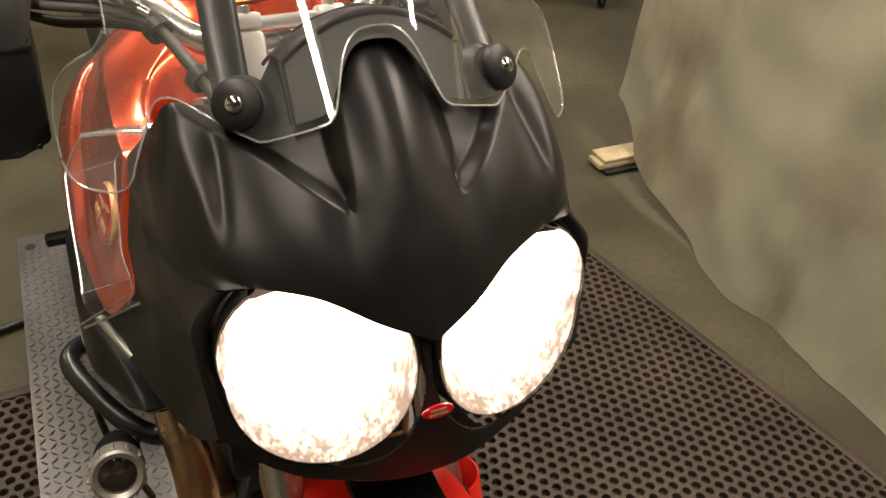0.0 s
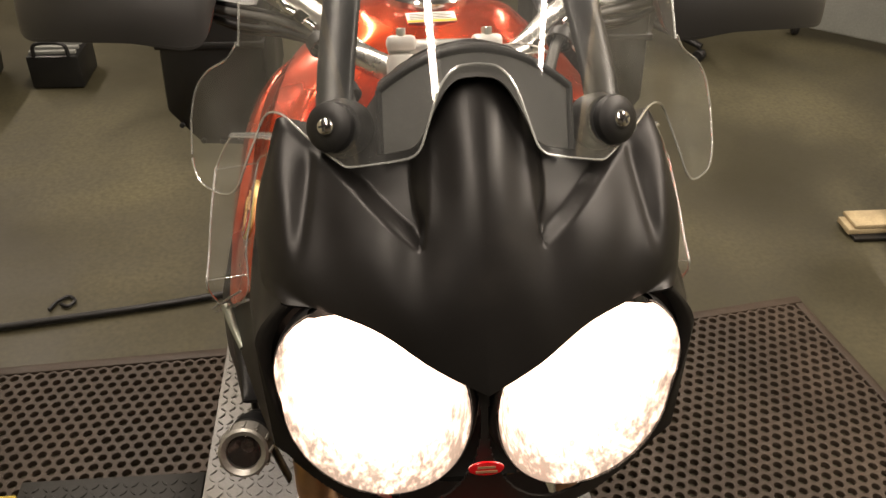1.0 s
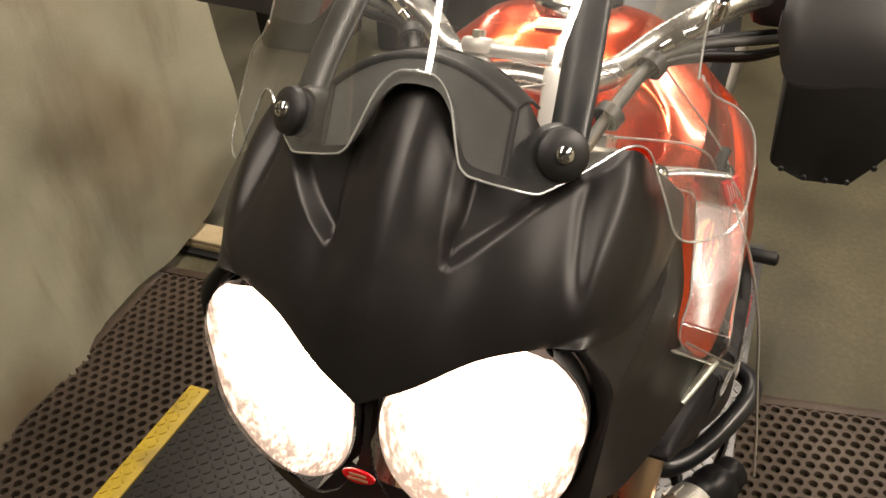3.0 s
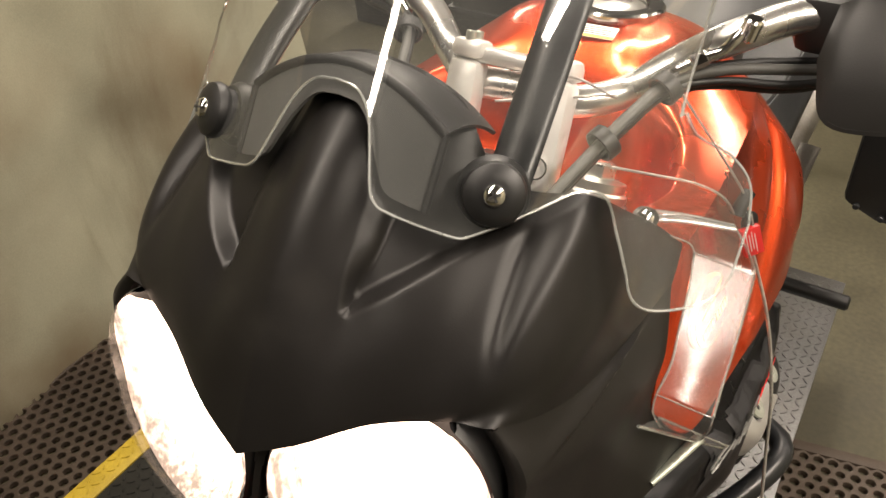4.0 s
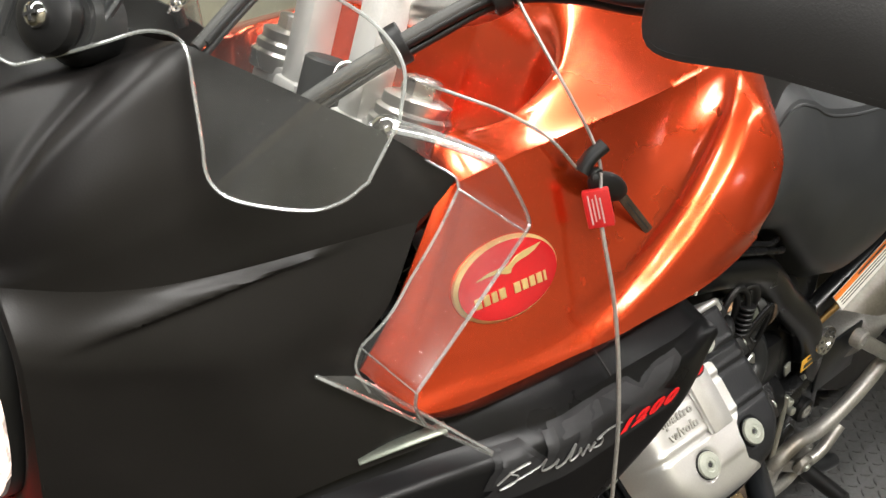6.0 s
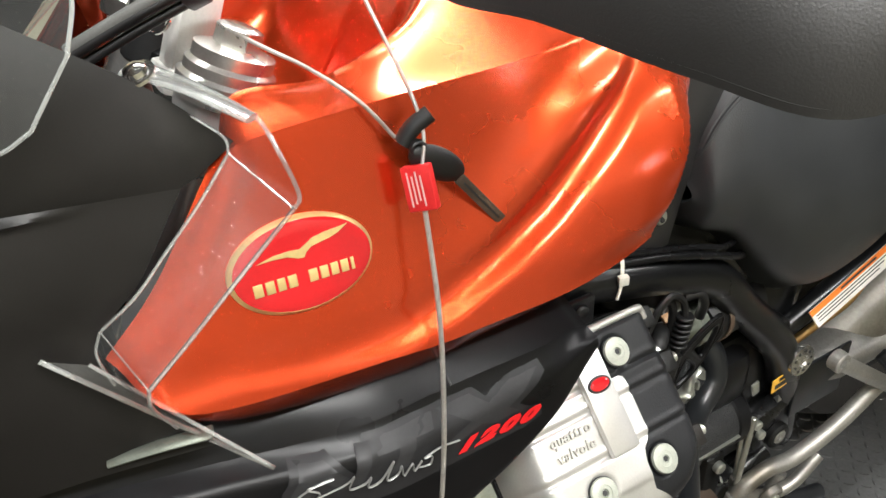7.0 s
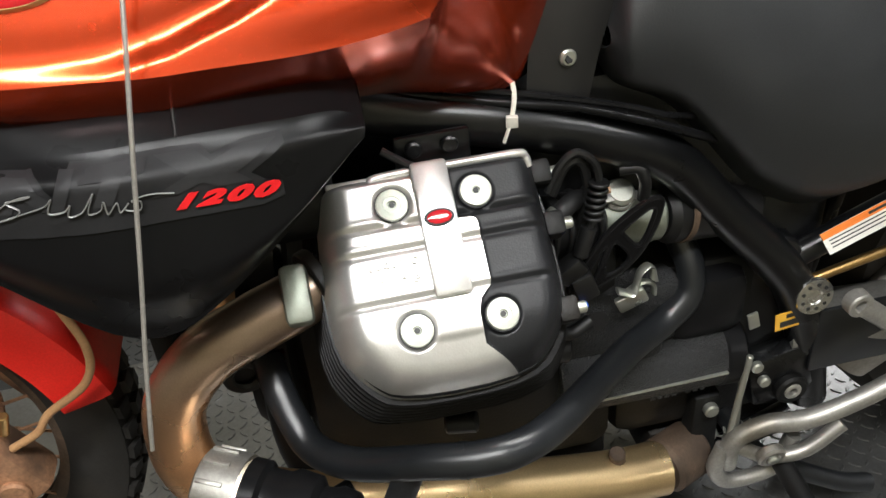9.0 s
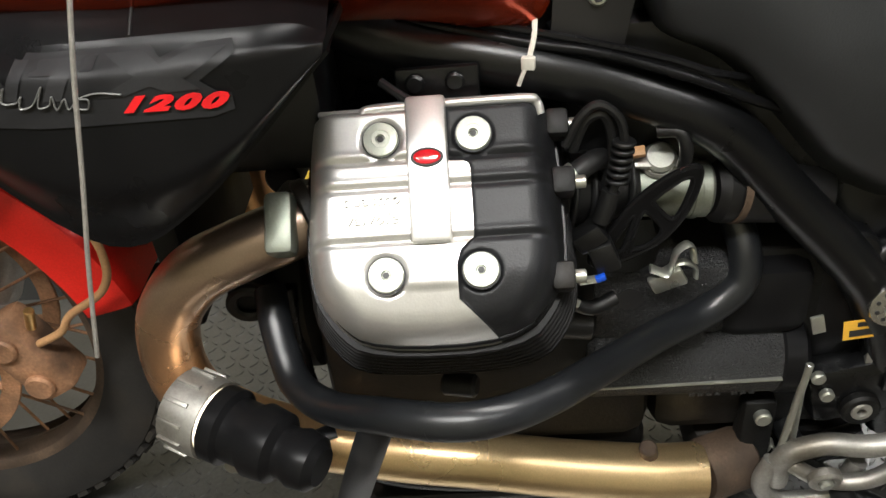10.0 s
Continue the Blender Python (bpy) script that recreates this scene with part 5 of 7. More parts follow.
def panel_fn(u, v):
    """Outer face: bowed a little, rolling in towards its upper edge."""
    top = cr([(0.035, 1.080), (0.08, 1.078), (0.18, 1.0765), (0.31, 1.0795), (0.42, 1.0825), (0.458, 1.071)], u)
    y_t, z_t = top.x, top.y
    low = cr([(0.035, 1.075), (0.08, 1.030), (0.15, 0.970), (0.250, 0.905), (0.330, 0.936), (0.454, 1.054)], u)
    y_b, z_b = low.x, low.y
    y, z = y_t + (y_b - y_t) * v, z_t + (z_b - z_t) * v
    x = 0.2755 + 0.006 * step(0.30, 0.42, y) + (0.0195 - 0.006 * step(0.30, 0.42, y)) * step(0.0, 0.12, v) + 0.004 * math.sin(math.pi * min(v, 1)) - 0.022 * step(0.60, 1.0, v) - 0.052 * (1 - step(-0.06, 0.27, y)) - 0.012 * (1 - step(0.14, 0.28, y))
    return Vector((x - 0.012 * step(0.40, 0.47, y), y, z))


def panel_top(u, v):
    a = panel_fn(u, 0)
    b = Vector((min(0.232, a.x - 0.03) - 0.05 * step(0.5, 1.0, u), a.y, a.z + 0.028 - 0.006 * step(0.7, 1.0, u)))
    p = a.lerp(b, v)
    p.z += 0.004 * math.sin(math.pi * v)
    return p


for s in (1, -1):
    bm = sheet(panel_fn, 64, 28, 0.004, way=(1, 0, 0))
    pan = part("side_panel", bm if s > 0 else mirrored(bm), M_PANEL, bike, "satin black side panel with grey and red lettering", sharp=60)
    bm = sheet(panel_top, 64, 10, 0.004, way=(0, 0, 1))
    part("panel_shoulder", bm if s > 0 else mirrored(bm), M_PANEL, pan)

    bm = tube([panel_top(0.62, k / 8) + Vector((0, 0, 0.0006)) for k in range(9)], 0.0013, 12, 6)
    part("panel_seam", bm if s > 0 else mirrored(bm), M_INK, pan)

    def wall_back(u, v):
        a = panel_fn(1.0, u)
        return a + Vector((-0.10 * v, 0.006 * v, 0))

    def wall_low(u, v):
        a = panel_fn(0.20 + 0.80 * u, 1.0)
        return a + Vector((-0.12 * v, 0, 0.01 * v))
    for fn in (wall_back, wall_low):
        bm = sheet(fn, 20, 5, 0.003)
        part("panel_return", bm if s > 0 else mirrored(bm), M_PANEL, pan)


PANEL_GRID = np.array([panel_fn(i / 100, j / 100) for i in range(101) for j in range(61)])


def on_panel(y, z, lift_off=0.0012):
    """A point of the side panel's outer face at y, z."""
    far = (PANEL_GRID[:, 1] - y) ** 2 + (PANEL_GRID[:, 2] - z) ** 2 + 1e-9
    near = np.argsort(far)[:6]
    return Vector((float(np.average(PANEL_GRID[near, 0], weights=1 / far[near])) + lift_off, y, z))


def decal(poly, off=0.0012):
    """A thin film that follows the panel's curve."""
    bm = bmesh.new()
    bm.faces.new([bm.verts.new((0, y, z)) for y, z in poly])
    ys, zs = [p[0] for p in poly], [p[1] for p in poly]
    for axis, lo, hi, gap in ((1, min(ys), max(ys), 0.008), (2, min(zs), max(zs), 0.0035)):
        for k in range(1, int((hi - lo) / gap) + 1):
            at = [0, 0, 0]
            at[axis] = lo + gap * k
            bmesh.ops.bisect_plane(bm, geom=bm.verts[:] + bm.edges[:] + bm.faces[:], plane_co=at, plane_no=[float(a == axis) for a in range(3)])
    for v in bm.verts:
        v.co = on_panel(v.co.y, v.co.z, off)
    return facing(bm, (1, 0, 0))


side = [c for c in bike.children if c.name.startswith("side_panel")][0]
backing = [(0.166, 1.024), (0.169, 1.034), (0.184, 1.040), (0.175, 1.044), (0.192, 1.072), (0.218, 1.0725), (0.232, 1.0555), (0.246, 1.0745), (0.337, 1.0755), (0.344, 1.0690), (0.366, 1.0755), (0.396, 1.0775), (0.3975, 1.0705), (0.370, 1.0535), (0.380, 1.0460), (0.391, 1.0435), (0.391, 1.0315), (0.374, 1.0265), (0.260, 1.0255)]
part("grey_backing_decal", decal(backing, 0.0014), M_GREYLET, side, "large dark grey decal under the lettering")
for poly in ([(0.182, 1.045), (0.197, 1.0695), (0.214, 1.0695), (0.229, 1.0520), (0.238, 1.0715), (0.249, 1.0715), (0.236, 1.046), (0.221, 1.046), (0.206, 1.0600), (0.198, 1.045)],
             [(0.252, 1.0715), (0.300, 1.0725), (0.296, 1.0650), (0.281, 1.0645), (0.270, 1.046), (0.256, 1.046), (0.267, 1.0640), (0.250, 1.0640)],
             [(0.304, 1.0725), (0.333, 1.0730), (0.344, 1.0660), (0.366, 1.0728), (0.392, 1.0745), (0.360, 1.0560), (0.370, 1.0480), (0.346, 1.0470), (0.335, 1.0525), (0.316, 1.0465), (0.296, 1.0465), (0.326, 1.0600)]):
    part("grey_letter_shape", decal(poly, 0.0024), M_DECAL_LETTER, side, "grey letter-like decal")
for k, digit in enumerate("1200"):
    dm = axes(on_panel(0.3165 + 0.0192 * k, 1.0355 - 0.0003 * k, 0.0034), (-0.02, 1, -0.01), (-0.03, 0.01, 1)) @ Matrix.Diagonal((2.1, 1, 1, 1))
    part("number_decal", writing(digit, 0.0150, dm, 0.0003, 0.45, 1.0, 0.0009), M_REDLET, side, "red figure")
script = [(0.158, 0.972), (0.172, 0.984), (0.186, 0.992), (0.196, 0.996), (0.184, 0.990), (0.172, 0.985), (0.182, 0.981), (0.176, 0.974), (0.160, 0.966), (0.180, 0.976), (0.206, 0.990), (0.214, 0.998), (0.208, 0.985), (0.222, 0.989), (0.229, 0.996), (0.225, 0.986), (0.238, 0.992), (0.252, 1.010),
          (0.243, 0.992), (0.254, 0.996), (0.259, 1.004), (0.260, 0.994), (0.270, 1.005), (0.271, 0.997), (0.280, 1.006), (0.276, 1.000), (0.288, 1.001), (0.291, 1.009), (0.283, 1.008), (0.300, 1.016), (0.322, 1.020)]
swash = [(0.186 + (y - 0.158) * 0.78, 1.043 + 0.95 * (z - 0.968 - 0.25 * (y - 0.158)) - 0.03 * (y - 0.158)) for y, z in script]
part("script_decal", tube([on_panel(y, z, 0.0034) for y, z in swash], 0.0011, 220, 6, True, None, 0.5), M_WHITELET, side, "pale handwriting-like swash")

# black cover between tank and seat, and seat


def infill(u, v):
    a = cr([(0.705, 1.262, 0.120), (0.678, 1.150, 0.135), (0.640, 1.097, 0.139), (0.629, 1.050, 0.139), (0.625, 1.000, 0.139)], v)
    b = cr([(0.860, 1.22, 0.108), (0.755, 1.145, 0.132), (0.722, 1.105, 0.137), (0.700, 1.045, 0.139), (0.688, 0.988, 0.139)], v)
    p = a.lerp(b, u)
    return (p.z + 0.006 * math.sin(math.pi * u), p.x, p.y)


def seat_side(u, v):
    top = cr([(0.705, 1.065), (0.718, 1.115), (0.755, 1.158), (0.795, 1.150), (0.835, 1.128), (0.915, 1.108), (1.045, 1.094), (1.15, 1.104), (1.40, 1.15)], u)
    low = cr([(0.704, 1.025), (0.724, 0.984), (0.780, 0.952), (0.830, 0.899), (0.890, 0.832), (0.955, 0.797), (1.03, 0.808), (1.142, 0.862), (1.36, 0.90)], u)
    y, z = top.x + (low.x - top.x) * v, top.y + (low.y - top.y) * v
    x = 0.115 + 0.055 * math.sin(math.pi * (0.16 + 0.72 * v)) + 0.018 * u
    x -= 0.022 * (1 - step(0.0, 0.10, u)) + 0.03 * step(0.86, 1.0, v)
    return (x, y, z)


def seat_top(u, v):
    w = 2 * v - 1
    a = Vector(seat_side(u, 0.0))
    return (a.x * w, a.y, a.z + 0.055 * (1 - w * w))


part("seat", sheet(seat_top, 40, 20, 0.004, way=(0, 0, 1)), M_SEAT, bike, "black vinyl seat")
for s in (1, -1):
    bm = sheet(infill, 16, 20, 0.004, way=(1, 0, 0))
    cov = part("frame_cover", bm if s > 0 else mirrored(bm), M_PLASTIC, bike, "black plastic frame cover")
    bm = rod((0.138, 0.663, 1.034), (0.149, 0.664, 1.035), 0.0085, 0.002, 18)
    part("cover_bolt", bm if s > 0 else mirrored(bm), M_BOLT, cov)
    # Black plug paints the shade inside the bolt's socket.
    bm = rod((0.147, 0.663, 1.034), (0.1495, 0.664, 1.035), 0.0045, 0.0, 6)
    part("bolt_socket", bm if s > 0 else mirrored(bm), M_INK, cov)
    bm = sheet(seat_side, 48, 26, 0.004, way=(1, 0, 0))
    part("seat_side", bm if s > 0 else mirrored(bm), M_SEAT, bike, "black vinyl seat flank")
    bm = tube([seat_side(k / 20, 0.03) for k in range(21)], 0.0022, 60, 6)
    part("seat_piping", bm if s > 0 else mirrored(bm), M_SEAT, bike)

# black panniers
for s in (1, -1):
    prof = [(0.30, 0.886), (0.365, 0.858), (0.455, 0.862), (0.518, 0.945), (0.510, 1.16), (0.30, 1.18)]
    bm = slab(prof, 1, 1.04, 1.46, 0.012)
    pan = part("pannier", bm if s > 0 else mirrored(bm), M_TUB, bike, "black angular luggage case")
    bm = bx(0.297, 0.520, 1.035, 1.465, 1.085, 1.10, 0.004)
    part("lid_seam", bm if s > 0 else mirrored(bm), M_RUBBER, pan)
    for xx, zz in ((0.325, 0.885), (0.37, 0.872), (0.41, 0.873), (0.45, 0.876), (0.49, 0.915)):
        bm = rod((xx, 1.041, zz), (xx, 1.033, zz), 0.006, 0.001, 10)
        part("rivet", bm if s > 0 else mirrored(bm), M_GUARD, pan)

# ---------------------------------------------------------------- motorcycle: frame and engine
FR = [(0.055, 0.30, 1.16), (0.10, 0.40, 1.045), (0.118, 0.48, 1.002), (0.136, 0.601, 0.975), (0.136, 0.697, 0.943), (0.134, 0.781, 0.898), (0.134, 0.849, 0.822), (0.138, 0.939, 0.718), (0.13, 0.985, 0.62), (0.12, 1.02, 0.48)]
for s in (1, -1):
    bm = tube([(x * s, y, z) for x, y, z in FR], 0.0252, 90, 22)
    part("frame_tube", bm, M_FRAME, bike, "black painted frame tube")
    part("frame_joint", ring((0.118 * s, 0.925, 0.742), (0.118 * s + 0.024 * s, 0.925, 0.742), 0.010, 0.030, 0.003), M_FRAME, bike)
    hubp = Vector((0.158 * s, 0.966, 0.693))
    hub = part("pivot_cap", lathe(bmesh.new(), [(0, 0.0), (0.0235, 0.0), (0.0245, 0.003), (0.0235, 0.007), (0.010, 0.0078), (0.0085, 0.0055), (0, 0.0055)], along(hubp, hubp + Vector((s, 0, 0.12))), 36), M_ALLOY, bike, "silver drilled pivot cap")
    for k in range(9):
        a = 2 * math.pi * k / 9
        m = along(hubp, hubp + Vector((s, 0, 0.12)))
        # Black discs paint the shade inside the drillings; nothing is cut out.
        part("drilled_hole", rod(m @ Vector((0.0165 * math.cos(a), 0.0165 * math.sin(a), 0.0066)), m @ Vector((0.0165 * math.cos(a), 0.0165 * math.sin(a), 0.0080)), 0.0024, 0, 10), M_INK, hub)
    part("wiring_loom", tube([(0.118 * s, 0.47, 1.024), (0.146 * s, 0.60, 1.000), (0.153 * s, 0.66, 0.989), (0.154 * s, 0.708, 0.973), (0.153 * s, 0.757, 0.953), (0.142 * s, 0.81, 0.925), (0.09 * s, 0.90, 0.87)], 0.0048, 50, 10), M_PANEL, bike)
    part("wiring_loom", tube([(0.125 * s, 0.50, 1.028), (0.148 * s, 0.635, 1.002), (0.151 * s, 0.72, 0.978), (0.149 * s, 0.775, 0.957), (0.10 * s, 0.87, 0.92)], 0.0038, 40, 8), M_PANEL, bike)
tie = part("cable_tie", tube([(0.136, 0.612, 1.018), (0.150, 0.610, 1.006), (0.160, 0.604, 0.987)], 0.0024, 14, 8, True, None, 0.5), M_NYLON, bike, "white nylon cable tie")
part("tie_head", moved(bx(-0.0035, 0.0035, -0.0058, 0.0058, -0.0055, 0.0055, 0.001), pose(0.161, 0.604, 0.987, 0, 0, -15)), M_NYLON, tie)
part("tie_tail", tube([(0.160, 0.604, 0.987), (0.163, 0.599, 0.978), (0.164, 0.595, 0.968)], 0.0019, 10, 6), M_NYLON, tie)

# crankcase and gearbox
case = part("crankcase", bx(-0.13, 0.13, 0.36, 0.74, 0.47, 0.80, 0.03), M_DARK, bike, "dark grimy engine crankcase")
part("front_cover", rod((0, 0.37, 0.66), (0, 0.30, 0.66), 0.115, 0.02, 40), M_DARK, case)
part("gearbox", bx(-0.11, 0.115, 0.74, 0.98, 0.46, 0.74, 0.03), M_DARK, bike, "dark gearbox housing")
part("sump", bx(-0.11, 0.11, 0.38, 0.74, 0.40, 0.47, 0.02), M_DARK, case)

def span(poly, y):
    """Least and greatest x of a polygon at y."""
    hits = [xa + (xb - xa) * (y - ya) / (yb - ya) for (xa, ya), (xb, yb) in zip(poly, poly[1:] + poly[:1]) if (ya - y) * (yb - y) <= 0 and abs(yb - ya) > 1e-9]
    return min(hits), max(hits)


# cylinder heads: a frame whose x runs back, y up and in, z out of the cover
for s in (1, -1):
    cm = axes((0.252, 0.516, 0.912), (0, 1, 0), (-0.71, 0, 0.70))
    n_out = cm.to_3x3() @ Vector((0, 0, 1))
    if n_out.x < 0:
        cm = cm @ Matrix.Rotation(math.pi, 4, "Y")
    flip = Matrix.Diagonal((s, 1, 1, 1))

    def put(bm, s=s, cm=cm):
        moved(bm, cm)
        bmesh.ops.recalc_face_normals(bm, faces=bm.faces)
        return bm if s > 0 else mirrored(bm)

    barrel = part("cylinder", put(bx(-0.075, 0.075, -0.075, 0.075, -0.27, -0.10, 0.02)), M_DARK, bike, "black finned cylinder")
    OUT = rounded([(-0.098, 0.088), (0.098, 0.088), (0.108, 0.078), (0.112, -0.035), (0.104, -0.080), (0.068, -0.120), (-0.060, -0.120), (-0.092, -0.096), (-0.116, -0.050), (-0.108, 0.076)])

    def outline(sc, grow=0.0):
        return [(x * sc + math.copysign(grow, x), y * sc + math.copysign(grow, y)) for x, y in OUT]
    for k in range(7):
        z0 = -0.058 - 0.0115 * k
        part("cooling_fin", put(slab(outline(1.0, 0.003 + 0.0022 * k), 2, z0 - 0.0055, z0, 0.0012, 1)), M_PANEL, barrel)
    part("head_casting", put(slab(outline(0.90), 2, -0.15, -0.05, 0.004, 1)), M_DARK, barrel)

    FLARE = [(x, y if y < 0.05 else y + 0.06) for x, y in OUT]

    def height(x, y):
        """Relief of the cover: domed, falling off at its sides, with stepped bands across."""
        d = inside(FLARE, x, y)
        h = -0.056 * (1 - min(max(d, 0) / 0.034, 1)) ** 2.6 - 0.020 * (1 - min(max(0.0875 - y, 0) / 0.010, 1)) ** 2
        h -= 0.012 * step(-0.055, -0.118, y)
        for c in (0.038, 0.015, -0.030):
            h -= 0.0028 * math.exp(-((y - c) / 0.0026) ** 2) * step(0.0, 0.02, d)
            h += 0.0010 * math.exp(-((y - c - 0.006) / 0.003) ** 2) * step(0.0, 0.02, d)
        h -= 0.0022 * step(-0.066, -0.072, y + 0.020 * math.exp(-((x + 0.075) / 0.03) ** 2) * -1) * (1 - step(0.02, 0.04, abs(x + 0.01))) * step(0.01, 0.03, d)
        for bx_, by_ in ((-0.039, 0.056), (0.038, 0.056), (-0.039, -0.058), (0.038, -0.058)):
            h -= 0.0035 * (1 - step(0.0155, 0.0185, math.hypot(x - bx_, y - by_)))
        return h

    SPLIT = [(-0.13, 0.070), (-0.117, 0.055), (-0.080, 0.0190), (-0.052, 0.0187), (-0.040, 0.0225), (-0.030, 0.0335), (-0.026, 0.034), (0.027, 0.034), (0.0315, 0.0325), (0.034, 0.0285), (0.0345, 0.0160), (0.10, 0.0160)]
    rows = sorted({round(-0.1185 + 0.2055 * k / 110, 5) for k in range(111)} | {y for y, x in SPLIT if -0.1185 < y < 0.087})
    for half in (0, 1):
        vs, fs, nn = [], [], 56
        for y in rows:
            x0, x1 = span(OUT, y)
            xm = min(max(lin(SPLIT, y), x0 + 0.001), x1 - 0.001)
            a, b = (x0, xm) if half == 0 else (xm, x1)
            for k in range(nn + 1):
                x = a + (b - a) * k / nn
                drop = 0.0026 * step(0.0, 0.0022, x - xm) if half else 0.0
                q = cm @ Vector((x, y, height(x, y) - drop))
                vs.append((q.x * s, q.y, q.z))
        for i in range(len(rows) - 1):
            for k in range(nn):
                f = [i * (nn + 1) + k, i * (nn + 1) + k + 1, (i + 1) * (nn + 1) + k + 1, (i + 1) * (nn + 1) + k]
                fs.append(f if s > 0 else f[::-1])
        if half == 0:
            vc = flat("valve_cover", vs, fs, M_SILVER, bike, "silver and black ribbed valve cover", "", 55)
        else:
            flat("black_cover_half", vs, fs, M_COVER, vc, "satin black half of the cover", "", 55)
    part("cover_skirt", put(slab(outline(0.97), 2, -0.075, -0.045, 0.002, 1)), M_PANEL, vc)
    for bx_, by_ in ((-0.039, 0.056), (0.038, 0.056), (-0.039, -0.058), (0.038, -0.058)):
        mt = Matrix.Translation((bx_, by_, -0.0035))
        bolt = part("cover_bolt", put(lathe(bmesh.new(), [(0.0146, 0.0), (0.0148, 0.0042), (0.0140, 0.0056), (0.0078, 0.0062), (0.0074, 0.0058), (0.0042, 0.0058), (0.0034, 0.0035), (0.0, 0.0035)], mt, 32)), M_PALE_ZINC, vc, "pale zinc socket bolt")
        part("bolt_seal", put(lathe(bmesh.new(), [(0.0148, 0.0), (0.0157, 0.0005), (0.0157, 0.0028), (0.0148, 0.0028)], mt, 32, True)), M_RUBBER, vc)
        part("socket", put(lathe(bmesh.new(), [(0.0030, 0.0052), (0.0, 0.0052)], mt, 6)), M_INK, vc)
    strap = part("cover_strap", put(bx(-0.0175, 0.0165, -0.034, 0.090, -0.002, 0.0085, 0.004)), M_SILVER, vc, "silver strap across the cover")
    part("strap_emblem", put(oval(Matrix.Translation((-0.0005, 0.036, 0.0080)), 0.0135, 0.0082, 0.0022, 0.3, 32)), M_RUBBER, strap)
    part("emblem_field", put(oval(Matrix.Translation((-0.0005, 0.036, 0.0096)), 0.0112, 0.0062, 0.0014, 0.3, 32)), M_BADGE, strap, "small red oval emblem")
    part("heat_lip", put(tube([(-0.0560, 0.068, -0.006), (-0.0540, 0.079, -0.005), (-0.047, 0.0845, -0.006), (0.0, 0.0860, -0.007), (0.080, 0.0860, -0.008), (0.092, 0.0835, -0.012), (0.0955, 0.074, -0.016)], 0.0042, 60, 10)), M_SILVER, vc, "bright upper lip")
    part("top_edge", put(bx(-0.094, 0.096, 0.083, 0.0885, -0.05, -0.012, 0.002)), M_SILVER, vc)
    for body, yy in (("quattro", 0.0035), ("valvole", -0.0125)):
        if s > 0:
            part("raised_letters", moved(writing(body, 0.0140, cm @ Matrix.Translation((-0.0490, yy - 0.003, 0.0020)), 0.0014, 0.15, 1.12, 0.0002), Matrix()), M_SILVER_D, vc, "raised cast lettering")
    # plug cap and port cover at the front of the head
    part("port_cover", put(bx(-0.150, -0.124, -0.028, 0.028, -0.066, -0.036, 0.006)), M_ZINC, barrel, "dull alloy port cover")
    for yy, xx in ((0.072, 0.112), (0.020, 0.114), (-0.062, 0.108)):
        part("flange_bolt", put(rod((xx, yy, -0.045), (xx + 0.018, yy, -0.045), 0.006, 0.001, 12)), M_BOLT, barrel)
        part("flange", put(bx(xx - 0.012, xx + 0.008, yy - 0.012, yy + 0.012, -0.06, -0.03, 0.004)), M_DARK, barrel)

# exhaust header on each side
HD = [(0.170, 0.425, 0.865), (0.193, 0.379, 0.855), (0.202, 0.333, 0.842), (0.203, 0.279, 0.814), (0.196, 0.237, 0.753), (0.192, 0.231, 0.670), (0.177, 0.259, 0.603), (0.162, 0.332, 0.542), (0.153, 0.432, 0.498), (0.150, 0.54, 0.472), (0.150, 0.64, 0.450), (0.150, 0.74, 0.434), (0.146, 0.80, 0.428)]
for s in (1, -1):
    hp = part("exhaust_header", tube([(x * s, y, z) for x, y, z in HD], 0.0285, 110, 24, True, 0.037), M_HEADER, bike, "heat-browned steel exhaust header")
    part("lambda_boss", rod((0.150 * s, 0.735, 0.468), (0.154 * s, 0.732, 0.487), 0.011, 0.002, 12), M_RUST_D, hp)
    part("header_flange", ring((0.183 * s, 0.405, 0.863), (0.188 * s, 0.393, 0.861), 0.026, 0.037, 0.002), M_DARK, hp)

# crash bar on each side
CB = [(0.150, 0.332, 0.752), (0.176, 0.338, 0.736), (0.202, 0.347, 0.714), (0.234, 0.364, 0.695), (0.274, 0.403, 0.703), (0.316, 0.46, 0.733), (0.339, 0.516, 0.746), (0.333, 0.558, 0.743), (0.296, 0.605, 0.724), (0.241, 0.663, 0.706), (0.181, 0.727, 0.688), (0.147, 0.781, 0.686), (0.136, 0.817, 0.71), (0.124, 0.823, 0.743), (0.10, 0.815, 0.775)]
for s in (1, -1):
    cb = part("crash_bar", tube([(x * s, y, z) for x, y, z in CB], 0.0168, 120, 18), M_GUARD, bike, "black tubular engine crash bar")
    part("bar_stay", tube([(0.315 * s, 0.452, 0.722), (0.312 * s, 0.437, 0.68), (0.298 * s, 0.418, 0.62), (0.26 * s, 0.39, 0.52)], 0.016, 20, 10, True, None, 0.35), M_GUARD, cb)
    part("weld_band", ring((0.333 * s, 0.498, 0.7425), (0.336 * s, 0.505, 0.744), 0.0166, 0.0174, 0.0003), M_GUARD, cb)

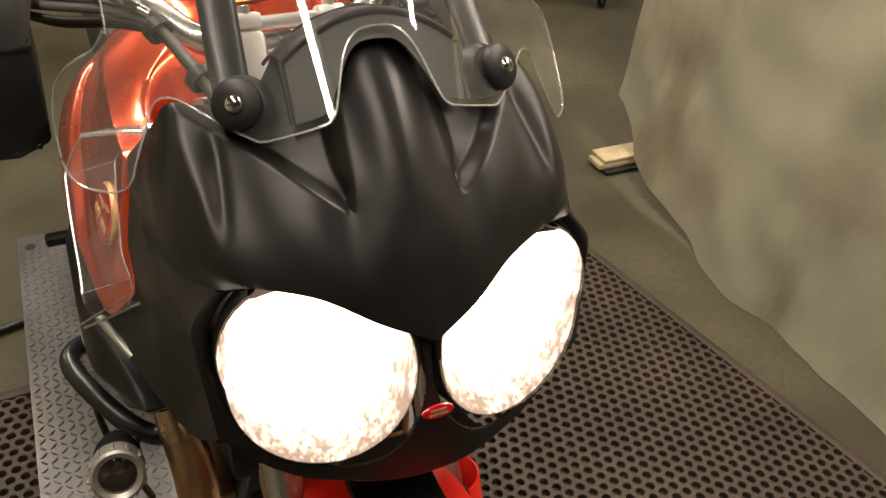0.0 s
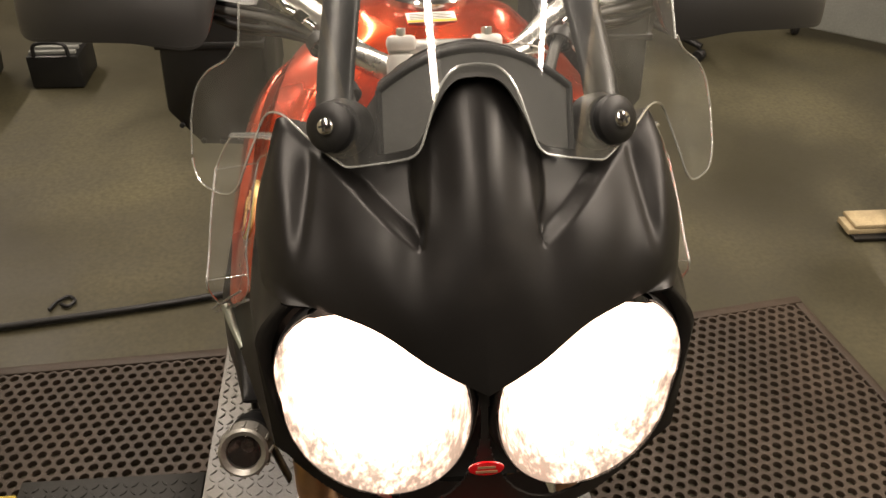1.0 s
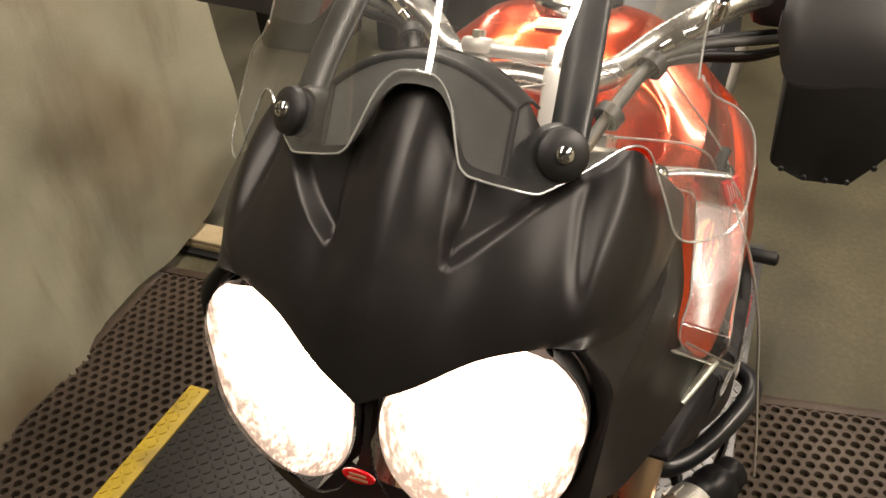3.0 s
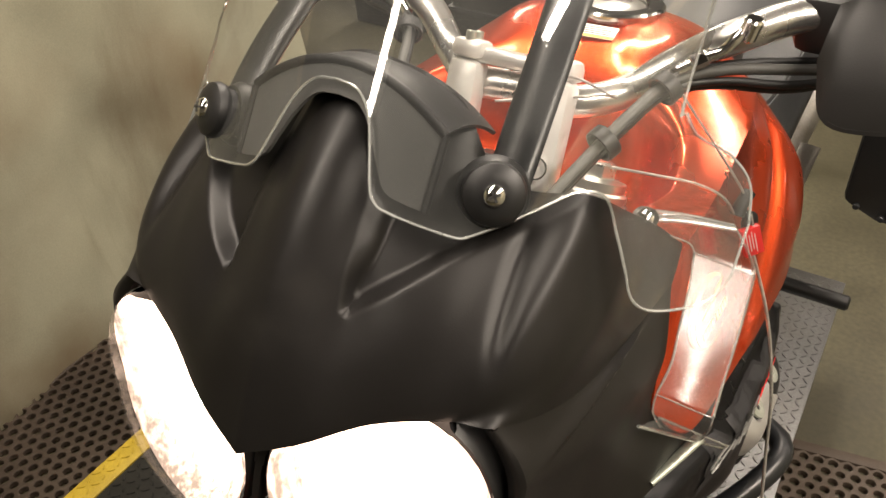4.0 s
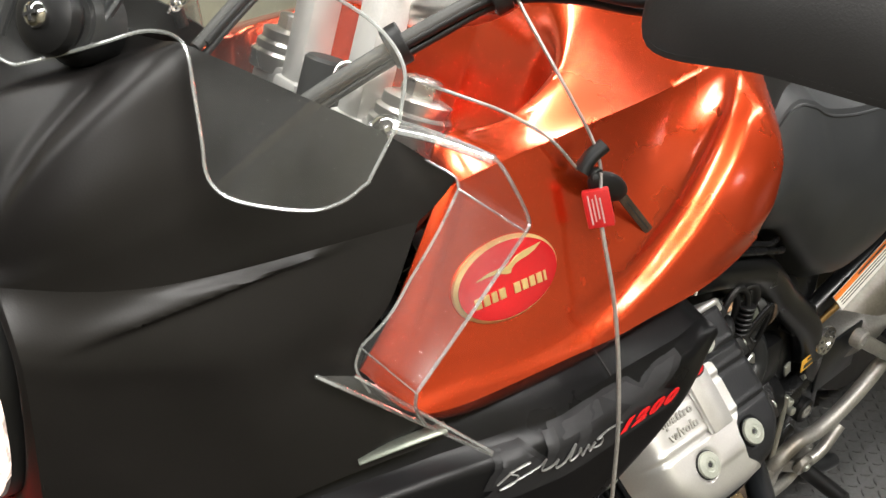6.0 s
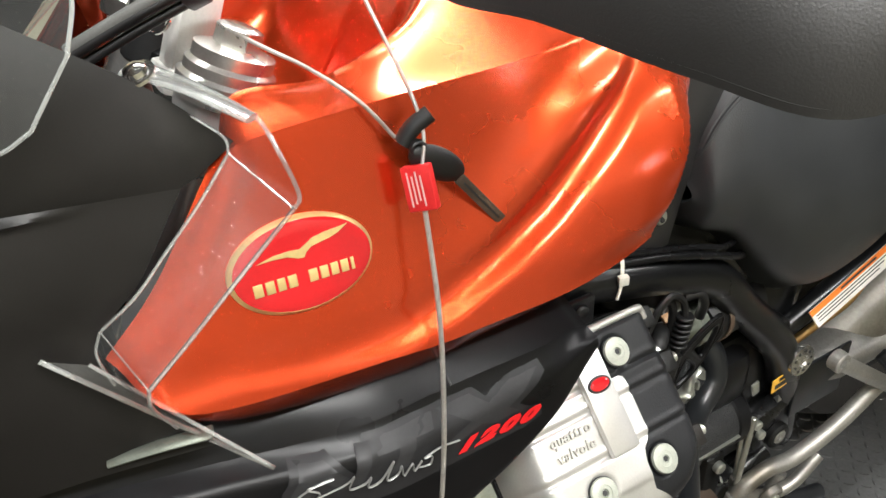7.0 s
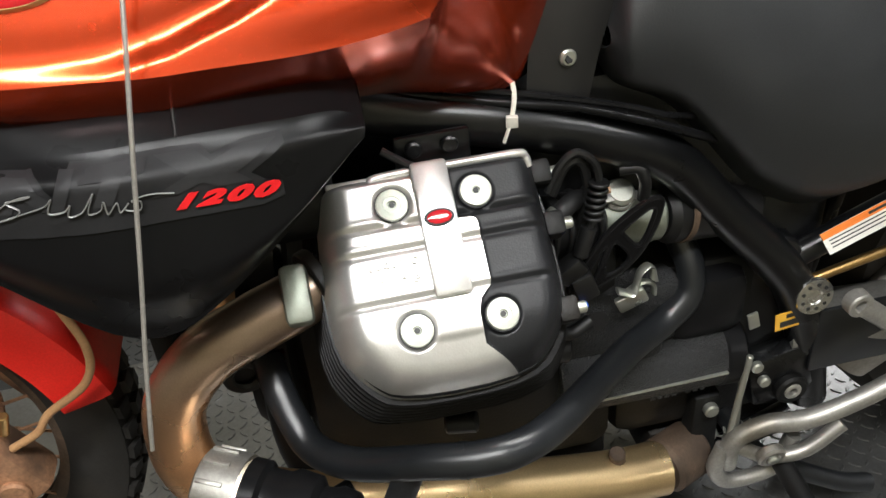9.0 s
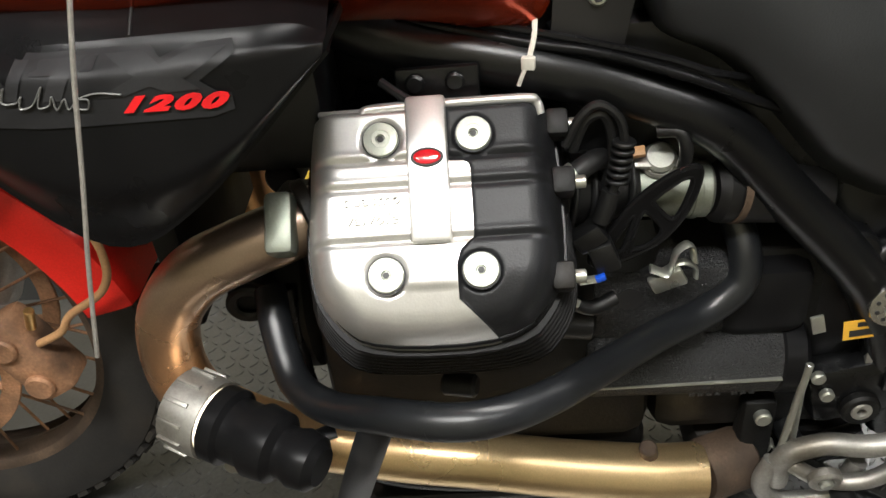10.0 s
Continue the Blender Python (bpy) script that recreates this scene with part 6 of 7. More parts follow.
# throttle body, linkage and hoses behind the head
for s in (1, -1):
    def tb(p0, p1, *a, **k):
        return rod((p0[0] * s, *p0[1:]), (p1[0] * s, *p1[1:]), *a, **k)
    th_body = part("throttle_body", tb((0.125, 0.690, 0.834), (0.122, 0.778, 0.824), 0.0285, 0.004, 36), M_ZINC, bike, "bare alloy throttle body")
    part("body_band", ring((0.1225 * s, 0.758, 0.8263), (0.1222 * s, 0.765, 0.8255), 0.0285, 0.0300, 0.0006), M_ZINC, th_body)
    part("intake_rubber", tb((0.150, 0.60, 0.850), (0.126, 0.70, 0.838), 0.034, 0.006, 32), M_RUBBER, th_body)
    for k in range(5):
        part("rubber_fold", ring(((0.150 - 0.0045 * k) * s, 0.615 + 0.018 * k, 0.848 - 0.002 * k), ((0.149 - 0.0045 * k) * s, 0.621 + 0.018 * k, 0.847 - 0.002 * k), 0.03, 0.0385, 0.002), M_RUBBER, th_body)
    part("hose_clamp", ring((0.119 * s, 0.800, 0.822), (0.118 * s, 0.808, 0.8205), 0.034, 0.0365, 0.001), M_RUST_D, th_body, "steel hose clamp")
    part("clamp_screw", tb((0.140, 0.800, 0.797), (0.128, 0.806, 0.793), 0.004, 0.001, 10), M_BOLT, th_body)
    part("airbox_rubber", tb((0.122, 0.778, 0.824), (0.100, 0.90, 0.800), 0.034, 0.008, 32), M_RUBBER, bike)
    part("servo_cap", tb((0.134, 0.726, 0.868), (0.139, 0.726, 0.875), 0.0155, 0.003, 28), M_BOLT, th_body, "zinc plated cap")
    part("servo_base", tb((0.120, 0.726, 0.850), (0.134, 0.726, 0.868), 0.018, 0.002, 28), M_SILVER_D, th_body)
    part("servo_plate", moved(bx(-0.006, 0.004, -0.035, 0.030, -0.003, 0.003, 0.001), pose(0.142 * s, 0.715, 0.868, -8, 35 * s, 0)), M_SILVER_D, th_body)
    part("copper_tab", moved(bx(-0.005, 0.005, -0.010, 0.010, -0.003, 0.003, 0.001), pose(0.146 * s, 0.700, 0.884, 10, 30 * s, 0)), M_TANHOSE, th_body)
    part("vent_hose", tube([(0.146 * s, 0.720, 0.905), (0.152 * s, 0.738, 0.906), (0.155 * s, 0.745, 0.890), (0.152 * s, 0.745, 0.868)], 0.0065, 24, 10), M_RUBBER, bike)
    part("spring_clip", tube([(0.158 * s, 0.719, 0.757), (0.160 * s, 0.737, 0.752), (0.158 * s, 0.744, 0.776), (0.156 * s, 0.757, 0.782), (0.156 * s, 0.763, 0.762)], 0.0075, 30, 8, True, None, 0.35), M_BOLT, bike, "pale plated spring clip")
    # cast plate over the linkage, pierced by three-sided holes
    edge_o = rounded([(0.756, 0.893), (0.703, 0.861), (0.670, 0.808), (0.656, 0.784), (0.661, 0.771), (0.698, 0.781), (0.733, 0.806), (0.753, 0.851)], 2)
    holes = [rounded(h, 1) for h in ([(0.668, 0.781), (0.700, 0.843), (0.692, 0.800), (0.684, 0.786)], [(0.694, 0.792), (0.7035, 0.838), (0.7115, 0.835), (0.728, 0.812), (0.712, 0.793)], [(0.712, 0.851), (0.750, 0.880), (0.7425, 0.838), (0.733, 0.822), (0.716, 0.842)])]

    def plate(u, v):
        y, z = 0.650 + 0.112 * u, 0.765 + 0.134 * v
        return (0.1755 - 0.004 * math.cos(math.pi * v), y, z)
    bm = sheet(plate, 100, 116, 0.005, keep=lambda u, v: inside(edge_o, 0.650 + 0.112 * u, 0.765 + 0.134 * v) > 0 and all(inside(h, 0.650 + 0.112 * u, 0.765 + 0.134 * v) < 0 for h in holes), way=(1, 0, 0))
    guard_b = part("linkage_guard", bm if s > 0 else mirrored(bm), M_PANEL, bike, "black pierced linkage guard")
    for loop in [edge_o] + holes:
        part("guard_edge", tube([(plate((y - 0.650) / 0.112, (z - 0.765) / 0.134)[0] * s - 0.002 * s, y, z) for y, z in loop + loop[:1]], 0.0028, 70, 8), M_PANEL, guard_b)
    part("coolant_hose", tube([(0.190 * s, 0.628, 0.880), (0.180 * s, 0.650, 0.893), (0.165 * s, 0.668, 0.890), (0.150 * s, 0.69, 0.86)], 0.010, 24, 12), M_RUBBER, bike)
    part("hose_clip_band", ring((0.186 * s, 0.636, 0.886), (0.184 * s, 0.642, 0.889), 0.0095, 0.012, 0.0005, 18), M_BOLT, bike)
    part("sensor_lead", tube([(0.178 * s, 0.633, 0.914), (0.178 * s, 0.645, 0.940), (0.178 * s, 0.662, 0.952), (0.180 * s, 0.680, 0.937), (0.182 * s, 0.684, 0.905), (0.184 * s, 0.676, 0.872), (0.186 * s, 0.664, 0.840)], 0.0042, 50, 8), M_RUBBER, bike)
    part("sensor_lead", tube([(0.170 * s, 0.640, 0.905), (0.172 * s, 0.652, 0.935), (0.172 * s, 0.668, 0.938), (0.172 * s, 0.676, 0.905), (0.170 * s, 0.670, 0.86)], 0.005, 40, 8), M_RUBBER, bike)
    part("lead_boot", tube([(0.184 * s, 0.674, 0.868), (0.187 * s, 0.664, 0.838)], 0.0085, 12, 12), M_RUBBER, bike)
    part("plug_body", moved(bx(-0.010, 0.012, -0.016, 0.014, -0.010, 0.010, 0.003), pose(0.184 * s, 0.655, 0.822, 35, 0, 0)), M_RUBBER, bike)
    for k in range(6):
        part("boot_ring", ring((0.182 * s, 0.684 - 0.001 * k, 0.918 - 0.0075 * k), (0.1822 * s, 0.6838 - 0.001 * k, 0.914 - 0.0075 * k), 0.003, 0.0105, 0.001, 16), M_RUBBER, bike)
    part("connector", moved(bx(-0.010, 0.010, -0.012, 0.012, -0.016, 0.016, 0.003), pose(0.188 * s, 0.668, 0.800, 20, 0, 0)), M_RUBBER, bike)
    part("blue_clip", moved(bx(-0.003, 0.003, -0.005, 0.005, -0.003, 0.003, 0.001), pose(0.200 * s, 0.664, 0.782, 20, 0, 0)), M_BLUE, bike, "small blue connector clip")
    part("injector_lever", tube([(0.195 * s, 0.645, 0.775), (0.198 * s, 0.665, 0.780)], 0.004, 8, 8), M_BOLT, bike)
    part("cable_bracket", moved(bx(-0.004, 0.004, -0.018, 0.018, -0.012, 0.012, 0.003), pose(0.155 * s, 0.738, 0.738, 25, 10, 0)), M_BOLT, bike)
    part("cable_bracket", tube([(0.150 * s, 0.728, 0.742), (0.152 * s, 0.75, 0.758), (0.150 * s, 0.765, 0.750), (0.148 * s, 0.768, 0.735)], 0.005, 16, 8, True, None, 0.5), M_BOLT, bike)
    part("hose_barb", tube([(0.175 * s, 0.638, 0.735), (0.172 * s, 0.660, 0.722), (0.165 * s, 0.685, 0.728)], 0.008, 14, 10), M_RUBBER, bike)
    part("hose_nut", tb((0.178, 0.632, 0.742), (0.176, 0.645, 0.732), 0.007, 0.001, 6), M_BOLT, bike)

    # starter motor and wrinkle-painted covers
    up = part("upper_engine_cover", bx(0.06, 0.135, 0.665, 0.812, 0.640, 0.735, 0.012) if s > 0 else mirrored(bx(0.06, 0.135, 0.665, 0.812, 0.640, 0.735, 0.012)), M_WRINKLE, bike, "black textured engine cover")
    part("cover_cap", bx(0.05, 0.138, 0.800, 0.902, 0.632, 0.726, 0.022) if s > 0 else mirrored(bx(0.05, 0.138, 0.800, 0.902, 0.632, 0.726, 0.022)), M_PANEL, up, "smooth black plastic cap")
    part("cover_lug", tb((0.125, 0.772, 0.648), (0.146, 0.772, 0.644), 0.016, 0.004, 20), M_WRINKLE, up)
    part("zinc_tag", moved(bx(-0.002, 0.002, -0.007, 0.007, -0.012, 0.012, 0.001), pose(0.142 * s, 0.905, 0.655, 15, 0, 0)), M_BOLT, bike)
    # Black disc paints the shade of a recess on the flat cover.
    part("cover_recess", tb((0.134, 0.705, 0.700), (0.1365, 0.705, 0.700), 0.014, 0, 20), M_INK, up)
    st = part("starter_motor", tb((0.112, 0.660, 0.600), (0.108, 0.890, 0.590), 0.047, 0.008, 40), M_WRINKLE, bike, "black textured starter motor housing")
    part("end_cap", tb((0.1085, 0.868, 0.592), (0.108, 0.902, 0.589), 0.0490, 0.006, 40), M_PANEL, st)
    # Bright strip standing in for the highlight along the housing's seam.
    part("seam_highlight", moved(bx(-0.003, 0.003, 0.672, 0.872, -0.0014, 0.0014, 0.0006), Matrix.Translation((0.1565 * s, 0, 0.592))), M_BOLT, st)
    for k in range(8):
        if s > 0 and k != 4:
            part("cast_bar", bx(0.1470, 0.1488, 0.775 + 0.0095 * k, 0.7815 + 0.0095 * k, 0.562, 0.570, 0.0005), M_WRINKLE, st)
    part("oil_union", tb((0.150, 0.618, 0.690), (0.150, 0.665, 0.684), 0.019, 0.003, 20), M_RUBBER, bike)
    part("union_nut", tb((0.150, 0.602, 0.691), (0.150, 0.620, 0.690), 0.011, 0.002, 6), M_BOLT, bike)
    part("oil_filter_boss", tb((0.10, 0.30, 0.735), (0.142, 0.305, 0.732), 0.024, 0.004, 24), M_DARK, bike)
    part("boss_ring", ring((0.140 * s, 0.304, 0.7325), (0.150 * s, 0.305, 0.732), 0.012, 0.024, 0.003), M_RUBBER, bike)
    part("drain_elbow", tb((0.21, 0.505, 0.665), (0.22, 0.54, 0.668), 0.012, 0.003, 18), M_RUBBER, bike)

    # gear linkage and peg
    lk = part("shift_linkage_cover", moved(bx(-0.02, 0.02, -0.045, 0.05, -0.045, 0.04, 0.014), pose(0.130 * s, 0.955, 0.555, 12, 0, 0)), M_FRAME, bike, "black shift linkage cover")
    for yy, zz in ((0.912, 0.588), (0.926, 0.560)):
        part("linkage_bolt", tb((0.150, yy, zz), (0.160, yy, zz), 0.008, 0.002, 16), M_BOLT, lk)
    part("pivot_eye", ring((0.148 * s, 0.966, 0.537), (0.162 * s, 0.966, 0.537), 0.010, 0.022, 0.003), M_DARK, lk)
    part("pivot_bush", ring((0.150 * s, 0.966, 0.537), (0.163 * s, 0.966, 0.537), 0.005, 0.012, 0.001), M_SILVER_D, lk)
    part("shift_rod", tb((0.155, 0.900, 0.61), (0.165, 0.880, 0.46), 0.0045, 0.001, 10), M_BOLT, bike)
    part("rod_end", tb((0.164, 0.884, 0.475), (0.165, 0.880, 0.450), 0.009, 0.002, 12), M_BOLT, bike)
    peg = part("foot_peg_hanger", tube([(0.165 * s, 0.885, 0.430), (0.172 * s, 0.885, 0.480), (0.178 * s, 0.925, 0.505), (0.185 * s, 0.98, 0.507), (0.19 * s, 1.06, 0.535), (0.19 * s, 1.15, 0.58)], 0.013, 40, 12), M_SILVER_D, bike, "cast alloy foot peg hanger")
    part("hanger_loop", tube([(0.168 * s, 0.875, 0.47), (0.17 * s, 0.865, 0.43), (0.17 * s, 0.89, 0.40), (0.172 * s, 0.95, 0.41), (0.175 * s, 0.97, 0.47)], 0.011, 30, 10), M_SILVER_D, peg)
    part("hanger_web", tube([(0.172 * s, 0.890, 0.470), (0.185 * s, 0.93, 0.452), (0.196 * s, 0.975, 0.462), (0.198 * s, 1.02, 0.50)], 0.010, 24, 10), M_SILVER_D, peg)
    part("hanger_eye", ring((0.190 * s, 0.925, 0.470), (0.204 * s, 0.925, 0.467), 0.008, 0.019, 0.003, 24), M_SILVER_D, peg)
    part("hanger_bolt", tb((0.196, 0.925, 0.469), (0.208, 0.925, 0.466), 0.0075, 0.002, 16), M_BOLT, peg)
    part("foot_peg", tb((0.18, 0.955, 0.43), (0.27, 0.95, 0.425), 0.014, 0.004, 18), M_RUBBER, peg, "black rubber foot peg")
    part("brass_line", tube([(0.128 * s, 0.985, 0.690), (0.130 * s, 1.04, 0.705), (0.132 * s, 1.095, 0.722), (0.134 * s, 1.118, 0.755), (0.13 * s, 1.11, 0.79)], 0.0065, 30, 10), M_BRASS, bike, "brass coloured pipe")
    rodb = part("rear_strut", tube([(0.195 * s, 1.000, 0.700), (0.20 * s, 1.10, 0.620), (0.205 * s, 1.24, 0.51)], 0.0125, 20, 14), M_SILVER_D, bike, "satin alloy strut")
    part("strut_eye", ring((0.188 * s, 0.998, 0.702), (0.206 * s, 0.998, 0.702), 0.007, 0.016, 0.002, 20), M_SILVER_D, rodb)
    part("subframe_tube", tube([(0.13 * s, 0.955, 0.735), (0.14 * s, 1.06, 0.790), (0.15 * s, 1.25, 0.87), (0.15 * s, 1.45, 0.95)], 0.016, 30, 14), M_FRAME, bike)
    lab = axes((0.165, 1.035, 0.7995), (0.0, 0.926, 0.377), (-0.55, -0.31, 0.77))
    if s > 0:
        pl = part("caution_label", bx(-0.078, 0.078, -0.013, 0.013, 0, 0.002, 0, lab), M_LABEL, bike, "orange and white caution label")
        part("label_band", bx(-0.078, 0.078, 0.005, 0.013, 0.002, 0.0024, 0, lab), M_LABEL_O, pl)
        for k in range(3):
            part("print_line", bx(-0.072, 0.070 - 0.012 * k, 0.001 - 0.0042 * k, 0.0024 - 0.0042 * k, 0.002, 0.0024, 0, lab), M_INK, pl)
        part("print_line", bx(-0.02, 0.05, 0.0075, 0.0105, 0.0024, 0.0028, 0, lab), M_INK, pl)
        yl = axes((0.152, 0.948, 0.655), (0.0, 0.98, 0.12), (0.0, -0.1, 1))
        ys = part("yellow_sticker", bx(-0.020, 0.020, -0.013, 0.013, 0, 0.001, 0, yl), M_LABEL_Y, bike, "small yellow sticker")
        part("sticker_patch", bx(-0.006, 0.018, 0.004, 0.010, 0.001, 0.0014, 0, yl), M_INK, ys)
        part("sticker_patch", bx(-0.014, 0.012, -0.009, 0.0, 0.001, 0.0014, 0, yl), M_INK, ys)

    part("passenger_peg", tb((0.20, 1.205, 0.552), (0.372, 1.205, 0.550), 0.017, 0.005, 18), M_RUBBER, bike, "black rubber passenger foot peg")
    part("peg_bracket", tb((0.16, 1.18, 0.60), (0.21, 1.205, 0.552), 0.011, 0.003, 14), M_GUARD, bike)

# lower frame, stand and shields
for s in (1, -1):
    part("lower_frame_tube", tube([(0.10 * s, 0.33, 0.72), (0.115 * s, 0.335, 0.56), (0.118 * s, 0.40, 0.43), (0.118 * s, 0.60, 0.395), (0.118 * s, 0.85, 0.395), (0.118 * s, 1.0, 0.45)], 0.017, 50, 14), M_FRAME, bike)
    part("stand_leg", tube([(0.10 * s, 0.90, 0.47), (0.135 * s, 0.95, 0.40), (0.16 * s, 1.06, 0.335), (0.165 * s, 1.12, 0.315)], 0.014, 30, 12), M_GUARD, bike, "black centre stand leg")
    part("heel_plate", bx(0.150, 0.156, 0.985, 1.10, 0.56, 0.66, 0.004) if s > 0 else mirrored(bx(0.150, 0.156, 0.985, 1.10, 0.56, 0.66, 0.004)), M_GUARD, bike)
part("bash_plate", bx(-0.15, 0.135, 0.36, 0.665, 0.375, 0.392, 0.006), M_GUARD, bike, "black engine bash plate")
part("stand_crossbar", rod((-0.13, 0.93, 0.41), (0.13, 0.93, 0.41), 0.015, 0.003), M_GUARD, bike)
part("catalyst_box", bx(-0.12, 0.10, 0.80, 1.02, 0.37, 0.44, 0.02), M_DARK, bike, "dirty exhaust collector box")
part("stand_spring", tube([(0.12 + 0.008 * math.cos(k * 1.9), 0.86 + 0.004 * k, 0.44 + 0.008 * math.sin(k * 1.9)) for k in range(26)], 0.002, 120, 6), M_BOLT, bike)
part("collector_collar", rod((0.146, 0.80, 0.428), (0.120, 0.86, 0.425), 0.039, 0.006, 28), M_RUST_D, bike, "brown exhaust collar")
part("stand_lug", bx(0.10, 0.135, 0.845, 0.885, 0.40, 0.53, 0.008), M_DARK, bike)
part("lug_bolt", rod((0.134, 0.866, 0.512), (0.146, 0.866, 0.512), 0.010, 0.002, 14), M_BOLT, bike)
part("link_rod", rod((0.138, 0.905, 0.56), (0.150, 0.902, 0.43), 0.004, 0.001, 10), M_BOLT, bike)
part("link_rod_end", rod((0.147, 0.903, 0.475), (0.152, 0.901, 0.43), 0.009, 0.002, 12), M_SILVER_D, bike)
part("side_cover", bx(-0.118, 0.118, 0.90, 1.0, 0.50, 0.86, 0.02), M_FRAME, bike)

# rear: drive unit, shock, swing arm, muffler, rear wheel
part("swing_arm", tube([(0.10, 0.97, 0.60), (0.115, 1.12, 0.60), (0.12, 1.40, 0.61)], 0.045, 24, 18, True, None, 0.8), M_SILVER_D, bike, "grey cast swing arm")
part("shock_absorber", rod((0.02, 1.0, 0.56), (0.02, 0.95, 0.95), 0.03, 0.004), M_DARK, bike)
muf = part("muffler", tube([(0.06, 1.10, 0.50), (0.09, 1.17, 0.60), (0.12, 1.32, 0.74), (0.15, 1.62, 0.88)], 0.056, 40, 28, True, None, 1.0), M_MUFFLER, bike, "stained steel muffler")
part("heat_shield", tube([(0.165, 1.20, 0.66), (0.18, 1.28, 0.73), (0.19, 1.38, 0.80)], 0.03, 20, 12, True, None, 0.25), M_MUFFLER, muf)
RX = Vector((0, 1.395, 0.60))
rw = part("rear_wheel", moved(lathe(bmesh.new(), [(0.20, -0.045), (0.216, -0.055), (0.216, 0.055), (0.20, 0.045)], Matrix(), 60, True), axes(RX, (0, 1, 0), (0, 0, 1))), M_DARK, bike)
part("tyre", moved(lathe(bmesh.new(), [(0.212, -0.056), (0.25, -0.075), (0.29, -0.072), (0.313, -0.04), (0.318, 0.0), (0.313, 0.04), (0.29, 0.072), (0.25, 0.075), (0.212, 0.056)], Matrix(), 60), axes(RX, (0, 1, 0), (0, 0, 1))), M_TYRE, rw)
part("hub", moved(lathe(bmesh.new(), [(0, -0.08), (0.06, -0.08), (0.05, 0.0), (0.06, 0.08), (0, 0.08)], Matrix(), 32), axes(RX, (0, 1, 0), (0, 0, 1))), M_DARK, rw)
for k in range(24):
    a = 2 * math.pi * k / 24
    sx = 0.05 if k % 2 else -0.05
    part("spoke", rod(RX + Vector((sx, 0.055 * math.cos(a + 0.3), 0.055 * math.sin(a + 0.3))), RX + Vector((sx * 0.5, 0.203 * math.cos(a), 0.203 * math.sin(a))), 0.0024, 0, 8), M_DARK, rw)
part("rear_fender", bx(-0.09, 0.09, 1.05, 1.75, 0.955, 0.985, 0.01), M_PANEL, bike)
part("inner_guard", moved(bx(-0.10, 0.10, -0.01, 0.01, -0.16, 0.16, 0.006), pose(0, 1.015, 0.75, -10, 0, 0)), M_PANEL, bike)
part("battery_box", bx(-0.115, 0.115, 0.62, 0.95, 0.78, 1.0, 0.02), M_FRAME, bike)
part("airbox", bx(-0.09, 0.09, 0.40, 0.74, 0.84, 1.03, 0.03), M_FRAME, bike)
part("intake_cowl", bx(0.08, 0.185, 0.25, 0.43, 0.905, 1.04, 0.02), M_FRAME, bike)
brk = part("head_bracket", bx(0.160, 0.168, 0.490, 0.562, 0.955, 0.992, 0.003), M_FRAME, bike, "black bracket plate over the head")
for yy in (0.507, 0.541):
    part("bracket_bolt", rod((0.168, yy, 0.980), (0.174, yy, 0.980), 0.0085, 0.002, 18), M_FRAME, brk)
part("bracket_clip", tube([(0.172, 0.478, 0.985), (0.182, 0.496, 0.975), (0.190, 0.512, 0.968)], 0.004, 12, 8), M_GUARD, brk)
part("radiator", bx(-0.19, 0.19, 0.20, 0.235, 0.90, 1.10, 0.006), M_DARK, bike)
part("oil_cooler", bx(-0.14, 0.14, 0.22, 0.25, 0.70, 0.84, 0.006), M_DARK, bike)
part("inner_cowl", bx(-0.18, 0.18, -0.03, 0.12, 1.08, 1.30, 0.04), M_RUBBER, bike)
part("head_tube", rod((0, 0.16, 1.10), (0, 0.245, 1.275), 0.035, 0.004), M_FRAME, bike)
part("lower_yoke", moved(bx(-0.13, 0.13, -0.035, 0.035, -0.018, 0.018, 0.01), pose(0, 0.135, 1.06, -27, 0, 0)), M_DARK, bike)

# ---------------------------------------------------------------- key on a cable, with its tag
key = thing("ignition_key", (0.252, 0.33, 1.25), "black-headed key hanging with a red tag on a steel cable", "key")
part("key_sleeve", tube([(0.232, 0.318, 1.266), (0.233, 0.326, 1.276), (0.236, 0.338, 1.284)], 0.0075, 14, 14, True, 0.0068, 0.8), M_RUBBER, key, "black rubber sleeve on the cable")
fob = axes((0.243, 0.3375, 1.2500), (0.12, 0.80, -0.58), (0.1, 0.6, 0.8))
part("key_bow", moved(lathe(bmesh.new(), [(math.sin(math.pi * k / 14), -math.cos(math.pi * k / 14)) for k in range(15)], Matrix(), 28), fob @ Matrix.Diagonal((0.0235, 0.0115, 0.0062, 1))), M_RUBBER, key, "black rubber-covered key bow")
part("bow_ring", moved(ring((0, 0, -0.003), (0, 0, 0.003), 0.0035, 0.0062, 0.001, 20), fob @ Matrix.Translation((-0.019, 0.004, 0.0))), M_RUBBER, key)
bl = axes((0.2475, 0.3540, 1.2330), (0.06, 0.60, -0.80), (0.1, 0.78, 0.6))
# The dark rust colour carries the shade that lies on the blade.
blade = part("blade", bx(-0.004, 0.052, -0.0042, 0.0042, -0.0011, 0.0011, 0.0006, bl), M_RUST_D, key, "worn steel key blade, its brown darkened for shade")
part("blade_groove", bx(0.002, 0.048, -0.0008, 0.0008, 0.0009, 0.0014, 0, bl), M_INK, blade)
tg = axes((0.251, 0.3195, 1.2410), (0.70, 0.66, 0.26), (-0.30, 0.05, 0.95))
tag = part("tag", bx(-0.0105, 0.0105, -0.0155, 0.0155, -0.004, 0.004, 0.0014, tg), M_TAG, key, "red plastic tag with small print")
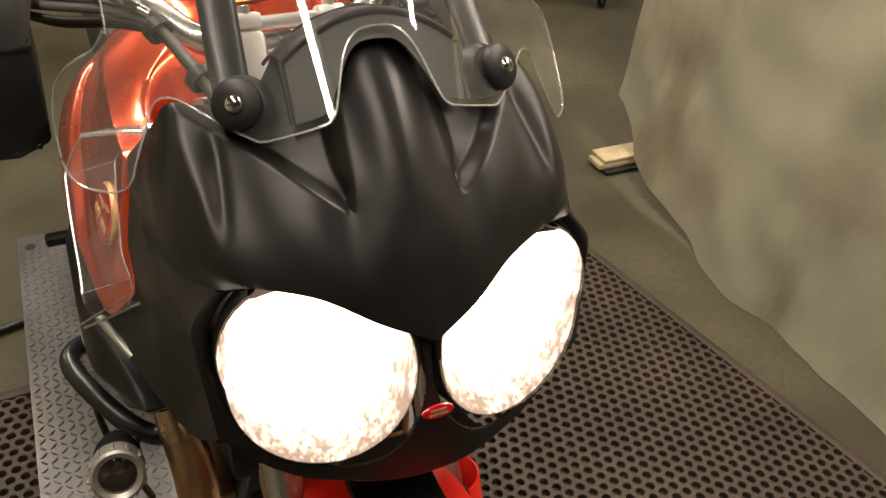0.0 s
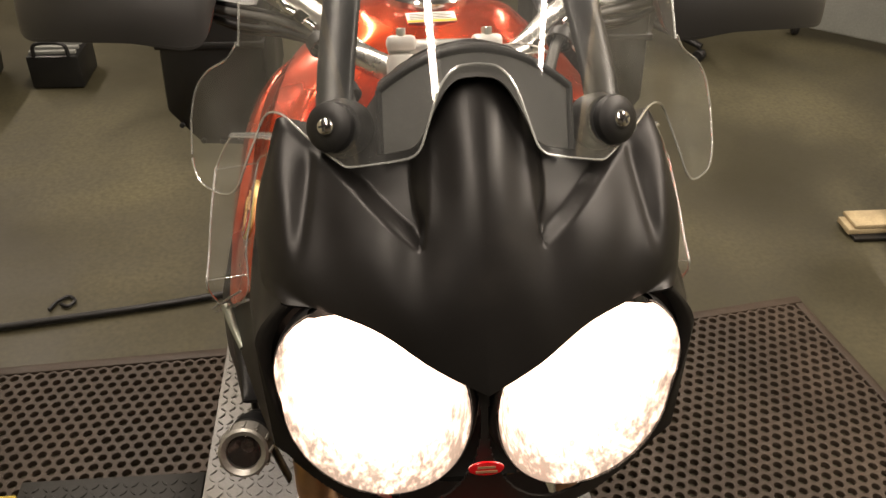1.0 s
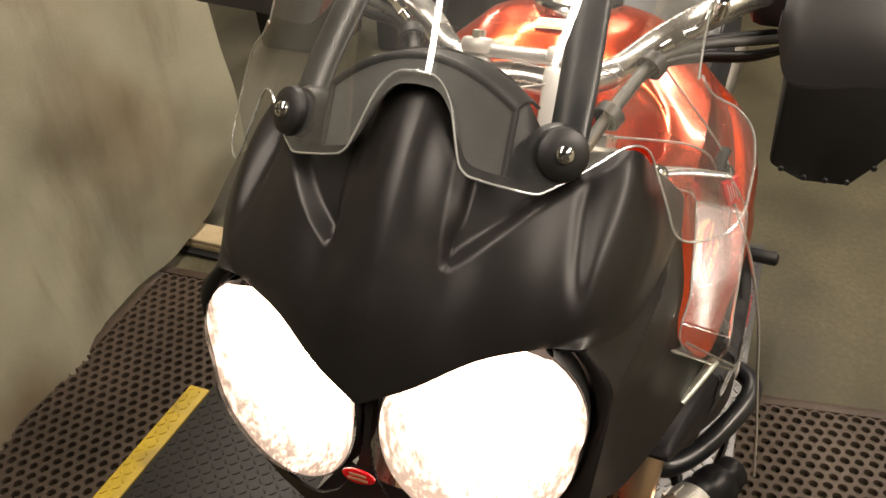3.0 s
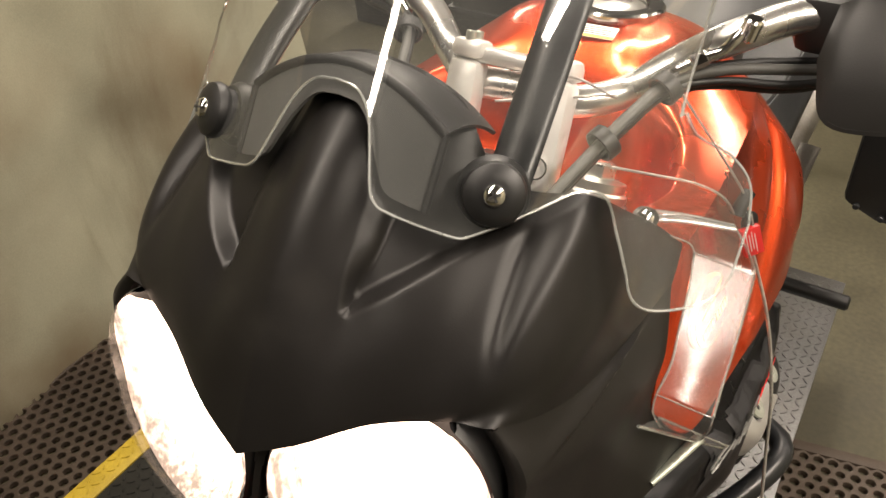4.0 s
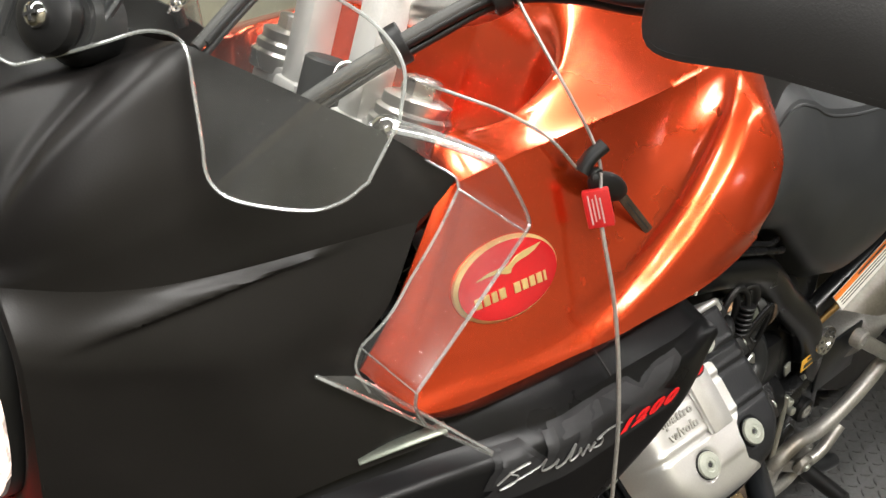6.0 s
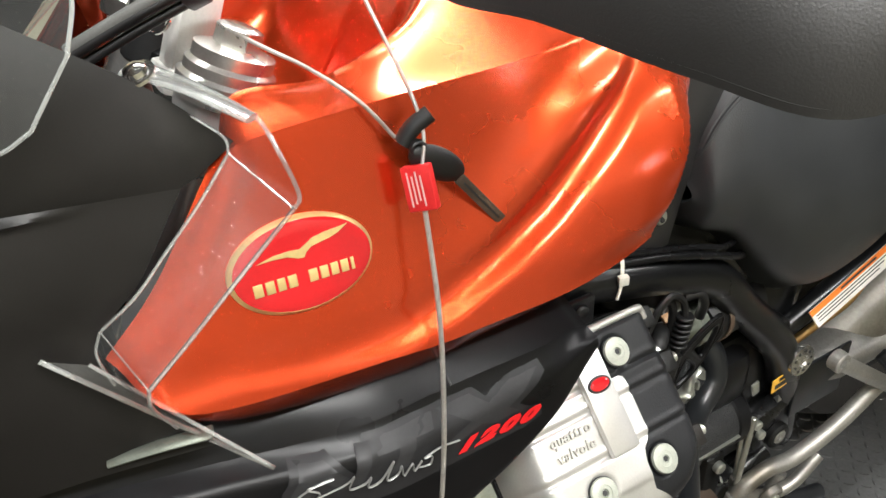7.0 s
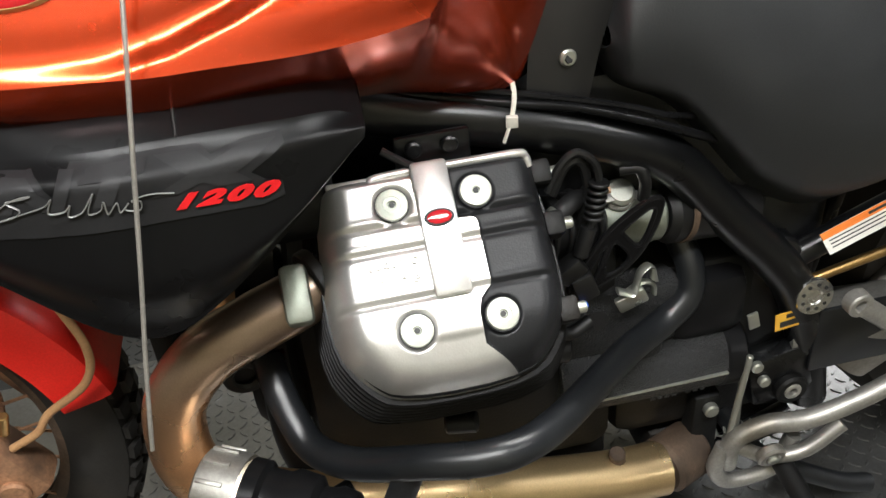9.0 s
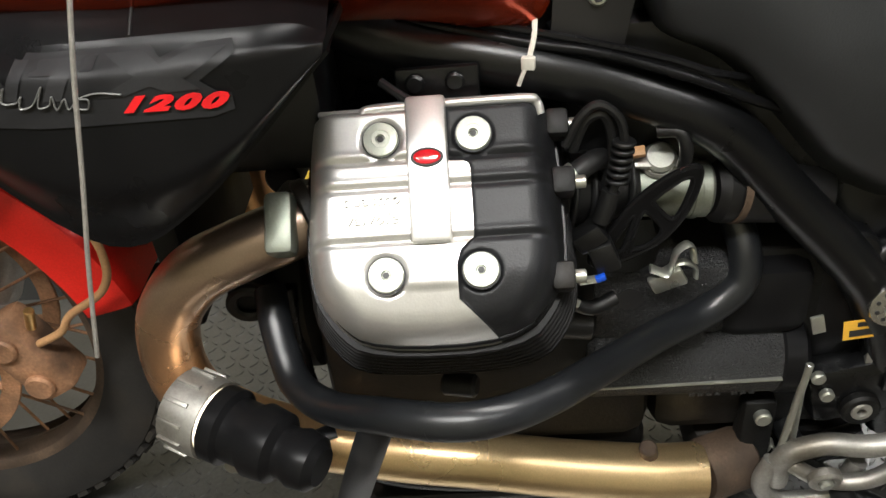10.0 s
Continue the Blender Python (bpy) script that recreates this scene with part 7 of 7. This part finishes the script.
for k in range(4):
    part("print_line", bx(-0.0066 + 0.0030 * k, -0.0054 + 0.0030 * k, -0.012 + 0.002 * (k % 3), 0.012 - 0.003 * (k % 2), 0.004, 0.0042, 0, tg), M_PRINT, tag)
part("cable", tube([(0.141, 0.318, 1.402), (0.165, 0.320, 1.372), (0.198, 0.326, 1.330), (0.226, 0.331, 1.293), (0.240, 0.330, 1.272), (0.250, 0.322, 1.254)], 0.0014, 40, 8), M_WIRE, key, "thin steel cable")
part("cable", tube([(0.254, 0.320, 1.230), (0.287, 0.309, 1.159), (0.312, 0.294, 1.077), (0.326, 0.279, 0.999), (0.339, 0.264, 0.926), (0.350, 0.250, 0.852)], 0.0019, 60, 8), M_WIRE, key)
part("cable", tube([(0.120, 0.250, 1.325), (0.160, 0.258, 1.324), (0.195, 0.275, 1.316), (0.218, 0.297, 1.296), (0.230, 0.316, 1.268)], 0.0014, 30, 8), M_WIRE, key)
part("cable", tube([(0.055, 0.262, 1.400), (0.085, 0.24, 1.412), (0.115, 0.245, 1.400), (0.10, 0.275, 1.385), (0.05, 0.262, 1.375), (0.0, 0.235, 1.372)], 0.0013, 40, 8), M_WIRE, key)
part("split_ring", ring((0.052, 0.222, 1.318), (0.053, 0.220, 1.320), 0.010, 0.012, 0.0005, 24), M_CHROME, key)

# ---------------------------------------------------------------- far things on the floor
chair = thing("office_chair", (1.42, 3.55, 0), "black office chair on a five-star base with castors", "chair")
cx, cy = 1.42, 3.62
part("column", rod((cx, cy, 0.1), (cx, cy, 0.44), 0.028, 0.003), M_RUBBER, chair)
for k in range(5):
    a = 2 * math.pi * k / 5 + 0.45
    ex, ey = cx + 0.30 * math.cos(a), cy + 0.30 * math.sin(a)
    part("base_arm", tube([(cx, cy, 0.125), (cx + 0.15 * math.cos(a), cy + 0.15 * math.sin(a), 0.105), (ex, ey, 0.075)], 0.024, 10, 10, True, 0.017), M_RUBBER, chair)
    part("castor", rod((ex - 0.022 * math.sin(a), ey + 0.022 * math.cos(a), 0.03), (ex + 0.022 * math.sin(a), ey - 0.022 * math.cos(a), 0.03), 0.03, 0.006, 20), M_RUBBER, chair)
part("seat", moved(bx(-0.25, 0.25, -0.24, 0.24, -0.045, 0.045, 0.035), pose(cx, cy, 0.49)), M_SEAT, chair)
part("backrest", moved(bx(-0.22, 0.22, -0.03, 0.03, -0.26, 0.26, 0.028), pose(cx, cy + 0.25, 0.83, -8, 0, 0)), M_SEAT, chair)

pnl = thing("grey_cabinet_door", (2.4, 3.6, 0), "grey sheet metal panel leaning on castors", "panel")
part("sheet", moved(bx(-0.32, 0.32, -0.02, 0.02, 0.06, 1.0, 0.012), pose(2.47, 3.55, 0.0, -9, 0, -38)), M_GREYPANEL, pnl)
for k in (-1, 1):
    p = pose(2.47, 3.55, 0, 0, 0, -38) @ Vector((0.26 * k, 0.03, 0))
    part("castor", rod(p + Vector((-0.016, 0, 0.03)), p + Vector((0.016, 0, 0.03)), 0.03, 0.005, 18), M_RUBBER, pnl)
part("fitting", moved(bx(-0.03, 0.03, -0.03, 0.03, 0.1, 0.3, 0.01), pose(2.74, 3.40, 0)), M_RUBBER, pnl)

tub = thing("black_tub", (-2.05, 3.28, 0), "black plastic tub on the workshop floor", "tub")
part("body", slab([(-2.26, 0.0), (-1.86, 0.0), (-1.82, 0.42), (-2.30, 0.42)], 1, 3.08, 3.48, 0.02), M_TUB, tub)
part("rim", slab([(-2.315, 0.40), (-1.805, 0.40), (-1.80, 0.435), (-2.32, 0.435)], 1, 3.05, 3.51, 0.01), M_TUB, tub)

crate = thing("tool_case", (-1.53, 3.35, 0), "dark open tool case with clutter", "tool case")
part("body", bx(-1.66, -1.42, 3.24, 3.50, 0, 0.16, 0.012), M_TUB, crate)
part("handle", tube([(-1.62, 3.24, 0.16), (-1.60, 3.24, 0.22), (-1.48, 3.24, 0.22), (-1.46, 3.24, 0.16)], 0.009, 20, 10), M_RUBBER, crate)
for k in range(4):
    part("tray_bar", bx(-1.645, -1.435, 3.26 + 0.055 * k, 3.285 + 0.055 * k, 0.162, 0.178, 0.003), M_GREYPANEL, crate)

single("floor_cable", tube([(-3.2, 1.75, 0.012), (-2.2, 1.42, 0.012), (-1.7, 1.42, 0.012), (-1.1, 1.50, 0.012), (-0.5, 1.62, 0.012), (0.3, 1.9, 0.012)], 0.012, 60, 10), M_RUBBER, "dark cable lying on the concrete floor", "cable")
single("scrap_hook", tube([(-1.13, 1.56, 0.006), (-1.115, 1.60, 0.006), (-1.085, 1.625, 0.006), (-1.06, 1.60, 0.006), (-1.075, 1.575, 0.006), (-1.10, 1.585, 0.006)], 0.006, 40, 8), M_RUBBER, "small black curled scrap on the floor", "scrap")
single("red_hose_end", tube([(-2.55, 4.3, 0.03), (-2.40, 4.25, 0.03), (-2.2, 4.3, 0.03)], 0.025, 16, 12), M_RED, "short red object on the floor", "scrap")
